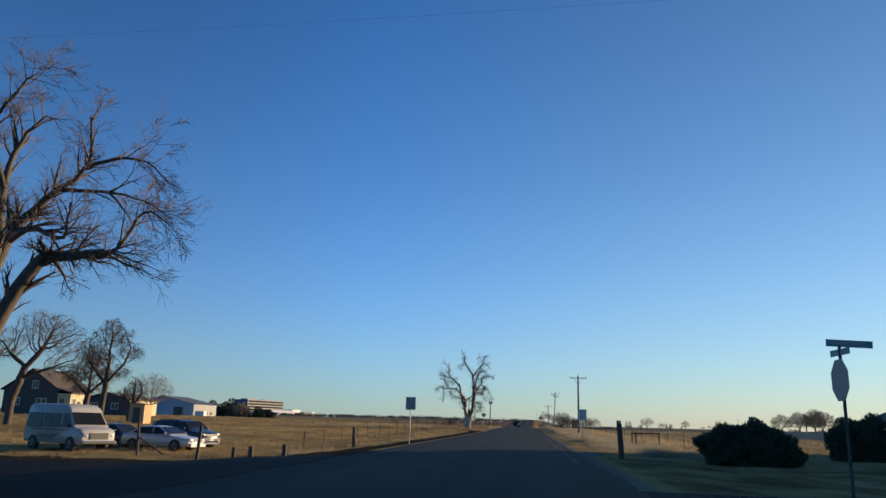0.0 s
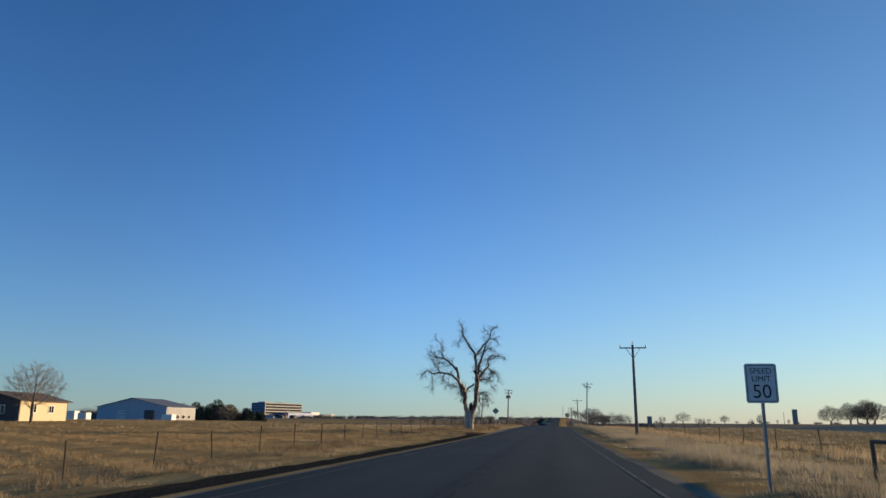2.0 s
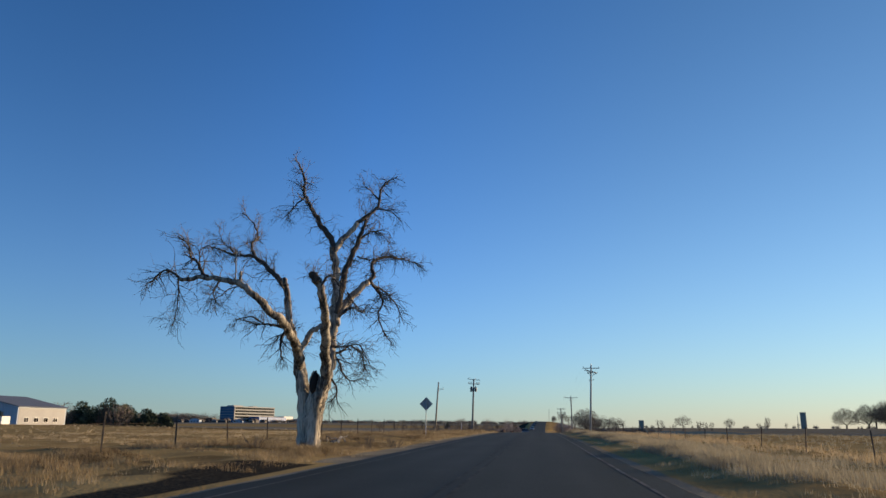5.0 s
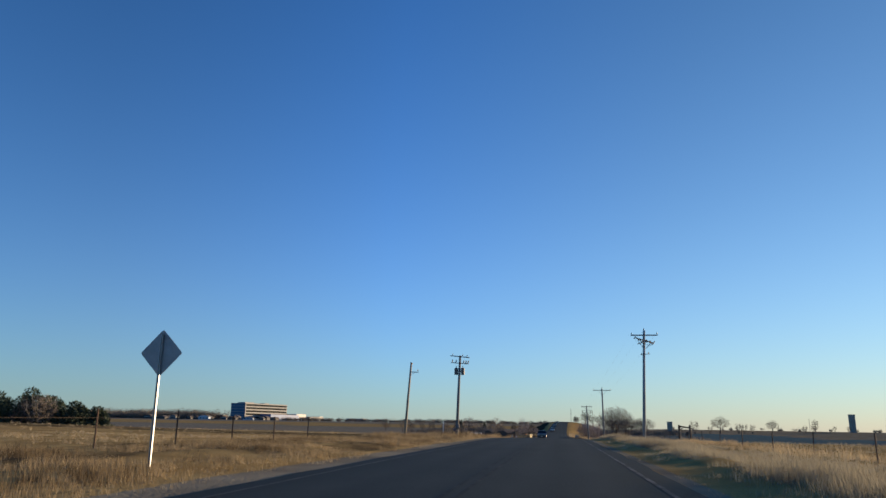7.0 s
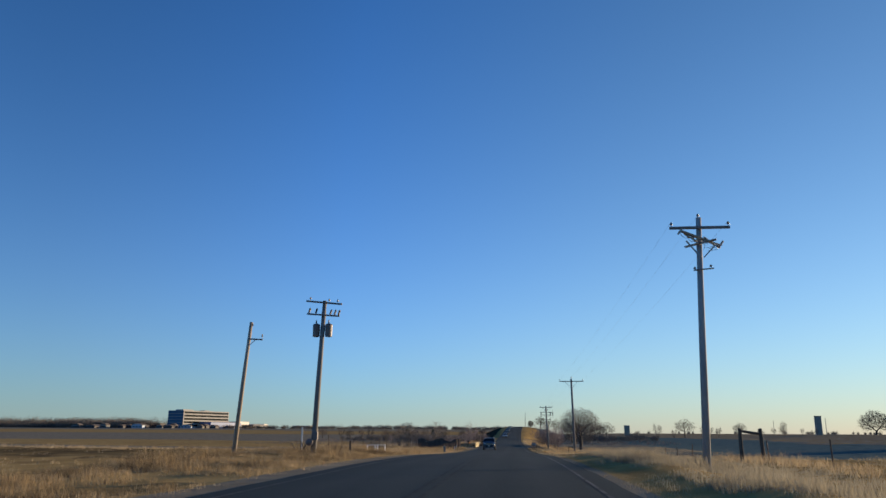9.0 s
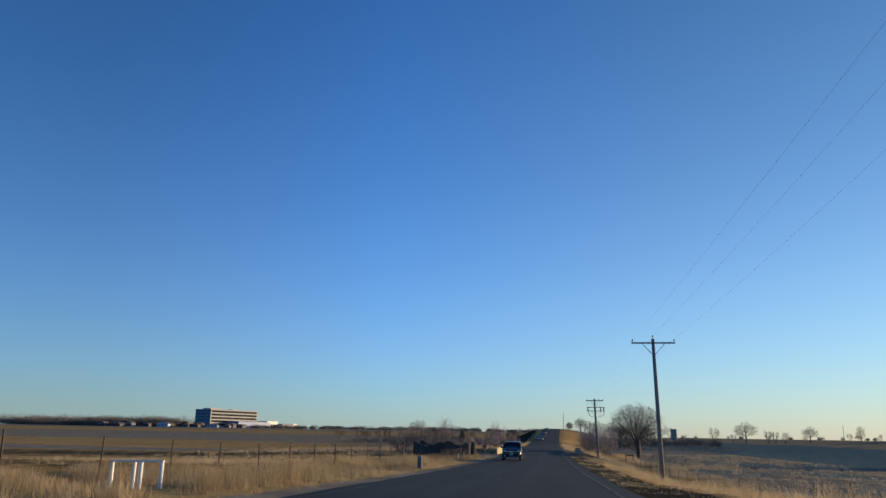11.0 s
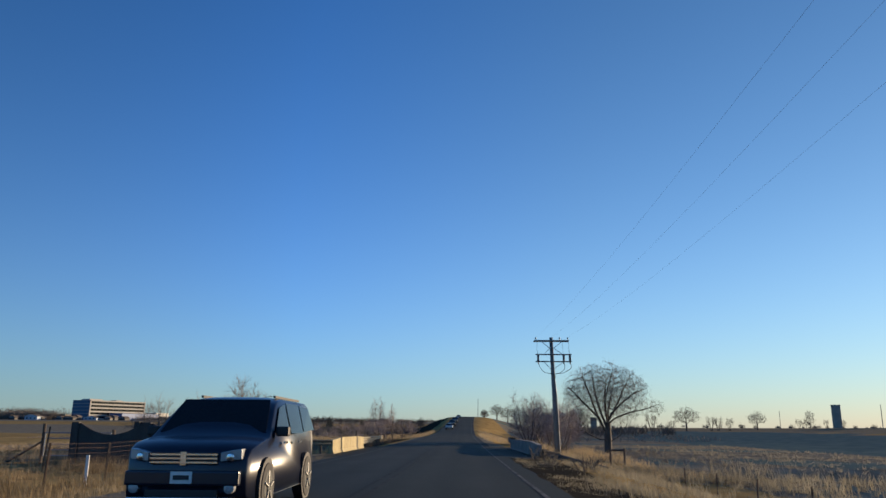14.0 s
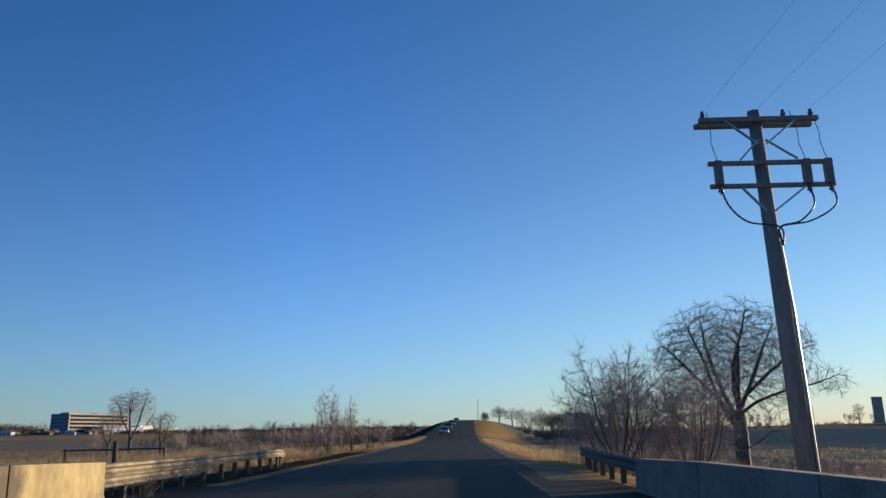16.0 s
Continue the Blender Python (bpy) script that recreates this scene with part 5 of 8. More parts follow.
def insulator(parent, p, tall=0.2):
    Geo().lathe(p, [(0.015, 0), (0.015, tall * 0.35), (0.055, tall * 0.4), (0.06, tall * 0.6), (0.04, tall * 0.7), (0.045, tall * 0.9), (0.02, tall)], 8).obj("insulator", CERAMIC, parent)


def crossarm(base, x, y, z, half, label="", d=0.12, tilt=0.0, yaw=0.0, off=0.17, wood=POLE_WOOD):
    dx, dy = half * math.cos(yaw), half * math.sin(yaw)
    return Geo().bar((x - dx, y - off - dy, z - tilt * half), (x + dx, y - off + dy, z + tilt * half), d, d * 0.85).obj("crossarm", wood, base, label, 0.012)


def brace(base, a, b, w=0.035):
    Geo().bar(a, b, w, w * 0.8).obj("brace", STEEL_GREY, base)


def t_pole(x, y, arm_z, half, lean, label, r=0.16):
    z0 = gz(x, y)
    base = root("utility_pole", (x, y, z0), label, "utility pole", "roadside poles")
    a, lx, ly = arm_z - z0, lean[0], lean[1]
    pole_shaft(base, a + 0.32, r, lean)
    crossarm(base, lx, ly, a, half)
    for s in (-1, 1):
        insulator(base, (lx + s * (half - 0.08), ly - 0.17, a + 0.06))
        brace(base, (lx + s * half * 0.52, ly - 0.24, a - 0.05), (lx + s * 0.07, ly - 0.2, a - 0.86), 0.05)
    insulator(base, (lx, ly, a + 0.32), 0.26)
    return base


t_pole(9.1, 108.8, 8.23, 1.2, (0.0, 0), "grey wooden utility pole with one crossarm")
t_pole(9.45, 279.0, 8.85, 1.52, (-0.18, 0), "grey wooden utility pole with one braced crossarm", 0.17)

# pole with old tangled hardware under its arm
pb = root("utility_pole", (9.1, 212.4, gz(9.2, 212.4)), "tall wooden utility pole with tangled old hardware", "utility pole", "roadside poles")
zb = 10.43 - gz(9.2, 212.4)
pole_shaft(pb, zb + 0.46, 0.155, (0.45, 0), POLE_HAZE)
crossarm(pb, 0.42, 0, zb, 1.2)
for s in (-1, 0, 1):
    insulator(pb, (0.43 + s * 1.13, -0.17 if s else 0, zb + (0.06 if s else 0.46)), 0.18)
OLD_FITTING = material("rusty_weathered_fittings", (0.26, 0.215, 0.17), (0.56, 0.5, 0.42), 12, 0.8, 0.002)
crossarm(pb, 0.38, -0.12, zb - 0.48, 0.95, "sagging lower crossarm with old fittings", 0.1, -0.2, 0.5, wood=POLE_TAN)
crossarm(pb, 0.4, -0.02, zb - 0.66, 0.62, "split grey lower crossarm", 0.09, 0.16, -0.35, wood=POLE_TAN)
for k, (s, w) in enumerate(((-0.95, 0.9), (-0.6, 0.7), (-0.32, -0.5), (0.3, 0.85), (0.55, -0.6), (0.78, 0.6), (1.0, 0.9), (-0.1, -0.8), (0.12, 0.5))):
    z = zb - 0.45 - 0.19 * s - 0.08 * (k % 3)
    Geo().lathe((0.38 + s * 0.9, -0.3 + s * 0.3, z), [(0.025, -0.15), (0.045, -0.12), (0.05, 0.0), (0.035, 0.04), (0.05, 0.1), (0.02, 0.16)], 8, (0.7 * (-1) ** k, 0.3, w)).obj("cutout", OLD_FITTING, pb, "rusty old cutout")
    Geo().tube(bent([(0.38 + s * 0.9, -0.32 + s * 0.3, z - 0.08), (0.38 + s * 0.7 + 0.06, -0.36, z - 0.2), (0.45 + s * 0.25, -0.28, z - 0.16 - 0.02 * k)], random.Random(k), 0.02, 4), 0.009, 5).obj("jumper_wire", WIRE, pb)
brace(pb, (0.98, -0.2, zb - 0.75), (0.5, -0.17, zb - 1.25), 0.06)
brace(pb, (-0.16, -0.2, zb - 0.55), (0.39, -0.17, zb - 1.25), 0.06)
crossarm(pb, 0.44, -0.05, zb - 1.75, 0.4, "", 0.06, 0.1)
insulator(pb, (0.1, -0.2, zb - 1.78), 0.14)
insulator(pb, (0.74, -0.2, zb - 1.7), 0.14)

# switch pole by the bridge
pf = root("utility_pole", (9.15, 345.6, gz(9.15, 345.6)), "switch pole with double arms, fused cutouts and cables", "utility pole", "roadside poles")
zf = 8.0 - gz(9.1, 345.6)
pole_shaft(pf, zf + 0.28, 0.2, (-0.32, -0.3))
px, py = -0.31, -0.28
for o in (-0.2, 0.14):
    crossarm(pf, px, py + o + 0.17, zf, 1.35, "", 0.13, 0.0)
for dz in (1.06, 1.6):
    crossarm(pf, px + 0.13, py - 0.05, zf - dz, 1.38, "", 0.11)
for s in (-1, 1):
    brace(pf, (px + s * 0.8, py - 0.3, zf - 0.06), (px + s * 0.1, py - 0.26, zf - 0.62), 0.05)
    brace(pf, (px + 0.1 + s * 0.64, py - 0.28, zf - 1.0), (px + s * 0.08, py - 0.26, zf - 0.52), 0.045)
    brace(pf, (px + 0.13 + s * 0.7, py - 0.28, zf - 1.66), (px + s * 0.1, py - 0.26, zf - 2.2), 0.05)
for s in (-1.16, 0.8, 1.28):
    Geo().quadbox(px + 0.1 + s - 0.08, px + 0.1 + s + 0.08, py - 0.36, py - 0.2, zf - 1.6, zf - 1.02).obj("cutout", TANK, pf, "grey fuse switch box", 0.015)
    insulator(pf, (px + 0.1 + s, py - 0.3, zf - 1.82), 0.16)
for s in (-1.2, 0.65, 1.28):
    insulator(pf, (px + s, py - 0.05, zf + 0.06), 0.24)
for k, (s, drop) in enumerate(((-1.16, 0.75), (0.8, 0.75), (1.28, 0.72))):
    a = Vector((px + 0.1 + s, py - 0.3, zf - 1.64))
    e = Vector((px + 0.16, py - 0.26, zf - 2.7))
    m1 = a + Vector((0.05 * (1 if s > 0 else 3), 0, -0.45))
    m2 = a.lerp(e, 0.5) + Vector((0.08 * (1 if s > 0 else -1), 0, -0.28))
    rg = random.Random(k)
    Geo().tube(bent([a, m1, m2, e + Vector((0, 0, 0.12)), e + Vector((0.02, 0, -0.3))], rg, 0.0, 6), 0.02, 6).obj("cable", WIRE, pf)
    Geo().tube(bent([(px + s * 0.97, py - 0.1, zf + 0.25), (px + s + 0.05, py - 0.2, zf - 0.3), (px + s + 0.02, py - 0.26, zf - 0.6), (px + 0.1 + s, py - 0.3, zf - 1.02)], rg, 0.0, 5), 0.009, 5).obj("jumper_wire", WIRE, pf)
Geo().tube([(0.2, -0.1, -0.2), (px * 0.5 + 0.2, -0.22, zf * 0.5), (px + 0.2, py - 0.08, zf - 2.85)], 0.035, 8).obj("conduit", STEEL_GREY, pf, "pale metal conduit")

# transformer pole and the leaning pole on the other side
pe = root("utility_pole", (-9.2, 223.8, gz(-9.2, 223.8)), "wooden pole with twin transformers and meter boxes", "utility pole", "roadside poles")
ze = 9.56 - gz(-9.2, 223.8)
pole_shaft(pe, ze + 0.1, 0.17, (0.3, 0))
crossarm(pe, 0.3, 0, ze - 0.03, 1.05, "weathered upper crossarm", 0.11, -0.1)
crossarm(pe, 0.28, 0, ze - 0.75, 0.95, "", 0.1, -0.08)
for s in (-0.85, -0.45, 0.4, 0.65, 0.88):
    Geo().lathe((0.28 + s, -0.17, ze - 0.7 - 0.08 * s), [(0.02, 0), (0.06, 0.05), (0.05, 0.2), (0.07, 0.24), (0.02, 0.32)], 8, (0.3, 0, 1)).obj("cutout", CERAMIC, pe)
for s in (-0.8, 0.3, 0.8):
    insulator(pe, (0.3 + s, -0.17, ze + 0.02 - 0.1 * s), 0.2)
for s in (-1, 1):
    t = Geo().lathe((0.25 + s * 0.36, -0.05, ze - 2.0), [(0.1, 0), (0.2, 0.03), (0.21, 0.66), (0.19, 0.72), (0.06, 0.78)], 14).obj("transformer", TANK, pe, "grey can-shaped transformer", smooth=False)
    Geo().lathe((0.25 + s * 0.36, -0.12, ze - 1.24), [(0.025, 0), (0.05, 0.05), (0.03, 0.12), (0.04, 0.2)], 8).obj("bushing", CERAMIC, t)
    Geo().bar((0.25 + s * 0.1, 0, ze - 1.6), (0.25 + s * 0.3, 0, ze - 1.6), 0.08).obj("bracket", STEEL_GREY, pe)
Geo().quadbox(0.02, 0.3, -0.34, -0.14, 0.75, 1.2).obj("meter_box", TANK, pe, "grey electric meter box", 0.02)
Geo().lathe((-0.16, -0.2, 0.62), [(0.02, -0.2), (0.2, -0.12), (0.2, 0.14), (0.04, 0.2)], 10, (0, 1, 0)).obj("meter", TANK, pe)
Geo().bar((-0.75, -0.1, -0.2), (-0.25, -0.05, 0.75), 0.06).obj("stay", POST_WOOD, pe)
pd = root("utility_pole", (-16.3, 230.7, gz(-16.3, 230.7)), "leaning grey wooden pole with a short bracket arm", "utility pole", "roadside poles")
zd = 9.53 - gz(-16.3, 230.7)
pole_shaft(pd, zd, 0.16, (0.55, 0.2), POLE_TAN)
Geo().bar((0.52, 0.1, zd - 1.15), (1.45, 0.1, zd - 1.2), 0.09).obj("bracket_arm", POLE_WOOD, pd)
brace(pd, (0.95, 0.1, zd - 1.22), (0.5, 0.1, zd - 1.6), 0.05)
insulator(pd, (1.4, 0.1, zd - 1.14), 0.3)
insulator(pd, (0.66, 0.2, zd - 0.3), 0.2)


def span(a, b, sag, label="thin overhead power line"):
    a, b = Vector(a), Vector(b)
    pts = [a.lerp(b, i / 16) - Vector((0, 0, sag * (1 - (i / 8 - 1) ** 2))) for i in range(17)]
    tagged(Geo().tube(pts, 0.0022, 4).obj("power_line", WIRE), label, "cable", "power lines")


for s in (-1, 0, 1):
    span((9.27 + 1.44 * s, 278.85, 9.1 + (0.3 if s == 0 else 0)), (8.85 + 1.2 * s, 345.3, 8.25), 0.8)
    span((9.53 + 1.13 * s, 212.25, 10.68 + (0.34 if s == 0 else 0)), (9.27 + 1.44 * s, 278.85, 9.1 + (0.3 if s == 0 else 0)), 0.35)
span((-34, 22, 14.2), (30, 22, 15.9), 0.6)
for x, z in ((-34, 14.4), (30, 16.1)):
    b = root("utility_pole", (x, 22, gz(x, 22)), "grey wooden utility pole carrying the cross wire", "utility pole", "roadside poles")
    pole_shaft(b, z - gz(x, 22), 0.17)



# ---- signs ----
def sign_post(base, h, mat=STEEL_GREY, w=0.055):
    g = Geo()
    g.quadbox(-w / 2, w / 2, -0.008, 0.008, -0.4, h)
    g.quadbox(-w / 2, -w / 2 + 0.012, -0.03, -0.008, -0.4, h)
    g.quadbox(w / 2 - 0.012, w / 2, -0.03, -0.008, -0.4, h)
    return g.obj("post", mat, base)


def plate(name, w, h, z, mat, base, y=0.02, label="", r=0.05, cx=0.0):
    """An upright sign sheet with rounded corners."""
    pts = []
    for sx, sz, a0 in ((1, 1, 0), (-1, 1, 90), (-1, -1, 180), (1, -1, 270)):
        for k in range(4):
            a = radians(a0 + 30 * k)
            pts.append((cx + sx * (w / 2 - r) + r * math.cos(a), z + sz * (h / 2 - r) + r * math.sin(a)))
    return Geo().prism(pts, y, y + 0.004, lambda a, b, c: (a, c, b)).obj(name, mat, base, label)


def text(body, size, x, y, z, mat, parent, name="lettering"):
    cu = bpy.data.curves.new(name, "FONT")
    cu.body, cu.size, cu.align_x, cu.align_y, cu.extrude = body, size, "CENTER", "CENTER", 0.0015
    me = bpy.data.meshes.new_from_object(bpy.data.objects.new("tmp", cu))
    me.materials.append(mat)
    ob = new(name, me)
    ob.parent = parent
    ob.matrix_basis = pose(x, y, z, 90, 0, 0)
    return ob


s1 = root("speed_limit_sign", (5.82, 54.65, gz(5.82, 54.65)), "white SPEED LIMIT 50 sign on a steel post", "road sign", turn=3)
zt = 2.55 - gz(5.82, 54.65)
sign_post(s1, zt - 0.04)
pl = plate("sign_panel", 0.61, 0.76, zt - 0.38, WHITE_SIGN, s1, -0.038, "white sheet with a black border")
for hgt, w, dz in ((0.012, 0.54, 0.345), (0.012, 0.54, -0.345)):
    Geo().quadbox(-w / 2, w / 2, -0.0425, -0.0385, zt - 0.38 + dz - hgt / 2, zt - 0.38 + dz + hgt / 2).obj("border", BLACK_INK, pl)
for sx in (-1, 1):
    Geo().quadbox(sx * 0.27 - 0.006, sx * 0.27 + 0.006, -0.0425, -0.0385, zt - 0.72, zt - 0.04).obj("border", BLACK_INK, pl)
text("SPEED", 0.155, 0, -0.041, zt - 0.15, BLACK_INK, pl)
text("LIMIT", 0.155, 0, -0.041, zt - 0.3, BLACK_INK, pl)
text("50", 0.37, 0, -0.041, zt - 0.55, BLACK_INK, pl)

s2 = root("road_sign", (-5.08, 45.5, gz(-5.08, 45.5)), "upright road sign seen from its bare metal back", "road sign", turn=-4)
zt = 2.81 - gz(-5.08, 45.5)
sign_post(s2, zt - 0.06)
plate("sign_panel", 0.61, 0.76, zt - 0.38, SIGN_BACK, s2, 0.012)
s3 = root("warning_sign", (-7.17, 158.35, gz(-7.17, 158.35)), "diamond warning sign seen from its bare metal back", "road sign", turn=-5)
zt = 3.97 - gz(-7.17, 158.35)
sign_post(s3, zt - 0.1)
dm = plate("sign_panel", 0.76, 0.76, 0, SIGN_BACK, s3, 0.012)
dm.matrix_basis = pose(0, 0, zt - 0.53, 0, 45, 0)

s4 = root("stop_sign", (7.22, 13.2, gz(7.22, 13.2)), "stop sign with street name plates seen from behind", "road sign")
zt = 2.74 - gz(7.22, 13.2)
Geo().tube([(0, 0, -0.5), (0, 0, zt - 0.06)], 0.026, 8).obj("post", STEEL_DULL_SHADE, s4)
oc = [(0.37 * math.cos(radians(22.5 + 45 * k)), 0.37 * math.sin(radians(22.5 + 45 * k))) for k in range(8)]
op = Geo().prism(oc, -0.003, 0.003, lambda a, b, c: (a, c, b)).obj("sign_panel", SIGN_BACK, s4, "octagonal sheet with its red face turned away")
op.matrix_basis = pose(-0.04, 0, zt - 0.62, 0, 0, 90)
Geo().prism(oc, -0.006, -0.0035, lambda a, b, c: (a, c, b)).obj("red_face", paint("red_sign_sheet", (0.45, 0.02, 0.02), 0.4), op)
np1 = Geo().quadbox(-0.36, 0.36, -0.006, 0.006, zt - 0.09, zt + 0.03).obj("name_plate", GREEN_SIGN, s4, "green street name plate", 0.004)
np1.matrix_basis = pose(0, 0, 0.02, 0, 3, -6)
Geo().quadbox(-0.27, 0.24, -0.009, -0.0065, zt - 0.05, zt - 0.01).obj("lettering_bar", SIGN_BACK, np1)
np2 = Geo().quadbox(-0.36, 0.36, -0.006, 0.006, zt - 0.21, zt - 0.1).obj("name_plate", GREEN_SIGN, s4, "green street name plate", 0.004)
np2.matrix_basis = pose(0, 0, 0, 0, 0, 92)
Geo().quadbox(-0.25, 0.22, -0.009, -0.0065, zt - 0.18, zt - 0.13).obj("lettering_bar", WHITE_SIGN, np2)


# ---- fences and posts ----
def round_post(x, y, h, r, label, lean=(0, 0), group="wooden posts"):
    base = gz(x, y)
    g = Geo().tube([(0, 0, -0.4), (lean[0] * 0.5, lean[1] * 0.5, h * 0.5), (lean[0], lean[1], h)], [r * 1.05, r, r * 0.92], 9)
    ob = g.obj("fence_post", POST_WOOD, None, "", 0.01)
    ob.matrix_world = pose(x, y, base)
    return tagged(ob, label, "fence post", group)


round_post(-8.2, 44.2, 1.15, 0.1, "dark round wooden corner post")
round_post(-18.0, 37.6, 1.75, 0.07, "dark round wooden gate post", (-0.1, 0))
round_post(-12.4, 32.2, 1.6, 0.075, "dark leaning wooden fence post", (0.12, 0))
round_post(-9.5, 31.0, 0.5, 0.12, "short dark stump post in the grass")
round_post(-8.0, 30.8, 0.42, 0.1, "short dark stump post in the grass")
round_post(-10.8, 32.4, 0.45, 0.09, "short dark stump post in the grass")
Geo_b = Geo().bar((-18.05, 37.6, gz(-18, 37.6) + 0.95), (-16.6, 37.9, gz(-16.6, 37.9) - 0.1), 0.07)
tagged(Geo_b.obj("brace_pole", POST_WOOD), "slanting wooden brace against a gate post", "brace")
round_post(5.95, 33.2, 1.45, 0.12, "dark leaning wooden corner post", (-0.08, 0))
fr = root("wooden_frame", (10.7, 58.0, gz(10.7, 58)), "open wooden rail frame of three posts", "frame", turn=-4)
zt = 1.0 - gz(10.7, 58)
for x, y in ((-0.85, 2.6), (-0.8, -0.9), (0.85, -0.8)):
    Geo().tube([(x, y, -0.35), (x, y, zt)], [0.07, 0.06], 8).obj("post", POST_WOOD, fr)
Geo().tube([(-0.95, -0.9, zt - 0.02), (0.95, -0.8, zt + 0.01)], 0.055, 8).obj("rail", POST_WOOD, fr)
Geo().tube([(-0.85, 2.7, zt - 0.02), (-0.8, -0.9, zt)], 0.05, 8).obj("rail", POST_WOOD, fr)
hb = root("fence_brace", (14.6, 225, gz(14.6, 225)), "old wooden H-brace of two posts and a rail", "fence")
for x, lean in ((-0.55, 0.0), (0.6, -0.08)):
    Geo().tube([(x, 0, -0.4), (x + lean, 0, 1.75)], [0.11, 0.1], 9).obj("post", POST_WOOD, hb)
Geo().tube([(-0.6, -0.02, 1.62), (0.6, 0.02, 1.45)], 0.075, 8).obj("rail", POST_WOOD, hb)


def wire_fence(x0, x1, y0, y1, step, label, seed, h=1.15, wires=(0.35, 0.65, 0.95), mesh=0.0):
    """Steel T-posts with strands of wire."""
    rng = random.Random(seed)
    base = root("wire_fence", (0, 0, 0), label, "fence", "wire fences")
    n = int((y1 - y0) / step)
    pts = []
    for i in range(n + 1):
        y = y0 + i * step + rng.uniform(-0.15, 0.15)
        x = x0 + (x1 - x0) * i / n
        z = gz(x, y)
        lx, ly = rng.gauss(0, 0.05), rng.gauss(0, 0.07)
        g = Geo()
        a, b = (x, y, z - 0.3), (x + lx, y + ly, z + h * rng.uniform(0.92, 1.06))
        g.bar(a, b, 0.06, 0.016)
        g.bar(a, b, 0.016, 0.055)
        g.obj("post", RUST if rng.random() < 0.8 else POST_WOOD, base)
        pts.append((Vector((x, y, z)), Vector((lx, ly, 0))))
    for w in wires:
        Geo().tube([p + q * (w / h) + Vector((0, 0, w)) for p, q in pts], 0.0025, 4).obj("wire", RUST, base)
    for (p, _), (q, _) in zip(pts[:-1], pts[1:]):
        for k in range(1, int((q - p).length / mesh) if mesh else 0):
            c = p.lerp(q, k * mesh / (q - p).length)
            Geo().tube([c + Vector((0, 0, wires[0])), c + Vector((0, 0, wires[-1]))], 0.0018, 3).obj("mesh_wire", RUST, base)


wire_fence(-13.0, -13.0, 50.3, 191, 5.22, "rusty steel-post wire fence along a dry field", 1, 1.3)
wire_fence(-13.2, -13.2, 238.9, 318, 4.75, "rusty steel-post wire fence in tall straw grass", 2, 1.55, (0.5, 0.85, 1.2))
wire_fence(14.2, 14.4, 62, 222, 7.6, "rusty steel-post wire fence along a dry field", 3)
wire_fence(14.0, 12.5, 232, 326, 4.2, "low wire fence below the road bank", 4, 0.9)
wire_fence(-9.0, -8.48, 300.4, 320.4, 3.32, "wire mesh fence in front of the dark wall", 5, 1.2, (0.25, 0.4, 0.55, 0.7, 0.85, 1.0, 1.12), 0.2)

mk = root("utility_pedestal", (-6.2, 271.5, gz(-6.2, 271.5)), "teal-grey utility pedestal in tall grass", "utility box")
Geo().prism([(-0.13, -0.1), (0.13, -0.1), (0.13, 0.7), (0.1, 0.75), (0.05, 0.78), (-0.05, 0.78), (-0.1, 0.75), (-0.13, 0.7)], -0.1, 0.1, lambda a, b, c: (a, c, b)).obj("housing", TEAL_BOX, mk, "", 0.012)
# pale strip added for sunlight on the box's right edge
Geo().quadbox(0.132, 0.146, -0.1, -0.03, -0.1, 0.72).obj("lit_edge_strip", PALE_STONE, mk, "pale strip for the sunlit edge")
for x, y, h in ((-11.6, 230, 1.6), (-7.6, 226, 0.75)):
    p = root("marker_post", (x, y, gz(x, y)), "pale slim marker post beside the poles", "post", "marker posts")
    Geo().quadbox(-0.05, 0.05, -0.012, 0.012, -0.3, h).obj("post", TRIM_WHITE if h > 1 else POST_WOOD, p, "", 0.006)
wf = root("pipe_riser", (-9.3, 244, gz(-9.3, 244)), "white pipe risers with a cross rail in the grass", "pipework")
for x in (-0.75, -0.1, 0.1, 0.7):
    Geo().tube([(x, 0, -0.2), (x, 0, 0.75)], 0.05, 8).obj("riser", TRIM_WHITE, wf)
Geo().tube([(-0.8, 0, 0.72), (0.75, 0, 0.74)], 0.03, 8).obj("rail", TRIM_WHITE, wf)
for x, y in ((-7.2, 300), (-7.4, 306.5)):
    p = root("marker_post", (x, y, gz(x, y)), "short white marker post in tall grass", "post", "marker posts")
    Geo().quadbox(-0.04, 0.04, -0.012, 0.012, -0.3, 0.75).obj("post", TRIM_WHITE, p, "", 0.005)

# ---- scalloped entrance wall ----
WZ = gz(-11, 321.5) - 0.1


def scallop(name, a, b, top, dip, mat, parent, ends=0.12, thick=0.1, base_z=0.0):
    """A panel whose top sags between its ends."""
    a, b = Vector((*a, 0)), Vector((*b, 0))
    ln = (b - a).length
    d = (b - a) / ln
    nrm = Vector((-d.y, d.x, 0))
    top_pts = [(ln * k / 14, top - dip * (1 - (2 * min(max((k / 14 - ends) / (1 - 2 * ends), 0), 1) - 1) ** 2)) for k in range(15)]
    poly = [(0, base_z), (ln, base_z)] + top_pts[::-1]
    return Geo().prism(poly, -thick / 2, thick / 2, lambda s, z, c: a + d * s + nrm * c + Vector((0, 0, z))).obj(name, mat, parent)


ew = root("entrance_wall", (0, 0, WZ), "dark scalloped panel wall with brick end pillars", "wall")
WT = 1.42 - WZ
for a, b in (((-15.4, 321.32), (-12.0, 321.0)), ((-12.0, 321.0), (-8.5, 320.66))):
    scallop("panel", a, b, WT, 0.5, DARK_PANEL, ew, 0.08)
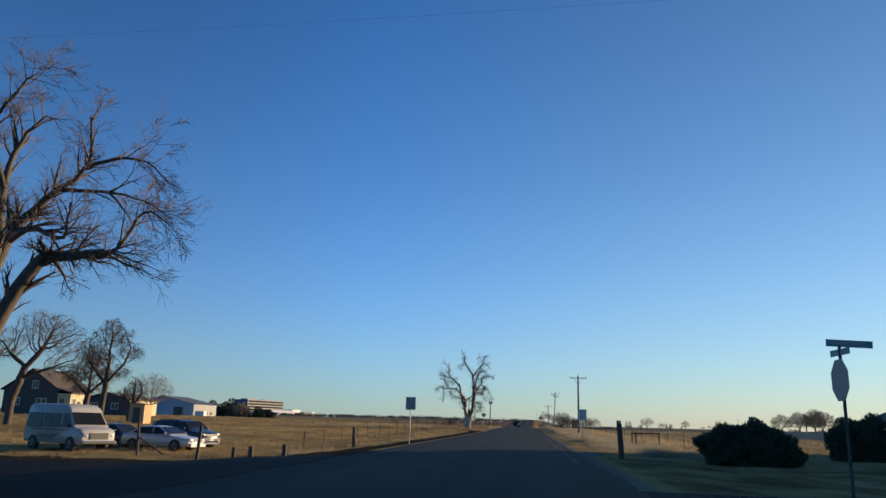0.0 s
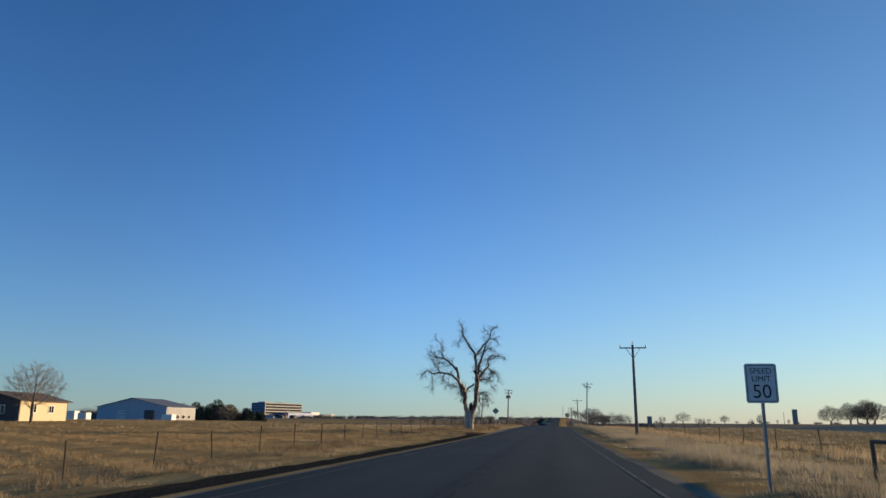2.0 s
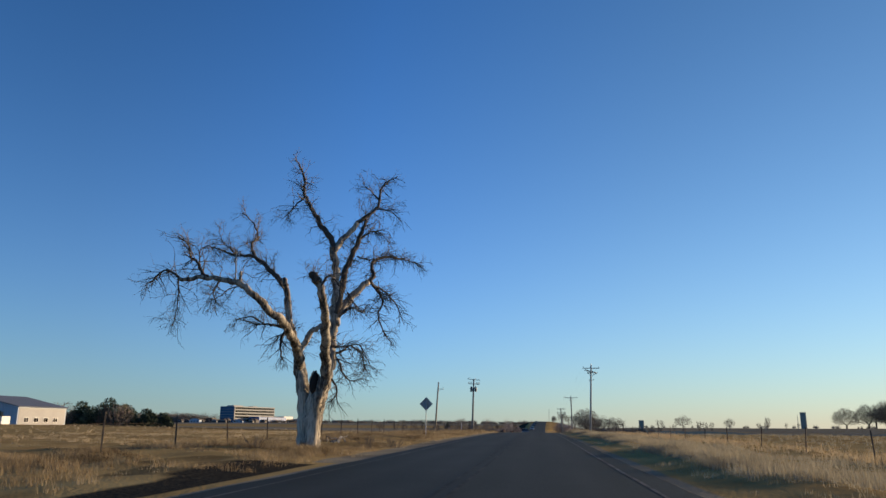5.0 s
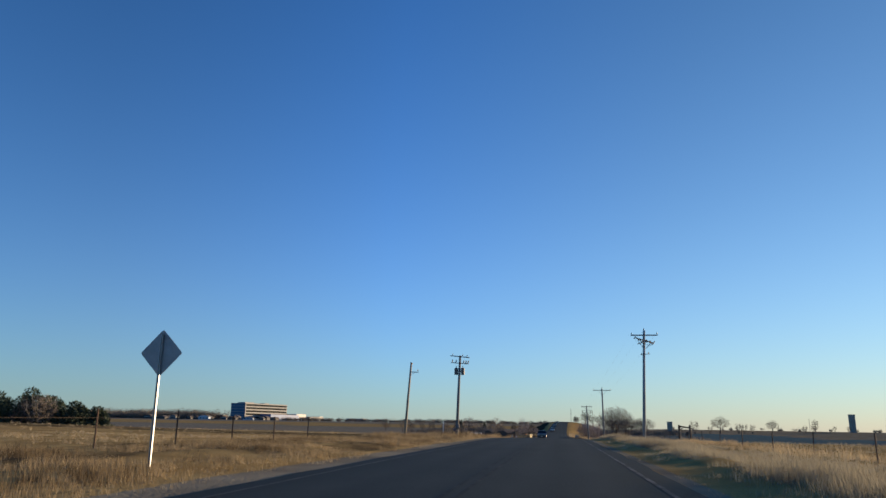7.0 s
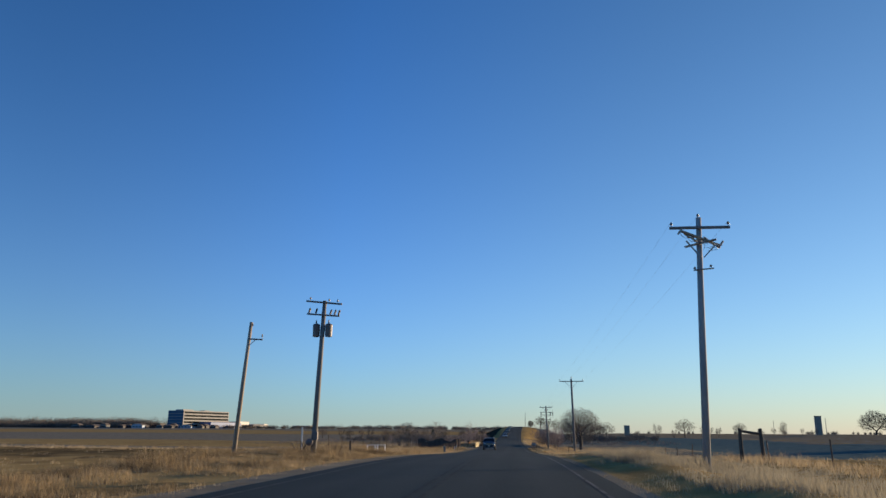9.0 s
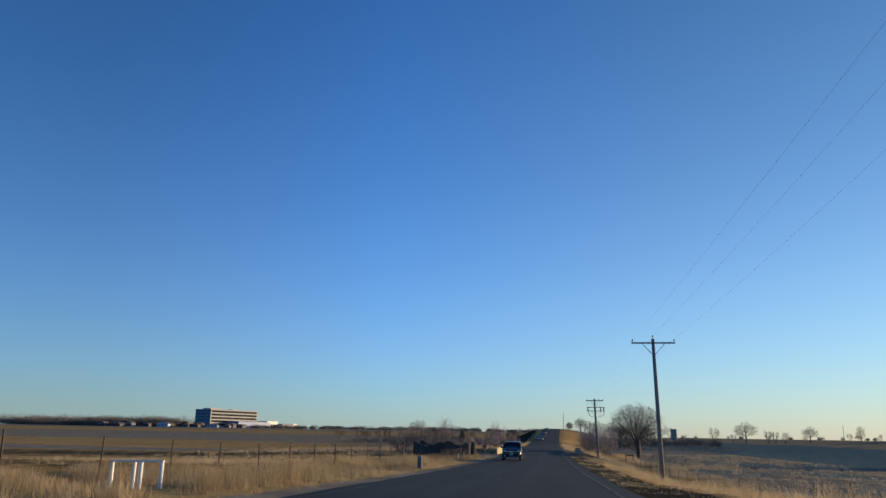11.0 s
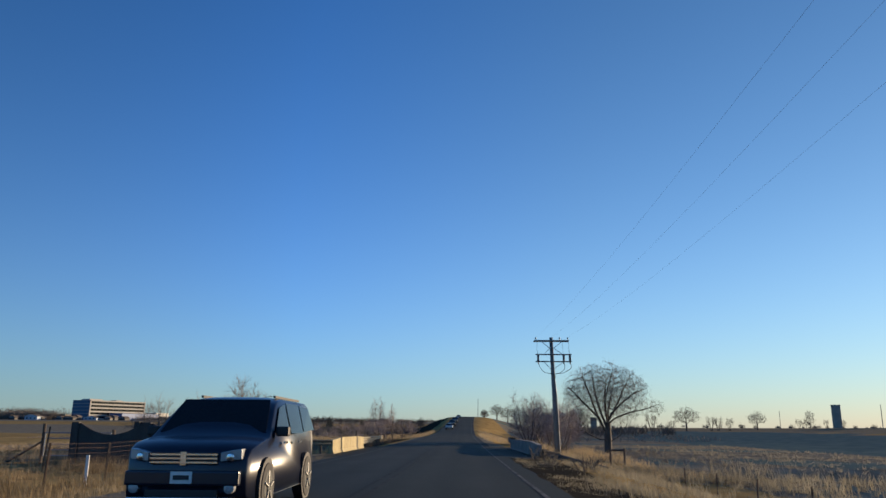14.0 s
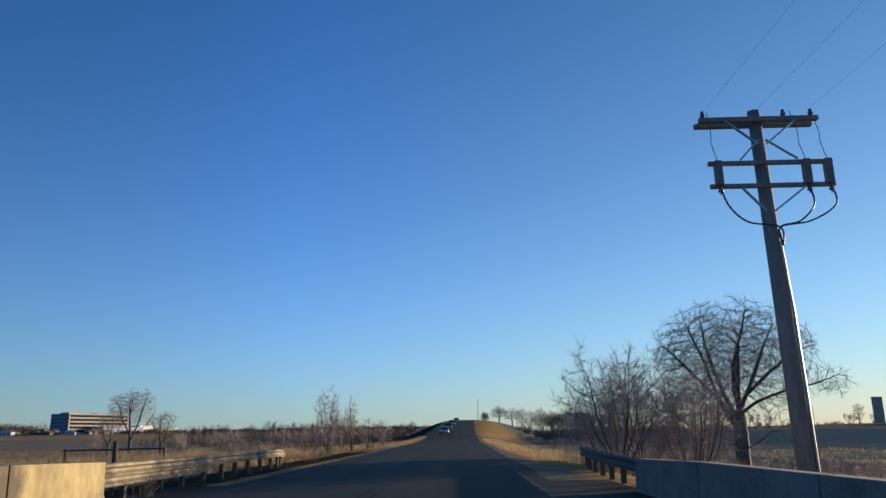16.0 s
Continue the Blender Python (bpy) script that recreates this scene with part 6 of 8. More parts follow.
ew2 = root("entrance_wall", (0, 0, WZ), "dark scalloped panel wall beyond the driveway", "wall")
for a, b in (((-15.8, 328.74), (-12.0, 328.67)), ((-12.0, 328.67), (-8.55, 328.6))):
    scallop("panel", a, b, WT + 0.1, 0.55, DARK_PANEL, ew2, 0.08)
for x in (-15.8, -12.0):
    Geo().quadbox(x - 0.13, x + 0.13, 328.55, 328.82, -0.3, WT + 0.14).obj("post", DARK_PANEL, ew2, "", 0.015)
for x, y in ((-15.4, 321.32), (-12.0, 321.0)):
    Geo().quadbox(x - 0.16, x + 0.16, y - 0.14, y + 0.14, -0.3, WT + 0.04).obj("post", DARK_PANEL, ew, "", 0.015)
for x, y, ew in ((-8.35, 320.62, ew), (-8.4, 328.6, ew2)):
    pil = Geo().quadbox(x - 0.16, x + 0.16, y - 0.15, y + 0.15, -0.3, WT + 0.02).obj("pillar", MORTAR, ew, "sunlit brick end pillar")
    bk = Geo().quadbox(-0.105, 0.105, -0.008, 0.008, 0, 0.062).obj("brick", BRICK, pil)
    first = bk.data
    bpy.data.objects.remove(bk)
    for row in range(int((WT + 0.1) / 0.075)):
        off = 0.05 if row % 2 else -0.05
        z = -0.05 + row * 0.075
        for side in range(4):
            for k in (-1, 1):
                if (k > 0) == (row % 2 == 0) and side % 2:
                    continue
                b = new("brick", first)
                b.parent = pil
                s = 0.07 if k == -1 else 0.085
                if side % 2 == 0:
                    b.matrix_basis = pose(x + k * 0.075 + off * 0.3, y + (side - 1) * 0.156, z) @ Matrix.Diagonal((0.66, 1, 1, 1))
                else:
                    b.matrix_basis = pose(x + (2 - side) * 0.166, y + k * 0.02, z, 0, 0, 90) @ Matrix.Diagonal((1.2, 1, 1, 1))
gt = root("tube_gate", (-17.0, 321.6, gz(-17.0, 321.6)), "grey tubular steel field gate between posts", "gate")
for x in (0, 3.2):
    Geo().tube([(x, 0, -0.3), (x, 0, 1.75 if x == 0 else 1.5)], 0.07, 8).obj("post", POST_WOOD, gt)
for z in (0.35, 0.6, 0.85, 1.1, 1.35):
    Geo().tube([(0.08, 0, z), (3.1, 0, z)], 0.025, 6).obj("rail", STEEL_GREY, gt)
for x in (0.1, 1.6, 3.08):
    Geo().tube([(x, -0.03, 0.33), (x, -0.03, 1.37)], 0.025, 6).obj("upright", STEEL_GREY, gt)
Geo().tube([(-1.6, 0, 0.0), (-0.05, 0, 0.95)], 0.05, 8).obj("stay", POST_WOOD, gt)

bd = Geo().bar((-8.75, 320.2, WZ - 0.1), (-8.1, 320.3, WZ + 1.25), 0.09, 0.04)
tagged(bd.obj("loose_board", PLYWOOD), "loose board leaning on the brick pillar", "board")

mb = root("mailbox", (-6.1, 318.7, gz(-6.1, 318.7)), "dark roadside mailbox with an orange paper tube", "mailbox", turn=-8)
Geo().quadbox(-0.025, 0.025, -0.025, 0.025, -0.3, 1.0).obj("post", STEEL_DULL_SHADE, mb, "slim grey post")
arch = [(-0.13, 0), (0.13, 0), (0.13, 0.13)] + [(0.13 * math.cos(radians(a)), 0.13 + 0.1 * math.sin(radians(a))) for a in (30, 60, 90, 120, 150)] + [(-0.13, 0.13)]
bx = Geo().prism(arch, -0.3, 0.28, lambda a, b, c: (c - 0.05, a, b + 1.02)).obj("box", BLACK_TRIM, mb, "dark arched letter box", 0.008)
Geo().quadbox(0.25, 0.27, -0.14, -0.135, 1.12, 1.36).obj("flag", TRIM_WHITE, bx)
Geo().prism([(0.03, 0.86), (0.26, 0.82), (0.3, 0.98), (0.03, 0.97)], -0.08, 0.08, lambda a, b, c: (a, c, b)).obj("paper_tube", ORANGE, mb, "orange plastic paper tube")
Geo().quadbox(-0.2, 0.02, -0.07, 0.07, 0.85, 0.97).obj("second_box", BLACK_TRIM, mb, "", 0.01)


# ---- bridge parapets and guard rails ----
def parapet(x, y0, y1, n, label, group, mat, low=0.0, swing=0.0):
    base = root("bridge_parapet", (0, 0, 0), label, "barrier", group)
    for k in range(n):
        a, b = y0 + (y1 - y0) * k / n + 0.02, y0 + (y1 - y0) * (k + 1) / n - 0.02
        z0, z1 = float(road_z(a)) - 0.25, float(road_z(b)) - 0.25
        t0, t1 = (0.96 if k == 0 else 1.1), (1.03 if k == n - 1 else 1.1)
        g = Geo()
        for q, z, t in ((a, z0 - low, t0), (b, z1 - low, t1)):
            xq = x + swing * (y1 - q) / (y1 - y0)
            for dx, dz in ((-0.19, 0), (0.19, 0), (0.19, 0.25), (0.13, 0.4), (0.12, t), (-0.12, t), (-0.13, 0.4), (-0.19, 0.25)):
                g.v.append((xq + dx, q, z + dz))
        g.f += [tuple(range(7, -1, -1)), tuple(range(8, 16))] + [(i, (i + 1) % 8, 8 + (i + 1) % 8, 8 + i) for i in range(8)]
        g.obj("section", mat, base, "", 0.02)
    return base


def sooted(m, at, wide, high):
    """A smoky mark of its own shape on a wall."""
    n, l = m.node_tree.nodes, m.node_tree.links
    p = n["Principled BSDF"]
    old = p.inputs["Base Color"].links[0].from_socket
    geo, off, size, far, wob, add, fade, mix = (n.new(k) for k in ("ShaderNodeNewGeometry", "ShaderNodeVectorMath", "ShaderNodeVectorMath", "ShaderNodeVectorMath", "ShaderNodeTexNoise", "ShaderNodeMath", "ShaderNodeMapRange", "ShaderNodeMix"))
    off.operation, size.operation, far.operation = "SUBTRACT", "MULTIPLY", "LENGTH"
    off.inputs[1].default_value, size.inputs[1].default_value = at, (0.0, 1 / wide, 1 / high)
    wob.inputs["Scale"].default_value, wob.inputs["Detail"].default_value = 3.0, 4
    add.operation, add.inputs[1].default_value = "MULTIPLY_ADD", 1.4
    fade.inputs[1].default_value, fade.inputs[2].default_value, fade.inputs[3].default_value, fade.inputs[4].default_value = 1.25, 1.9, 0.85, 0.0
    mix.data_type, mix.inputs[7].default_value = "RGBA", (0.06, 0.055, 0.045, 1)
    for a, b in ((geo.outputs["Position"], off.inputs[0]), (off.outputs[0], size.inputs[0]), (size.outputs[0], far.inputs[0]), (geo.outputs["Position"], wob.inputs["Vector"]),
                 (wob.outputs[0], add.inputs[0]), (far.outputs["Value"], add.inputs[2]), (add.outputs[0], fade.inputs[0]), (fade.outputs[0], mix.inputs[0]), (old, mix.inputs[6]), (mix.outputs[2], p.inputs["Base Color"])):
        l.new(a, b)


sooted(CONCRETE, (0, 341.6, 0.3), 0.55, 0.75)
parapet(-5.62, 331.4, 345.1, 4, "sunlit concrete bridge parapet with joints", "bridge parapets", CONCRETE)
# shade on the right parapet is in its darker concrete colour
parapet(5.75, 330, 346, 4, "shaded concrete bridge parapet in a darker colour", "bridge parapets", CONCRETE_GREY_SHADE, 0.14, 0.5)


GUARD_STEEL = material("yellowish_rail_steel", (0.11, 0.093, 0.06), (0.3, 0.262, 0.18), 2.2, 0.65, 0, 0.2, fine=7)


def guard_rail(pts, label, steel=STEEL_GREY):
    base = root("guard_rail", (0, 0, 0), label, "guard rail", "guard rails")
    path = [Vector((p[0], p[1], float(road_z(p[1])) + 0.59 + p[2])) for p in pts]
    deep = [p[3] if len(p) > 3 else 0.0 for p in pts]
    prof = [(0.0, -0.35), (0.05, -0.325), (0.06, -0.27), (0.0, -0.22), (0.0, -0.155), (0.05, -0.13), (0.06, -0.08), (0.0, -0.03), (0.0, 0.03), (0.06, 0.08), (0.05, 0.13), (0.0, 0.155)]
    g = Geo()
    side = -1 if pts[0][0] > 0 else 1
    n = len(prof)
    for i, p in enumerate(path):
        t = path[min(i + 1, len(path) - 1)] - path[max(i - 1, 0)]
        ln = math.hypot(t.x, t.y)
        nx, ny = t.y / ln, -t.x / ln
        if ny > 0.1 or nx * side < -0.1:
            nx, ny = -nx, -ny
        for back in (0, -0.012):
            for j, (o, z) in enumerate(prof):
                if j < 4:
                    o, z = o * deep[i], -0.155 + (z + 0.155) * deep[i]
                g.v.append((p.x + nx * (o + back), p.y + ny * (o + back), p.z + z))
    m = 2 * n
    for i in range(len(path) - 1):
        for j in range(n - 1):
            a = i * m + j
            g.f.append((a, a + 1, a + 1 + m, a + m))
            b = i * m + n + j
            g.f.append((b + m, b + 1 + m, b + 1, b))
        g.f.append((i * m, i * m + m, i * m + n + m, i * m + n))
        g.f.append((i * m + n - 1, i * m + 2 * n - 1, i * m + 2 * n - 1 + m, i * m + n - 1 + m))
    g.obj("beam", steel, base, "corrugated steel beam")
    ln = 0
    for i in range(len(path) - 1):
        a, b = path[i], path[i + 1]
        for k in range(max(1, round((b - a).length / 1.9))):
            p = a.lerp(b, (k + 0.5) / max(1, round((b - a).length / 1.9)))
            Geo().quadbox(p.x - side * 0.18 - 0.06, p.x - side * 0.18 + 0.06, p.y - 0.07, p.y + 0.07, gz(p.x - side * 0.18, p.y) - 0.3, p.z + 0.14).obj("post", POST_WOOD, base)
            Geo().quadbox(p.x - side * 0.09 - 0.05, p.x - side * 0.09 + 0.05, p.y - 0.05, p.y + 0.05, p.z - 0.13, p.z + 0.12).obj("spacer", POST_WOOD, base)


guard_rail([(-5.58, 331.3, 0), (-6.3, 330.75, 0), (-7.4, 330.2, -0.02), (-9.0, 329.7, -0.06), (-12.0, 329.4, -0.12)][::-1], "bent steel guard rail turning off beside the bridge", GUARD_STEEL)
guard_rail([(-5.6, 345.2, 0, 1), (-5.6, 348, 0, 1), (-5.6, 351, 0, 1), (-5.62, 353, 0, 0.05), (-5.65, 356, 0), (-5.9, 362, -0.05), (-6.6, 366, -0.2)], "steel guard rail leaving the bridge", GUARD_STEEL)
# these two rails take darker steel for the shade on them
guard_rail([(8.6, 322.5, -1.0), (7.9, 325, -0.85), (7.2, 327.5, -0.65), (6.6, 329.4, -0.45), (6.3, 330.6, -0.36)], "shaded dull steel guard rail leading to the bridge", STEEL_DULL_SHADE)
guard_rail([(5.75, 346.2, -0.1), (5.75, 349.5, -0.08), (5.9, 353, -0.06), (6.2, 357, -0.05), (6.9, 361, -0.15)], "shaded dull steel guard rail leaving the bridge", STEEL_DULL_SHADE)


# ---- buildings ----
def window_in(parent, w, h, m, frame_mat=TRIM_WHITE):
    """A window with frame, pane and a dark room behind it, facing local -y."""
    win = Geo().quadbox(-w / 2, w / 2, -0.02, 0.0, -h / 2, h / 2).obj("window", ROOM_DARK, parent)
    win.matrix_basis = m
    f = Geo()
    t = min(0.09, w * 0.12)
    f.quadbox(-w / 2 - t, w / 2 + t, -0.07, -0.022, h / 2, h / 2 + t)
    f.quadbox(-w / 2 - t, w / 2 + t, -0.07, -0.022, -h / 2 - t, -h / 2)
    f.quadbox(-w / 2 - t, -w / 2, -0.07, -0.022, -h / 2, h / 2)
    f.quadbox(w / 2, w / 2 + t, -0.07, -0.022, -h / 2, h / 2)
    f.quadbox(-t / 3, t / 3, -0.06, -0.03, -h / 2, h / 2)
    f.obj("frame", frame_mat, win)
    Geo().quadbox(-w / 2, w / 2, -0.04, -0.034, -h / 2, h / 2).obj("pane", WINDOW_DARK, win)
    return win


def gable_house(name, at, turn, w, d, eave, ridge, wall_a, wall_b, label, over=0.4):
    """A house, w across (x) and d deep (y), its ridge along y; front at y = 0."""
    b = root(name, at, label, "house", turn=turn)
    t = 0.2
    for y in (0, d - t):
        Geo().prism([(-w / 2, -0.5), (w / 2, -0.5), (w / 2, eave), (0, ridge), (-w / 2, eave)], y, y + t, lambda a, z, c: (a, c, z)).obj("wall", wall_a, b)
    for s in (-1, 1):
        Geo().quadbox(min(s * w / 2, s * (w / 2 - t)), max(s * w / 2, s * (w / 2 - t)), t + 0.002, d - t - 0.002, -0.5, eave).obj("wall", wall_b, b)
        sl = (ridge - eave) / (w / 2)
        x1, z1 = s * (w / 2 + over), eave - over * sl
        Geo().prism([(0, ridge + 0.02), (x1, z1 + 0.02), (x1, z1 + 0.17), (0, ridge + 0.19)], -over, d + over, lambda a, z, c: (a, c, z)).obj("roof", ROOF, b)
    return b


# the gable's shade is painted: dark siding where it faces from the sun
h1 = gable_house("farmhouse", (-77.3, 113, gz(-77.3, 113)), 0, 9.4, 9, 3.9, 7.0, SIDING_DARK_SHADE, SIDING_DARK_SHADE, "old farmhouse with gable darkened as shaded and brown shingle roof")
window_in(h1, 0.9, 1.1, pose(0.6, -0.02, 4.6))
window_in(h1, 0.9, 1.1, pose(-2.2, -0.02, 1.9))
window_in(h1, 1.6, 1.0, pose(2.0, -0.02, 1.9))
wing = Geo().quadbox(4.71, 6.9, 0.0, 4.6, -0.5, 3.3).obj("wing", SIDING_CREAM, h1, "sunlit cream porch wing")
Geo().prism([(4.5, 4.0), (7.4, 3.3), (7.4, 3.46), (4.5, 4.2)], -0.4, 5.0, lambda a, z, c: (a, c, z)).obj("wing_roof", ROOF, h1)
for y, z, w in ((1.0, 1.9, 0.7), (3.7, 1.9, 0.7)):
    window_in(h1, w, 1.2, pose(6.92, y, z, 0, 0, 90))
window_in(h1, 0.8, 1.2, pose(5.5, -0.02, 1.9))
Geo().quadbox(6.9, 6.96, 1.9, 2.8, 0, 2.1).obj("door", SIDING_DARK_SHADE, h1, "dark wing door", 0.01)
# front shade in the siding colour, sunny side in the cream
h2 = gable_house("bungalow", (-79.5, 139, gz(-79.5, 139)), 0, 9.6, 11, 2.9, 4.1, SIDING_DARK_SHADE, SIDING_CREAM, "low bungalow with front darkened as shaded and sunlit cream side", 0.5)
window_in(h2, 1.3, 1.1, pose(-2.4, -0.02, 1.6))
window_in(h2, 1.3, 1.1, pose(1.8, -0.02, 1.6))
for y in (3.0, 7.0):
    window_in(h2, 1.1, 1.0, pose(4.82, y, 1.7, 0, 0, 90))
# the long body behind the porch is unseen, sized to shade the crossing
ph = gable_house("porch_house", (36.0, 16, gz(36, 40)), 0, 15, 41, 3.9, 8.0, SIDING_DARK_SHADE, SIDING_DARK_SHADE, "shaded farmhouse with a low open porch and unseen shade-casting body", 0.5)
Geo().prism([(-10.2, 2.2), (-7.4, 3.3), (-7.4, 3.45), (-10.2, 2.35)], 22, 41.3, lambda a, z, c: (a, c, z)).obj("porch_roof", ROOF, ph)
for y in (22.3, 28.5, 34.5, 40.8):
    Geo().quadbox(-9.95, -9.82, y - 0.06, y + 0.06, -0.8, 2.3).obj("porch_post", TRIM_WHITE, ph, "", 0.01)
for y in (25, 37):
    window_in(ph, 1.2, 1.2, pose(-7.52, y, 1.6, 0, 0, -90))
sd = root("garden_shed", (-46.4, 89.6, gz(-46.4, 89.6)), "small plywood shed with a slanting roof", "shed", turn=4)
Geo().prism([(-0.95, -0.3), (0.95, -0.3), (0.95, 2.3), (-0.95, 2.45)], 0, 2.2, lambda a, z, c: (a, c, z)).obj("wall", PLYWOOD, sd)
Geo().prism([(-1.1, 2.48), (1.1, 2.31), (1.1, 2.38), (-1.1, 2.55)], -0.15, 2.35, lambda a, z, c: (a, c, z)).obj("roof", ROOF, sd)
Geo().quadbox(-0.45, 0.45, -0.03, -0.003, 0, 1.95).obj("door", SIDING_DARK_SHADE, sd, "", 0.01)
for x, y, w, h, mt, lb in ((-136, 240, 3.0, 2.6, WHITE_WALL, "white storage container beside the sheds"), (-152, 266, 20.0, 3.4, SIDING_DARK_SHADE, "low dark lean-to beside the sheds"), (-128.8, 235, 2.6, 1.9, WHITE_WALL, "small white storage box beside the sheds"), (-104, 236, 3.0, 1.6, WHITE_WALL, "small white trailer box beside the sheds")):
    b = root("storage_box", (x, y, gz(x, y)), lb, "container", "storage boxes")
    Geo().quadbox(-w / 2, w / 2, 0, 2.4, 0.12, h + 0.12).obj("body", mt, b, "", 0.03)
    Geo().quadbox(w / 2 + 0.003, w / 2 + 0.03, 0.3, 2.1, 0.2, h).obj("door", mt, b, "", 0.01)
    for s in (-0.35, 0.35):
        Geo().quadbox(s * w - 0.1, s * w + 0.1, 0.1, 2.3, -0.1, 0.118).obj("skid", POST_WOOD, b)

# metal hall: sheet walls with ribs, low gable towards the road
hl = root("metal_hall", (-130, 262, gz(-130, 262)), "long blue-grey sheet metal farm hall", "building", turn=-8)
Geo().prism([(-13, -0.5), (13, -0.5), (13, 5.2), (0, 7.9), (-13, 5.2)], 0, 15, lambda a, z, c: (a, c, z)).obj("wall", METAL_BLUE, hl)
for s in (-1, 1):
    Geo().prism([(0, 7.93), (s * 13.5, 5.13), (s * 13.5, 5.25), (0, 8.05)], -0.4, 15.4, lambda a, z, c: (a, c, z)).obj("roof", ROOF_BLUE, hl)
for k in range(25):
    x = -12 + k
    Geo().quadbox(x - 0.05, x + 0.05, -0.045, -0.003, -0.3, 5.3 + 2.6 * (1 - abs(x) / 13)).obj("rib", METAL_BLUE, hl)
Geo().quadbox(4.9, 8.3, -0.12, -0.05, -0.1, 4.2).obj("door", SIDING_DARK_SHADE, hl, "tall dark open doorway", 0.02)
Geo().quadbox(8.4, 9.0, -0.1, -0.05, -0.1, 4.0).obj("door_leaf", BRICK, hl, "rust-brown sliding door leaf", 0.02)
vent = Geo().quadbox(-5.2, -2.0, -0.1, -0.05, 0.4, 4.4).obj("vent", METAL_BLUE, hl, "wide louvred vent")
for k in range(5):
    Geo().quadbox(-5.2, -2.0, -0.16, -0.1, 0.6 + k * 0.8, 0.85 + k * 0.8).obj("louvre", WHITE_WALL, vent)
for y in (2.6, 5.6, 8.6, 11.6):
    window_in(hl, 1.3, 1.0, pose(13.06, y, 2.2, 0, 0, 90))
Geo().quadbox(13.01, 13.05, 0.3, 14.7, -0.4, 4.9).obj("side_cladding", PALE_STONE, hl, "pale cladding on the sunlit side")

# office block on the far rise
ob_z = 9.6
of = root("office_building", (-464, 1222, ob_z), "pale five-storey office block with blue glass end", "office building")


def office():
    L, D, H = 91.0, 30.0, 24.5
    m = pose(0, 0, 0, 0, 0, 68)
    body = Geo().quadbox(0, L, 0, D, -6, H).obj("wall", PALE_STONE, of)
    body.matrix_basis = m
    cap = Geo().quadbox(-0.4, -0.05, 0.4, D - 0.4, -6, H - 0.4).obj("glass_end", BLUE_GLASS, of, "blue glass end wall")
    cap.matrix_basis = m
    for k in range(6):
        Geo().quadbox(-0.55, -0.41, 0.4, D - 0.4, 3.6 + k * 4.1, 4.0 + k * 4.1).obj("spandrel", PALE_STONE, cap)
    for f in range(5):
        z = 2.4 + f * 4.5
        for k in range(20):
            x = 2.0 + k * 4.4
            w = Geo().quadbox(x, x + 4.0, -0.05, -0.004, z, z + 2.6).obj("window", ROOM_DARK, body)
            Geo().quadbox(x, x + 4.0, -0.12, -0.1, z, z + 2.6).obj("pane", WINDOW_DARK, w)
        Geo().quadbox(0, L, -0.35, -0.15, z + 2.65, z + 2.9).obj("ledge", PALE_STONE, body)
    Geo().quadbox(4, 24, 6, 20, H + 0.01, H + 1.6).obj("plant_room", PALE_STONE, body)
    Geo().quadbox(46, 56, 6, 16, H + 0.01, H + 1.2).obj("plant_room", PALE_STONE, body)
    end = Geo().quadbox(0.1, 27, -20, -0.2, -6, H - 0.6).obj("glass_wing", BLUE_GLASS, of, "blue curtain-wall wing")
    end.matrix_basis = pose(0, 0, 0, 0, 0, 158)
    for k in range(7):
        Geo().quadbox(0.4 + k * 4.4, 0.9 + k * 4.4, -0.19, 0.25, 0, H - 1).obj("mullion", BLUE_GLASS, end)
    for k in range(5):
        Geo().quadbox(0.1, 27, -0.19, 0.05, 3.8 + k * 4.5, 4.3 + k * 4.5).obj("spandrel", METAL_BLUE, end)
    low = Geo().quadbox(30, L + 2, -24, -2, -6, 8.5).obj("low_wing", BLUE_WING, of, "low dark glazed front wing")
    low.matrix_basis = m
    for x0, x1, y0, h in ((L + 3, L + 26, -18, 10.5), (L + 27, L + 62, -26, 6.5)):
        lw = Geo().quadbox(x0, x1, y0, 10, -6, h).obj("annex", WHITE_WALL if h > 8 else PALE_STONE, of, "bright white annex")
        lw.matrix_basis = m
        Geo().quadbox(x0, x1, y0 - 2.4, y0 - 0.1, h * 0.5, h * 0.58).obj("canopy", PALE_STONE, lw)
        for k in range(int((x1 - x0) / 6)):
            Geo().quadbox(x0 + 1 + k * 6, x0 + 5 + k * 6, y0 - 0.08, y0 - 0.01, 0, h * 0.45).obj("window", ROOM_DARK, lw)


office()
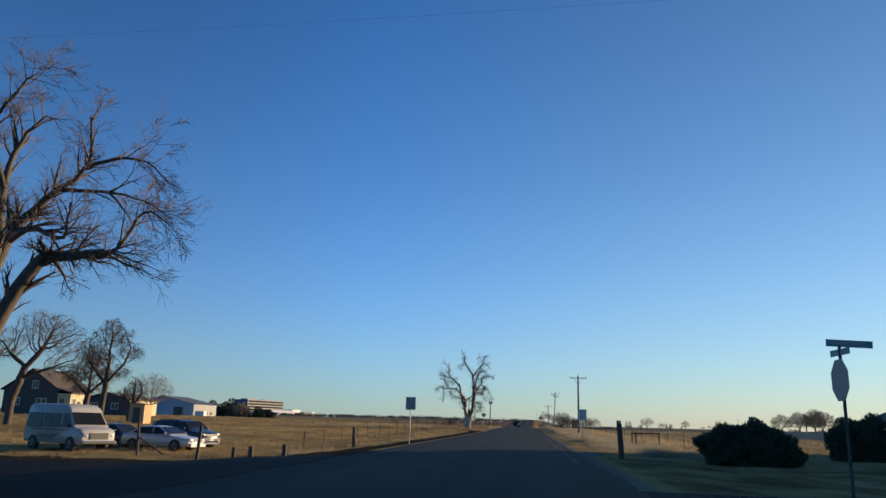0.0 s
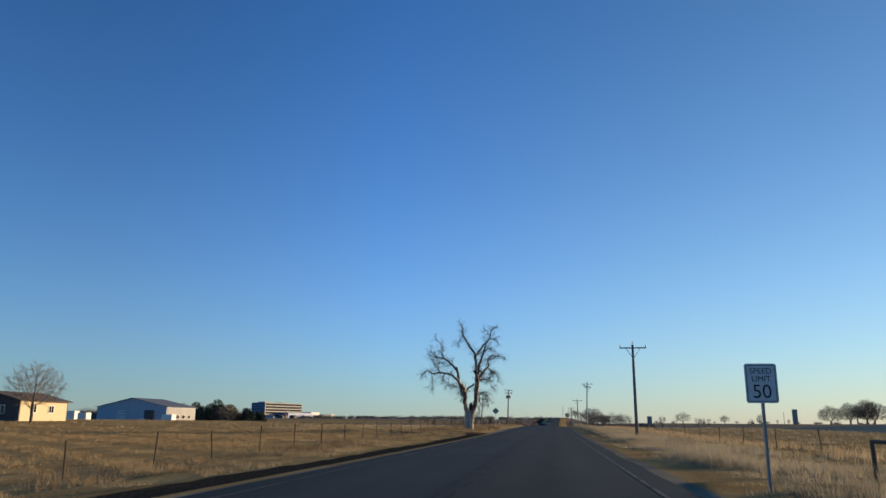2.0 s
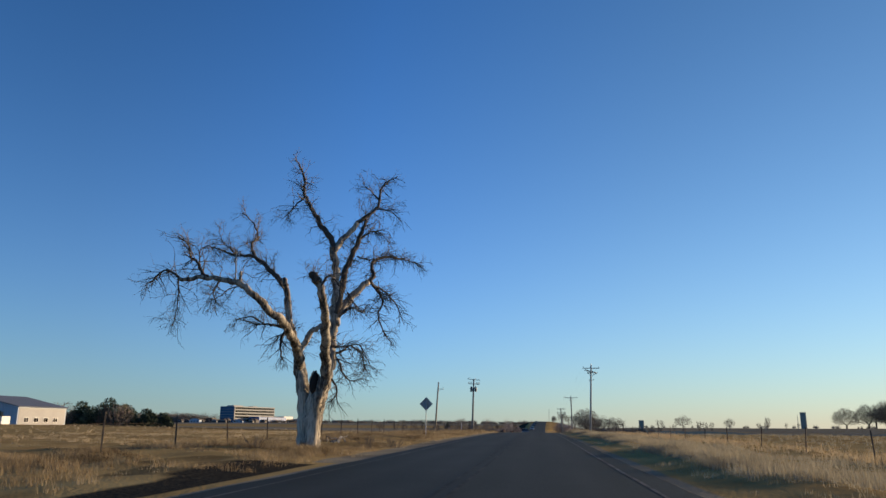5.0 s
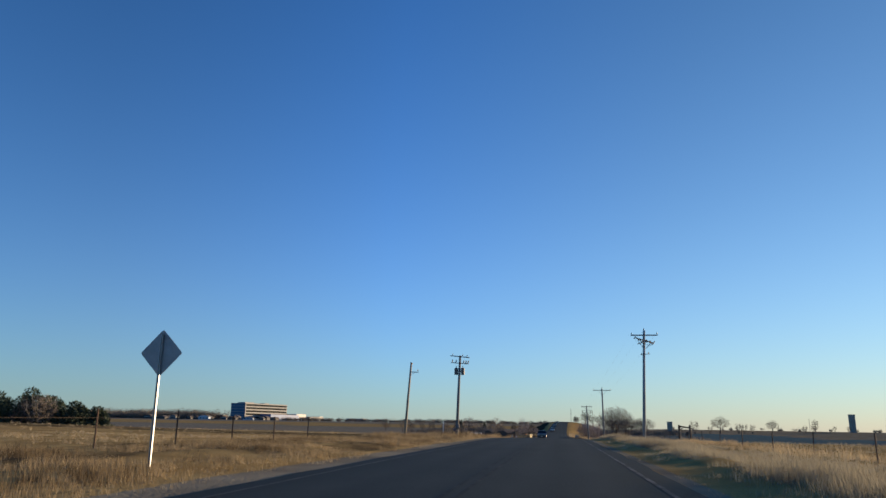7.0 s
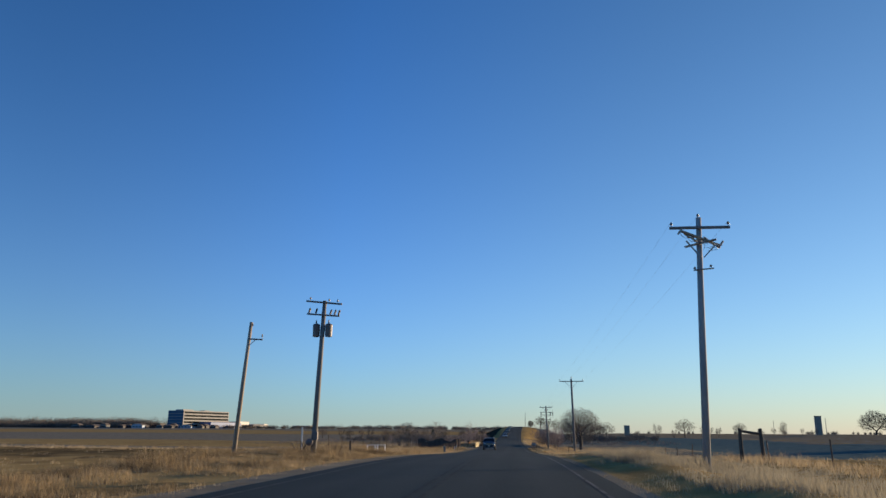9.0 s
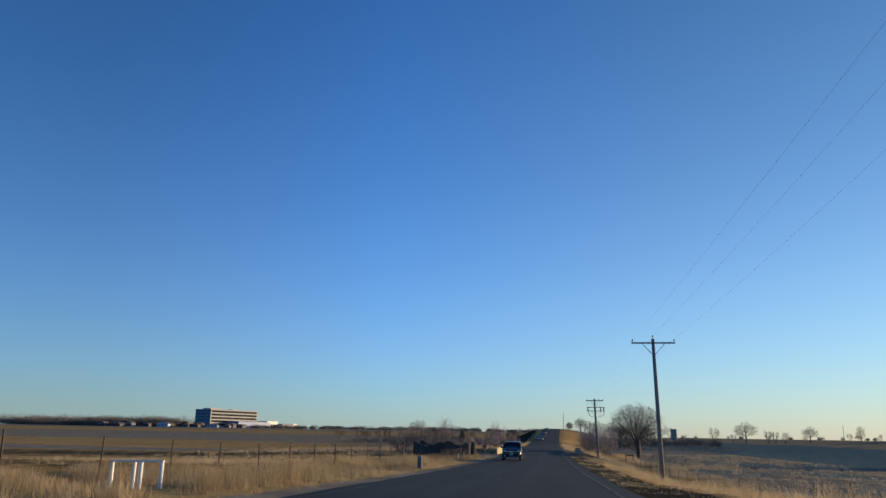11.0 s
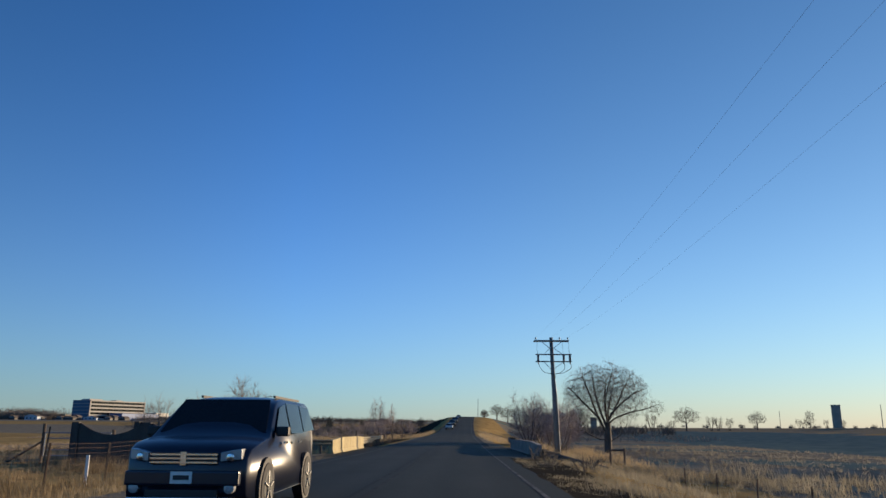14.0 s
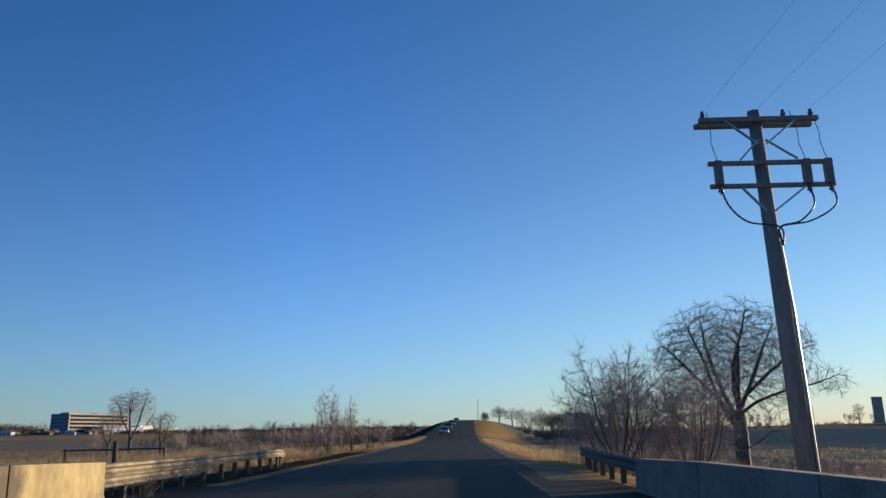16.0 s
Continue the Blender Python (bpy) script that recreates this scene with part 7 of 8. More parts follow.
for i, (x, y, w, h, mt, lb) in enumerate(((-418, 1380, 38, 8, WHITE_WALL, "long white low building beyond the fields"), (-560, 1290, 60, 8, SIDING_DARK_SHADE, "low dark building beyond the fields"), (-640, 1310, 48, 9, BLUE_GLASS, "low glazed building beyond the fields"), (-610, 1240, 30, 7, SIDING_DARK_SHADE, "row of far dark houses"), (-690, 1260, 44, 6, SIDING_DARK_SHADE, "row of far dark houses"), (-340, 1390, 30, 6, PALE_STONE, "pale low building beyond the fields"))):
    b = root("far_building", (x, y, gz(x, y) - 0.5), lb, "building", "far buildings")
    Geo().quadbox(-w / 2, w / 2, 0, 16, -3, h).obj("wall", mt, b)
    Geo().quadbox(-w / 2 - 0.6, w / 2 + 0.6, -0.6, 16.6, h, h + 0.7).obj("roof", ROOF if mt is SIDING_DARK_SHADE else mt, b)
    for k in range(int(w / 5)):
        wn_ = Geo().quadbox(-w / 2 + 1.5 + k * 5, -w / 2 + 4.3 + k * 5, -0.06, -0.01, h * 0.45, h * 0.75).obj("window", ROOM_DARK, b)
        Geo().quadbox(-w / 2 + 1.5 + k * 5, -w / 2 + 4.3 + k * 5, -0.12, -0.1, h * 0.45, h * 0.75).obj("pane", WINDOW_DARK, wn_)

# row of far houses on the skyline
for i in range(15):
    x, y = -555 + i * 10.7 + 6 * math.sin(i * 2.3), 1107 + i * 5.9 + 15 * math.sin(i * 1.7)
    w, h = 11 + 4 * math.sin(i * 1.3), 3.4 + 0.9 * math.cos(i * 2.1)
    b = root("far_house", (x, y, gz(x, y) - 0.4), "far dark-walled house with a shingle roof on the skyline", "house", "far houses", 10 * math.sin(i * 3.1))
    Geo().prism([(-w / 2, -1.5), (w / 2, -1.5), (w / 2, h), (w * 0.22, h + 1.9), (-w * 0.22, h + 1.9), (-w / 2, h)], 0, 10, lambda a, z, c: (a, c, z)).obj("wall", (SIDING_DARK_SHADE, METAL_BLUE, SIDING_DARK_SHADE, CONCRETE_GREY_SHADE, SIDING_DARK_SHADE)[i % 5], b)
    for s in (-1, 1):
        Geo().prism([(s * w * 0.2, h + 1.92), (s * (w / 2 + 0.6), h - 0.1), (s * (w / 2 + 0.6), h + 0.1), (s * w * 0.2, h + 2.12)], -0.5, 10.5, lambda a, z, c: (a, c, z)).obj("roof", ROOF, b)
    for k in (-1, 0, 1):
        win = Geo().quadbox(k * w * 0.3 - 0.9, k * w * 0.3 + 0.9, -0.05, -0.01, 1.6, 3.2).obj("window", ROOM_DARK, b)
        Geo().quadbox(k * w * 0.3 - 1.1, k * w * 0.3 + 1.1, -0.1, -0.055, 3.2, 3.4).obj("lintel", TRIM_WHITE, win)

# silos on the ridge
SILO_WALL = material("stained_concrete", (0.17, 0.175, 0.155), (0.3, 0.3, 0.265), 0.3, 0.9, 0.02)
for x, y, w, d, h, tilt in ((193, 681, 3.6, 3.4, 11.4, 0.0), (106, 896, 5.0, 3.0, 9.0, 0)):
    b = root("silo", (x, y, gz(x, y)), "tall dark windowless tower on the ridge", "silo", "silos", -10)
    Geo().prism([(-w / 2, -1), (w / 2, -1), (w / 2, h), (-w / 2, h)], -d / 2, d / 2, lambda a, z, c: (a - z * 0.01 * tilt, c, z)).obj("wall", SILO_WALL, b, "", 0.15)
    Geo().quadbox(-w / 2 - 0.15, w / 2 + 0.15, -d / 2 - 0.15, d / 2 + 0.15, h + 0.01, h + 0.3).obj("roof", SILO_WALL, b)
for x, y, h in ((150, 560, 8.0), (172, 700, 9), (9.5, 668, 9.0)):
    b = root("far_pole", (x, y, gz(x, y)), "thin far utility pole on the ridge", "pole", "far poles")
    Geo().tube([(0, 0, -0.5), (0.1, 0, h)], [0.16, 0.1], 6).obj("shaft", POLE_WOOD, b)


# ---- vehicles ----
def vehicle(name, at, turn, label, length, width, profile, belt, roof, windows, shield, back, paint_mat, wheel_y, wheel_r, tumble=0.22, lamps=(0.62, 0.86), nose=0.06, group="", plate_z=0.5, detail=True, lamp_in=0.56, soft=1.0):
    """Front at +y. profile: outline (y, z) seen from the side, anticlockwise from the rear foot."""
    base = root(name, at, label, "car", group, turn)
    hw = width / 2

    def half(y, z):
        k = max(0.0, (abs(y) - length * 0.36) / (length * 0.14))
        return (hw - tumble * max(0.0, z - belt) / max(roof - belt, 0.01) * hw * 0.9) * (1 - nose * k * k)

    # the outline cut finer, then swept across with rounded shoulders, nose and tail
    prof = []
    for (y0, z0), (y1, z1) in zip(profile, profile[1:] + profile[:1]):
        m = max(1, int(math.hypot(y1 - y0, z1 - z0) / 0.22))
        prof += [(y0 + (y1 - y0) * i / m, z0 + (z1 - z0) * i / m) for i in range(m)]
    cols = (-1, -0.97, -0.85, -0.6, -0.3, 0, 0.3, 0.6, 0.85, 0.97, 1)
    g, n = Geo(), len(prof)
    for c in cols:
        q = abs(c)
        for y, z in prof:
            end = max(0.0, abs(y) / (length / 2) - 0.75) / 0.25
            crown = 0.05 * q ** 4 if z > lamps[0] else 0.0
            g.v.append((c * half(y, z), y - math.copysign(0.16 * soft * q ** 3 * end, y), z - crown))
    for c in range(len(cols) - 1):
        for i in range(n):
            j = (i + 1) % n
            g.f.append((c * n + i, (c + 1) * n + i, (c + 1) * n + j, c * n + j))
    g.f.append(tuple(range(n)))
    g.f.append(tuple(range(len(cols) * n - 1, (len(cols) - 1) * n - 1, -1)))
    g.obj("body", paint_mat, base, "", 0, True)
    for s in (-1, 1):
        for poly in windows:
            w = Geo().prism(poly, 0.004, 0.016, lambda y, z, c: (s * (half(y, z) + c), y, z))
            w.obj("side_window", CAR_WINDOW, base)
    for nm, (ya, za), (yb, zb) in (("windscreen", *shield), ("rear_window", *back)):
        ny, nz = (zb - za), -(yb - ya)
        q = math.hypot(ny, nz)
        sg = 1 if nm == "windscreen" else -1
        o = [(0.02 * abs(ny) / q * sg, 0.02 * abs(nz) / q)] * 1
        oy, oz = o[0]
        w = Geo()
        pts = [(-half(ya, za) * 0.9, ya, za), (half(ya, za) * 0.9, ya, za), (half(yb, zb) * 0.9, yb, zb), (-half(yb, zb) * 0.9, yb, zb)]
        w.v = [(x, y + oy * 0.4, z + oz * 0.4) for x, y, z in pts] + [(x, y + oy, z + oz) for x, y, z in pts]
        w.f = [(0, 1, 2, 3), (4, 5, 6, 7), (0, 1, 5, 4), (1, 2, 6, 5), (2, 3, 7, 6), (3, 0, 4, 7)]
        w.obj(nm, CAR_WINDOW, base)
    for wy in wheel_y:
        for s in (-1, 1):
            Geo().lathe((s * (hw - 0.16), wy, wheel_r), [(wheel_r * 1.16, 0), (wheel_r * 1.16, 0.165)], 20, (s, 0, 0)).obj("wheel_arch", BLACK_TRIM, base)
            wh = Geo().lathe((s * (hw - 0.2), wy, wheel_r), [(wheel_r * 0.6, -0.02), (wheel_r * 0.93, 0.0), (wheel_r, 0.04), (wheel_r, 0.18), (wheel_r * 0.94, 0.22), (wheel_r * 0.68, 0.225)], 20, (s, 0, 0)).obj("tyre", TYRE, base)
            rim = Geo().lathe((s * (hw + 0.018), wy, wheel_r), [(wheel_r * 0.67, 0), (wheel_r * 0.64, 0.012), (wheel_r * 0.2, 0.004), (wheel_r * 0.16, 0.02)], 18, (s, 0, 0)).obj("rim", STEEL_DULL_SHADE, wh)
            if detail:
                for k in range(5):
                    a = radians(72 * k)
                    Geo().bar((s * (hw + 0.028), wy + wheel_r * 0.15 * math.sin(a), wheel_r + wheel_r * 0.15 * math.cos(a)), (s * (hw + 0.024), wy + wheel_r * 0.64 * math.sin(a), wheel_r + wheel_r * 0.64 * math.cos(a)), 0.05, 0.02).obj("spoke", STEEL_GREY, rim)
    fy = length / 2
    for s in (-1, 1):
        x1, x0 = s * half(fy, 0.7) * 0.93, s * half(fy, 0.7) * lamp_in
        poly = [(x0, lamps[0] + 0.02), (x1, lamps[0] + 0.05), (x1, lamps[1] + 0.03), ((x0 + x1) / 2, lamps[1] + 0.01), (x0, lamps[1] - 0.02)]
        lens = Geo().prism(poly, fy - 0.3, fy + 0.014, lambda a, z, c: (a, c - 0.15 * soft * (abs(a) / hw) ** 3, z)).obj("headlight", LAMP_REFLECTOR, base, "pale clear-lensed headlight", 0.012)
        bx_, bz_ = (x0 * 0.55 + x1 * 0.45), (lamps[0] + lamps[1]) / 2
        Geo().lathe((bx_, fy - 0.02 - 0.15 * soft * (abs(bx_) / hw) ** 3, bz_), [(0.055, 0), (0.06, 0.03), (0.045, 0.05), (0.01, 0.055)], 12, (0, 1, 0)).obj("bulb", CHROME, lens)
        Geo().quadbox(min(x0, x1), max(x0, x1), -fy - 0.012, -fy + 0.1, lamps[0], lamps[1] + 0.06).obj("tail_light", paint("red_lens", (0.3, 0.01, 0.01), 0.2), base, "red tail light", 0.02)
        if detail:
            mx = s * (half(0.2 * length, belt) + 0.1)
            Geo().quadbox(mx - 0.1, mx + 0.1, shield[0][0] - 0.35, shield[0][0] - 0.2, belt, belt + 0.15).obj("mirror", BLACK_TRIM, base, "", 0.03)
    gw = half(fy, 0.6) * 0.56
    gr = Geo().quadbox(-gw, gw, fy - 0.06, fy + 0.006, lamps[0] - 0.02, lamps[1] - 0.02).obj("grille", BLACK_TRIM, base, "", 0.015)
    for k in range(3):
        z = lamps[0] + (lamps[1] - lamps[0]) * (k + 0.5) / 3 - 0.02
        Geo().quadbox(-gw, gw, fy + 0.007, fy + 0.016, z - 0.012, z + 0.012).obj("grille_bar", CHROME, gr)
    Geo().quadbox(-hw * 0.86, hw * 0.86, fy - 0.08, fy + 0.05, lamps[0] - 0.3, lamps[0] - 0.1).obj("bumper", paint_mat if detail else BLACK_TRIM, base, "", 0.03)
    pb_ = Geo().quadbox(-0.15, 0.15, fy + 0.052, fy + 0.06, plate_z - 0.08, plate_z + 0.08).obj("number_plate", WHITE_SIGN, base, "pale number plate")
    Geo().quadbox(-0.11, 0.11, fy + 0.0605, fy + 0.063, plate_z - 0.03, plate_z + 0.03).obj("lettering_bar", BLACK_INK, pb_)
    return base


SUV = [(-2.38, 0.27), (2.25, 0.23), (2.4, 0.33), (2.43, 0.6), (2.4, 0.86), (2.28, 0.97), (1.95, 1.05), (1.38, 1.13), (0.62, 1.64), (0.4, 1.7), (0.0, 1.74), (-1.7, 1.73), (-2.1, 1.67), (-2.25, 1.58), (-2.43, 1.1), (-2.45, 0.5)]
SUV_WIN = [[(1.05, 1.16), (0.5, 1.56), (0.1, 1.62), (0.1, 1.14)], [(0.0, 1.14), (0.0, 1.64), (-0.95, 1.64), (-0.95, 1.14)], [(-1.05, 1.16), (-1.05, 1.63), (-1.8, 1.6), (-2.1, 1.2)]]


def suv(at, turn, paint_mat, label, detail=True, group=""):
    b = vehicle("suv", at, turn, label, 4.86, 1.84, SUV, 1.1, 1.74, SUV_WIN, ((1.28, 1.15), (0.64, 1.66)), ((-2.36, 1.2), (-2.2, 1.6)), paint_mat, (1.45, -1.42), 0.37, 0.2, (0.75, 0.91), 0.09, group, 0.56, detail, 0.6)
    if detail:
        for s in (-1, 1):
            Geo().bar((s * 0.62, 0.1, 1.742), (s * 0.62, -1.75, 1.735), 0.04).obj("roof_rail", BLACK_TRIM, b)
            Geo().lathe((s * 0.66, 2.36, 0.42), [(0.07, 0), (0.07, 0.1), (0.03, 0.11)], 12, (0, 1, 0)).obj("fog_lamp", LAMP_REFLECTOR, b)
        Geo().quadbox(-0.5, 0.5, 2.38, 2.462, 0.3, 0.4).obj("air_intake", BLACK_TRIM, b, "", 0.015)
        Geo().quadbox(-0.74, 0.74, 2.4, 2.485, 0.255, 0.3).obj("skid_plate", CHROME, b, "silver lower bumper strip", 0.012)
        Geo().quadbox(-0.04, 0.04, 2.44, 2.462, 0.72, 0.9).obj("grille_bar", CHROME, b)
        for s in (-1, 1):
            Geo().bar((s * 0.3, 1.25, 1.17), (s * 0.05 - 0.3, 1.32, 1.15), 0.02).obj("wiper", BLACK_TRIM, b)
        for y, z in ((0.55, 0.98), (-0.5, 0.98)):
            for s in (-1, 1):
                Geo().quadbox(min(s * 0.95, s * 0.975), max(s * 0.95, s * 0.975), y - 0.1, y + 0.1, z, z + 0.04).obj("door_handle", CHROME, b)
    return b


SY = 298.0
suv((-1.85, SY + 2.4, float(road_z(SY + 2.4)) + 0.06), 180, CAR_NAVY, "navy blue SUV facing up the road")
SEDAN = [(-2.35, 0.32), (2.3, 0.28), (2.4, 0.4), (2.38, 0.62), (2.2, 0.76), (1.15, 0.92), (0.35, 1.38), (-0.15, 1.44), (-1.0, 1.4), (-1.85, 1.02), (-2.3, 0.96), (-2.42, 0.6)]
SEDAN_WIN = [[(0.85, 0.96), (0.25, 1.33), (-0.1, 1.36), (-0.1, 0.95)], [(-0.18, 0.95), (-0.18, 1.36), (-0.95, 1.33), (-1.5, 1.0)]]


def sedan(at, turn, paint_mat, label, detail=True, group=""):
    return vehicle("sedan", at, turn, label, 4.8, 1.8, SEDAN, 0.92, 1.44, SEDAN_WIN, ((1.05, 0.98), (0.38, 1.36)), ((-1.78, 1.06), (-1.05, 1.37)), paint_mat, (1.42, -1.4), 0.32, 0.24, (0.56, 0.72), 0.1, group, 0.42, detail)


sedan((-19.6, 43.4, gz(-19.6, 43.4)), -98, CAR_WHITE, "white sedan parked on dry grass", group="parked cars")
suv((-20.6, 48.4, gz(-20.6, 48.4)), -112, CAR_DARK, "old dark blue off-roader parked on dry grass", group="parked cars")
sedan((-23.4, 44.9, gz(-23.4, 44.9)), -105, CAR_BLACK, "low dark car parked between a van and a sedan", group="parked cars")
VAN = [(-2.6, 0.42), (2.5, 0.38), (2.68, 0.5), (2.66, 1.02), (2.5, 1.18), (1.95, 1.3), (1.4, 1.95), (1.3, 2.25), (0.9, 2.46), (-2.3, 2.5), (-2.58, 2.36), (-2.66, 0.9)]
VAN_WIN = [[(1.66, 1.24), (1.3, 1.97), (0.8, 1.97), (0.8, 1.24)], [(0.62, 1.24), (0.62, 1.97), (-0.05, 1.97), (-0.05, 1.24)], [(-0.15, 1.24), (-0.15, 1.97), (-0.95, 1.97), (-0.95, 1.24)], [(-1.1, 1.2), (-1.1, 1.99), (-2.4, 1.99), (-2.46, 1.2)]]
van = vehicle("camper_van", (-23.3, 39.8, gz(-23.3, 39.8)), -114, "old white raised-roof camper van parked on grass", 5.34, 2.05, VAN, 1.25, 2.2, VAN_WIN, ((1.88, 1.38), (1.38, 2.02)), ((-2.63, 1.35), (-2.6, 1.95)), VAN_WHITE, (1.7, -1.65), 0.36, 0.12, (0.7, 0.95), 0.05, "parked cars", 0.5, True, 0.68, 0.3)
for s in (-1, 1):
    Geo().quadbox(min(s * 1.004, s * 1.014), max(s * 1.004, s * 1.014), -1.2, 1.2, 0.62, 0.86).obj("stripe", VAN_STRIPE, van, "grey-blue side stripe")
    Geo().quadbox(min(s * 1.004, s * 1.014), max(s * 1.004, s * 1.014), -2.0, 2.0, 1.08, 1.14).obj("stripe", VAN_STRIPE, van, "grey-blue side stripe")
Geo().quadbox(-0.55, 0.55, 2.69, 2.7, 0.64, 0.98).obj("chrome_grille", CHROME, van, "chrome front grille")
for k in range(4):
    Geo().quadbox(-0.52, 0.52, 2.702, 2.71, 0.68 + k * 0.075, 0.71 + k * 0.075).obj("grille_slot", BLACK_TRIM, van)
Geo().quadbox(-0.98, 0.98, 2.66, 2.8, 0.42, 0.58).obj("chrome_bumper", CHROME, van, "chrome front bumper", 0.02)
# cars coming down the hill
for i, (y, p, kind) in enumerate(((478, CAR_SILVER, sedan), (506, CAR_BLACK, suv), (540, CAR_DARK, suv), (590, CAR_BLACK, sedan))):
    kind((float(road_x(y)) - 1.85, y, float(road_z(y)) + 0.07), 180 - math.degrees(math.atan(0.0254 * min(1, (y - 380) / 260))), p, ("silver", "black", "dark blue", "black")[i] + " car coming down the hill road", False, "cars on the hill")


# ---- grass ----
def grass(name, seed, regions, mat, label):
    """Tufts of dry blades: regions of (x0, x1, y0, y1, tufts per square metre, height, blades, blade width)."""
    rng = np.random.RandomState(seed)
    V = []
    for x0, x1, y0, y1, dens, h, blades, wid in regions:
        n = int((x1 - x0) * (y1 - y0) * dens)
        x, y = rng.uniform(x0, x1, n), rng.uniform(y0, y1, n)
        patch = np.sin(x * 0.9 + 1.3 * np.sin(y * 0.21)) + np.sin(y * 0.47 + x * 0.3) + 0.8 * np.sin(y * 1.3 + x * 1.1)
        keep = patch + rng.normal(0, 0.9, n) > -0.7
        x, y, patch = x[keep], y[keep], patch[keep]
        x = x + np.where(y > 380, road_x(y), 0)
        z = ground_z(x, y)
        k = np.repeat(np.arange(len(x)), blades)
        m = len(k)
        hh = h * np.maximum(0.66 + 0.28 * patch[k], 0.2) * rng.uniform(0.35, 1.15, m)
        bx, by = x[k] + rng.normal(0, 0.09, m), y[k] + rng.normal(0, 0.09, m)
        a = rng.uniform(0, 6.283, m)
        w = wid * rng.uniform(0.6, 1.4, m)
        lx, ly = rng.normal(0, 0.28, m) * hh - 0.08 * hh, rng.normal(0, 0.28, m) * hh
        b0 = np.stack([bx - np.cos(a) * w, by - np.sin(a) * w, z[k] - 0.03], 1)
        b1 = np.stack([bx + np.cos(a) * w, by + np.sin(a) * w, z[k] - 0.03], 1)
        t = np.stack([bx + lx, by + ly, z[k] + hh], 1)
        V.append(np.stack([b0, b1, t], 1).reshape(-1, 3))
    V = np.concatenate(V)
    tagged(np_obj(name, V, np.arange(len(V)).reshape(-1, 3), mat), label, "grass", kind="stuff")


grass("verge_grass", 1, [
        (5.6, 7.2, 235, 300, 5, 0.3, 14, 0.005), (7.2, 11.5, 232, 302, 13, 0.55, 14, 0.006), (12.5, 16, 36, 235, 5, 0.45, 8, 0.011),
    (9.5, 16, 330, 345, 8, 0.6, 9, 0.009), (6.5, 16, 343, 380, 8, 0.8, 8, 0.012), (4.8, 14, 380, 470, 3, 0.5, 8, 0.018)], STRAW, "tall dry straw grass on the road bank")
# greyer straw on the right bank, its shade put into the colour
grass("verge_grass", 7, [(6.0, 7.6, 44, 232, 26, 0.4, 15, 0.005), (7.6, 12.5, 36, 232, 11, 0.4, 14, 0.006), (5.2, 6.2, 44, 235, 8, 0.2, 12, 0.005)], STRAW_DIM, "tall straw grass on the road bank, dulled for shade")
grass("verge_grass", 2, [
    (-6.4, -5.0, 122, 318, 5, 0.15, 12, 0.005), (-16, -6.4, 235, 298, 7.5, 0.72, 15, 0.006), (-6.4, -5.4, 250, 305, 8, 0.25, 12, 0.005),
    (-20, -8, 343, 395, 7, 0.7, 8, 0.013), (-14, -4.8, 400, 470, 3, 0.5, 8, 0.018), (-9.5, -7.5, 31, 118, 4, 0.25, 12, 0.006)], STRAW, "tall dry straw grass beside the fence")
grass("verge_grass", 5, [(-14, -9.5, 32.6, 120, 8, 0.28, 14, 0.006), (-40, -10, 32.6, 37, 5, 0.3, 12, 0.007), (-15, -6.2, 118, 235, 12, 0.27, 14, 0.006), (-9.5, -5.6, 118, 200, 6, 0.2, 12, 0.006), (-12.5, -7.0, 198, 236, 9, 0.5, 13, 0.006), (-7.0, -5.4, 198, 236, 7, 0.25, 12, 0.006), (-20, -12.5, 222, 238, 5, 0.5, 12, 0.007), (-16, -6.4, 235, 298, 6.5, 0.6, 14, 0.006), (-16, -6.4, 298, 319, 8, 0.5, 14, 0.006)], STRAW_BROWN, "short matted brown grass beside the road")
grass("field_grass", 3, [
    (-40, -14, 125, 211, 2.6, 0.17, 9, 0.009), (-40, -16, 211, 262, 0.7, 0.15, 9, 0.009), (-26, -15, 262, 308, 3.0, 0.34, 10, 0.009), (-26, -15, 308, 330, 1.2, 0.3, 10, 0.009), (-48, -26, 235, 310, 0.8, 0.35, 8, 0.014), (-90, -40, 60, 300, 0.2, 0.28, 8, 0.022), (-60, -16, 330, 400, 1.0, 0.45, 9, 0.014)], STRAW, "sparse dry grass in the fields")
grass("field_grass", 9, [(-40, -14, 36, 125, 6.5, 0.24, 9, 0.008), (-64, -40, 40, 125, 1.6, 0.3, 9, 0.014)], STRAW_GOLD, "golden dry grass in the field by the farmhouses")
grass("creek_brush", 6, [
    (-22, -8.5, 331.5, 352, 6, 1.0, 9, 0.007), (-40, -8, 345, 440, 1.9, 0.5, 9, 0.008), (-90, -20, 440, 560, 0.9, 0.42, 9, 0.016), (9, 26, 350, 400, 1.2, 0.7, 9, 0.011), (16, 60, 450, 540, 0.3, 1.0, 8, 0.03)], TWIG_TAN, "brown dead brush along the creek")
grass("field_grass", 4, [
    (16, 44, 40, 235, 1.0, 0.28, 8, 0.016), (11.5, 18, 232, 330, 6, 0.3, 12, 0.007), (5.6, 12, 302, 332, 12, 0.32, 13, 0.006), (14, 46, 235, 420, 1.4, 0.3, 8, 0.014), (10, 24, 318, 345, 3, 0.9, 8, 0.014)], STRAW_DIM, "sparse greyish dry grass in the fields")

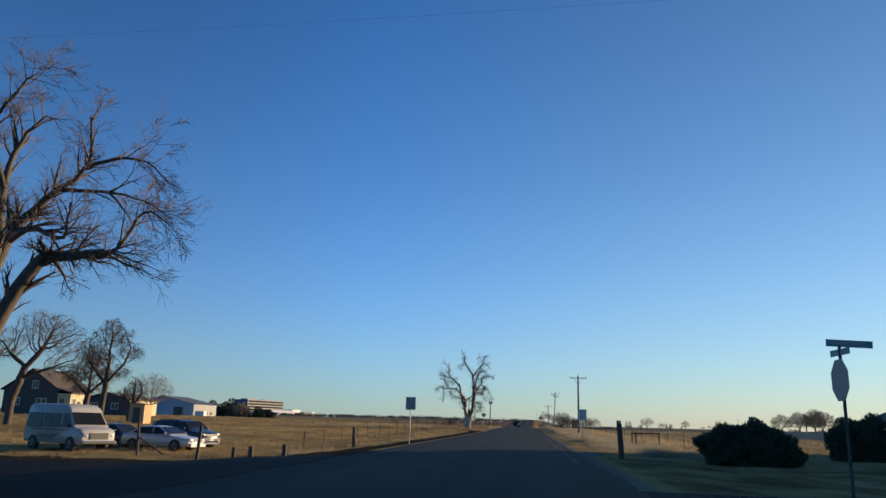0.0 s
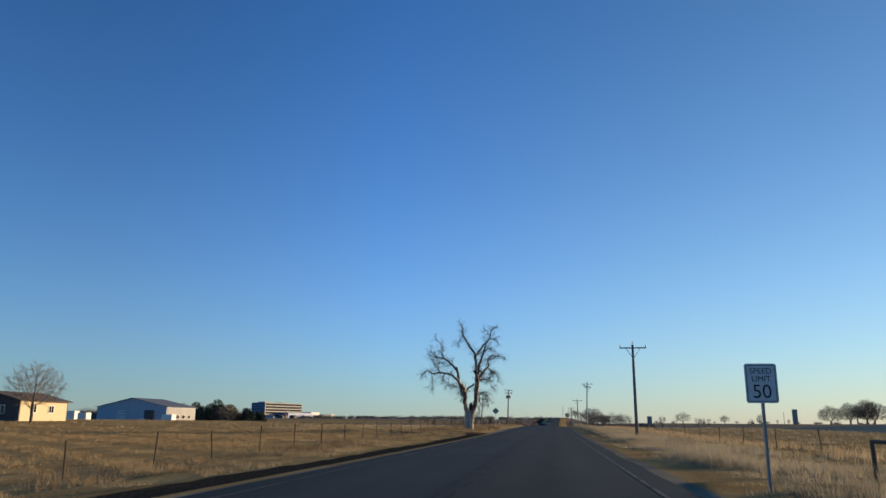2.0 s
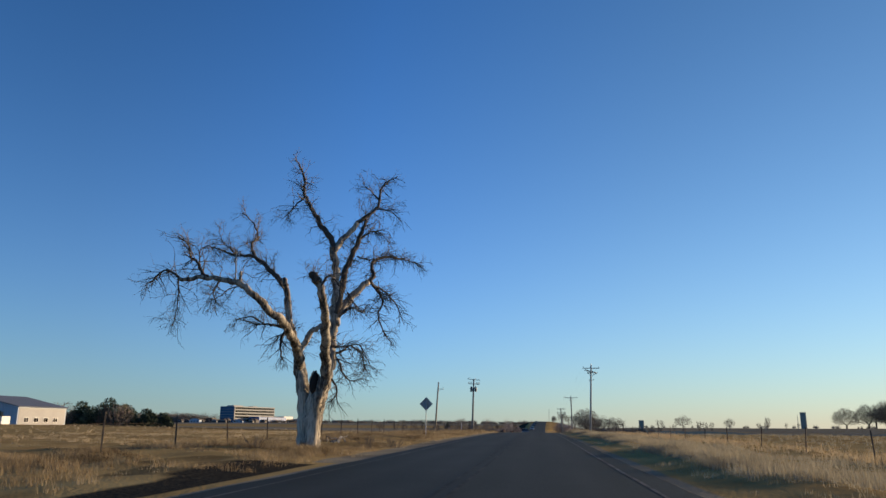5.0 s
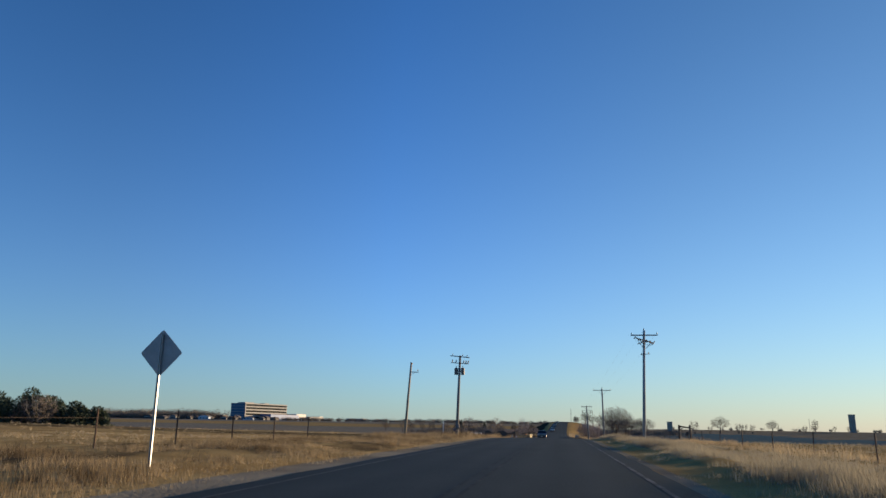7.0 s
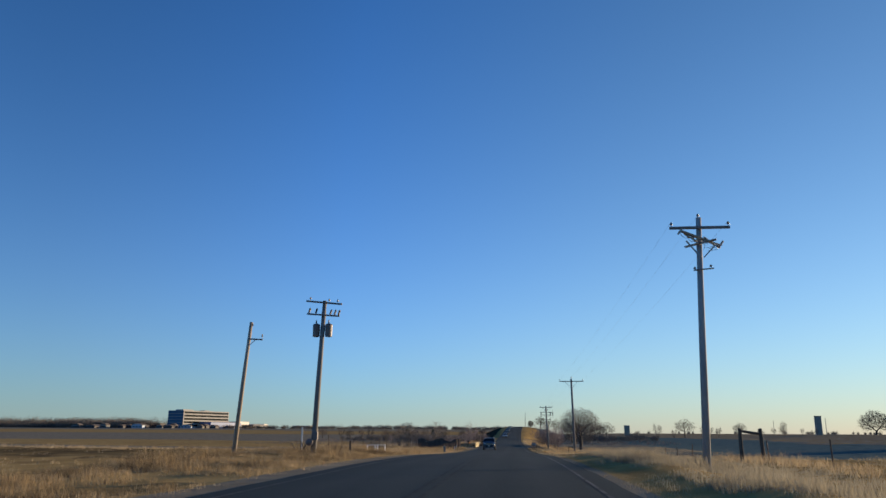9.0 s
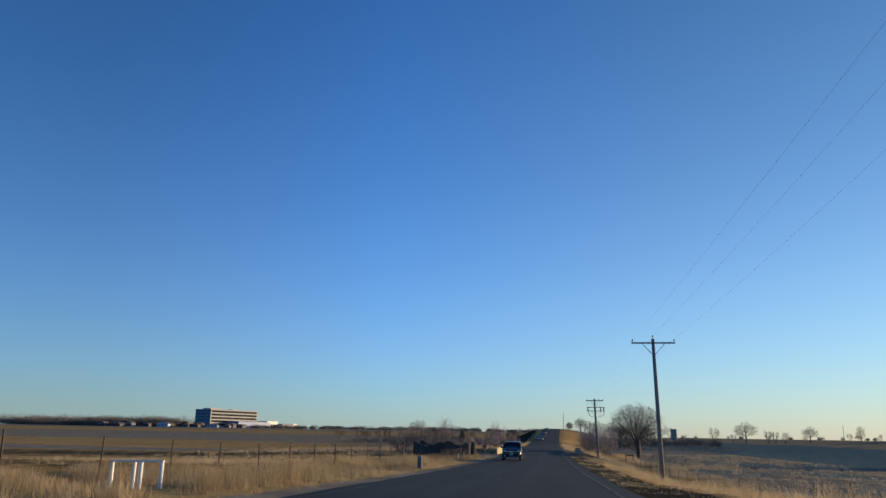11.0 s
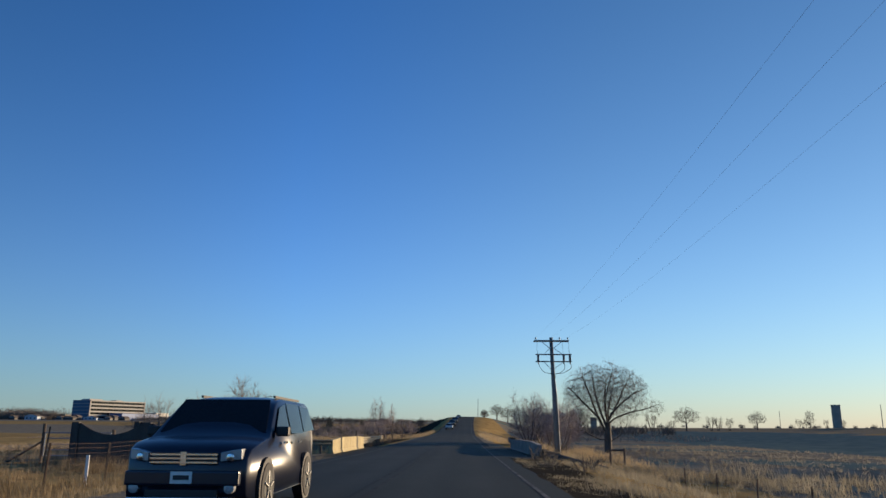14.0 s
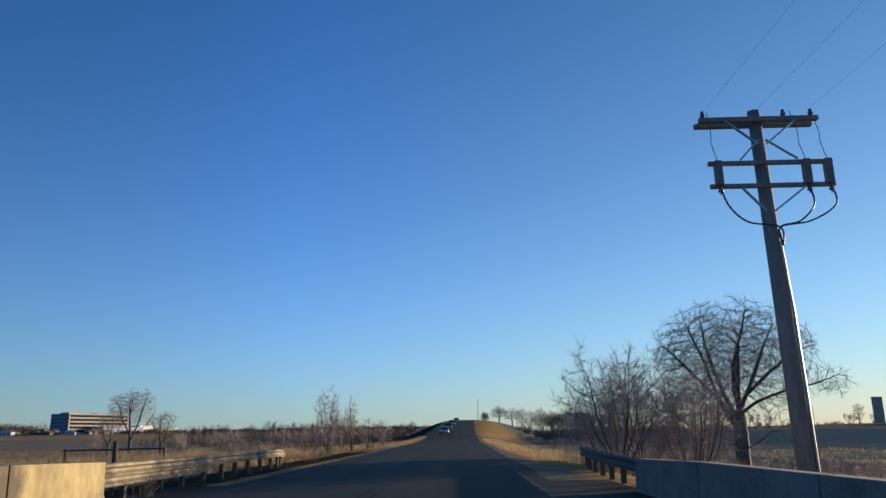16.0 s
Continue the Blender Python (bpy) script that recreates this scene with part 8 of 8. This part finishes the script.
grass("verge_grass", 8, [
    (4.4, 5.7, 236, 330, 14, 0.14, 12, 0.005), (4.4, 5.4, 120, 236, 6, 0.1, 12, 0.005), (-6.0, -4.4, 316, 331, 3, 0.12, 10, 0.005), (-24, -8.6, 322, 344, 4, 0.6, 12, 0.008), (6.4, 18, 330, 345, 9, 0.6, 12, 0.007)], STRAW_DIM, "short greyish grass at the road's edge")
rf = root("rail_fence", (-19, 375, gz(-19, 375)), "low dark single-rail fence below the road", "fence")
for x in (-3.0, 0.1, 3.0):
    Geo().tube([(x, 0, -0.5), (x + 0.03, 0, 0.95)], [0.1, 0.085], 8).obj("post", POST_WOOD, rf)
Geo().tube([(-3.1, -0.1, 0.82), (3.1, -0.1, 0.86)], 0.055, 8).obj("rail", POST_WOOD, rf)
round_post(-6.4, 347.4, 1.25, 0.06, "dark upright post behind the guard rail")
wfr = root("wooden_frame", (14.1, 348, gz(14.1, 348)), "low rusty brown rail frame on two posts", "frame", "")
for x in (-0.55, 0.55):
    Geo().tube([(x, 0, -0.4), (x, 0, 1.25)], [0.09, 0.085], 8).obj("post", POST_WOOD, wfr)
Geo().tube([(-0.6, -0.02, 1.1), (0.6, 0.02, 1.12)], 0.09, 8).obj("rail", POST_WOOD, wfr)
# dark brush at the foot of the dead tree, and fallen sticks
for i, (x, y, h, s) in enumerate(((-6.2, 133.5, 0.7, 0.6), (-5.4, 136.2, 0.55, 0.5), (-9.6, 128.6, 0.5, 0.5), (-9.8, 224.6, 0.9, 0.7), (-8.6, 226.0, 0.7, 0.6), (-11.0, 227.5, 0.8, 0.7), (5.3, 317.5, 0.55, 0.7), (5.9, 321.0, 0.6, 0.7), (5.5, 324.5, 0.65, 0.7), (6.2, 314.0, 0.5, 0.7), (7.2, 318.6, 0.5, 0.6), (6.4, 327.5, 0.6, 0.6), (8.0, 312.0, 0.45, 0.7), (-5.3, 346.6, 0.4, 0.5), (-5.3, 349.4, 0.4, 0.6), (-5.2, 352.4, 0.4, 0.6), (-5.4, 356.0, 0.4, 0.7), (-5.6, 360.5, 0.45, 0.7), (-6.0, 369.5, 0.5, 0.8), (-6.6, 374.5, 0.5, 0.8))):
    tree("dry_bush", (x, y, gz(x, y)), shrub_limbs(200 + i, h, s, 12, 0.012), 200 + i, dict(SHRUB, thin=0.004, wob=0.2), "low tangled dry brush", BARK, TWIG_DEAD, 1, (8, 0.4), 4, "dry brush")
rb = random.Random(4)
BRX, BRY = -9.2, 137.8
for i in range(7):
    x, y = BRX + rb.uniform(-0.7, 0.7), BRY + rb.uniform(-0.9, 0.9)
    z = gz(x, y) + 0.06
    a = rb.uniform(0, 6.28)
    L = rb.uniform(0.6, 1.3)
    pts = bent([(0, 0, 0), (L * 0.4 * math.cos(a), L * 0.4 * math.sin(a), rb.uniform(0.05, 0.3)), (L * math.cos(a + 0.3), L * math.sin(a + 0.3), rb.uniform(0, 0.35))], rb, 0.02)
    st = Geo().tube(pts, [0.05 - 0.03 * j / (len(pts) - 1) for j in range(len(pts))], 6).obj("fallen_branch", BARK_DEAD)
    st.matrix_world = pose(x, y, z)
    tagged(st, "bleached broken branch lying in the grass", "branch", "fallen branches")
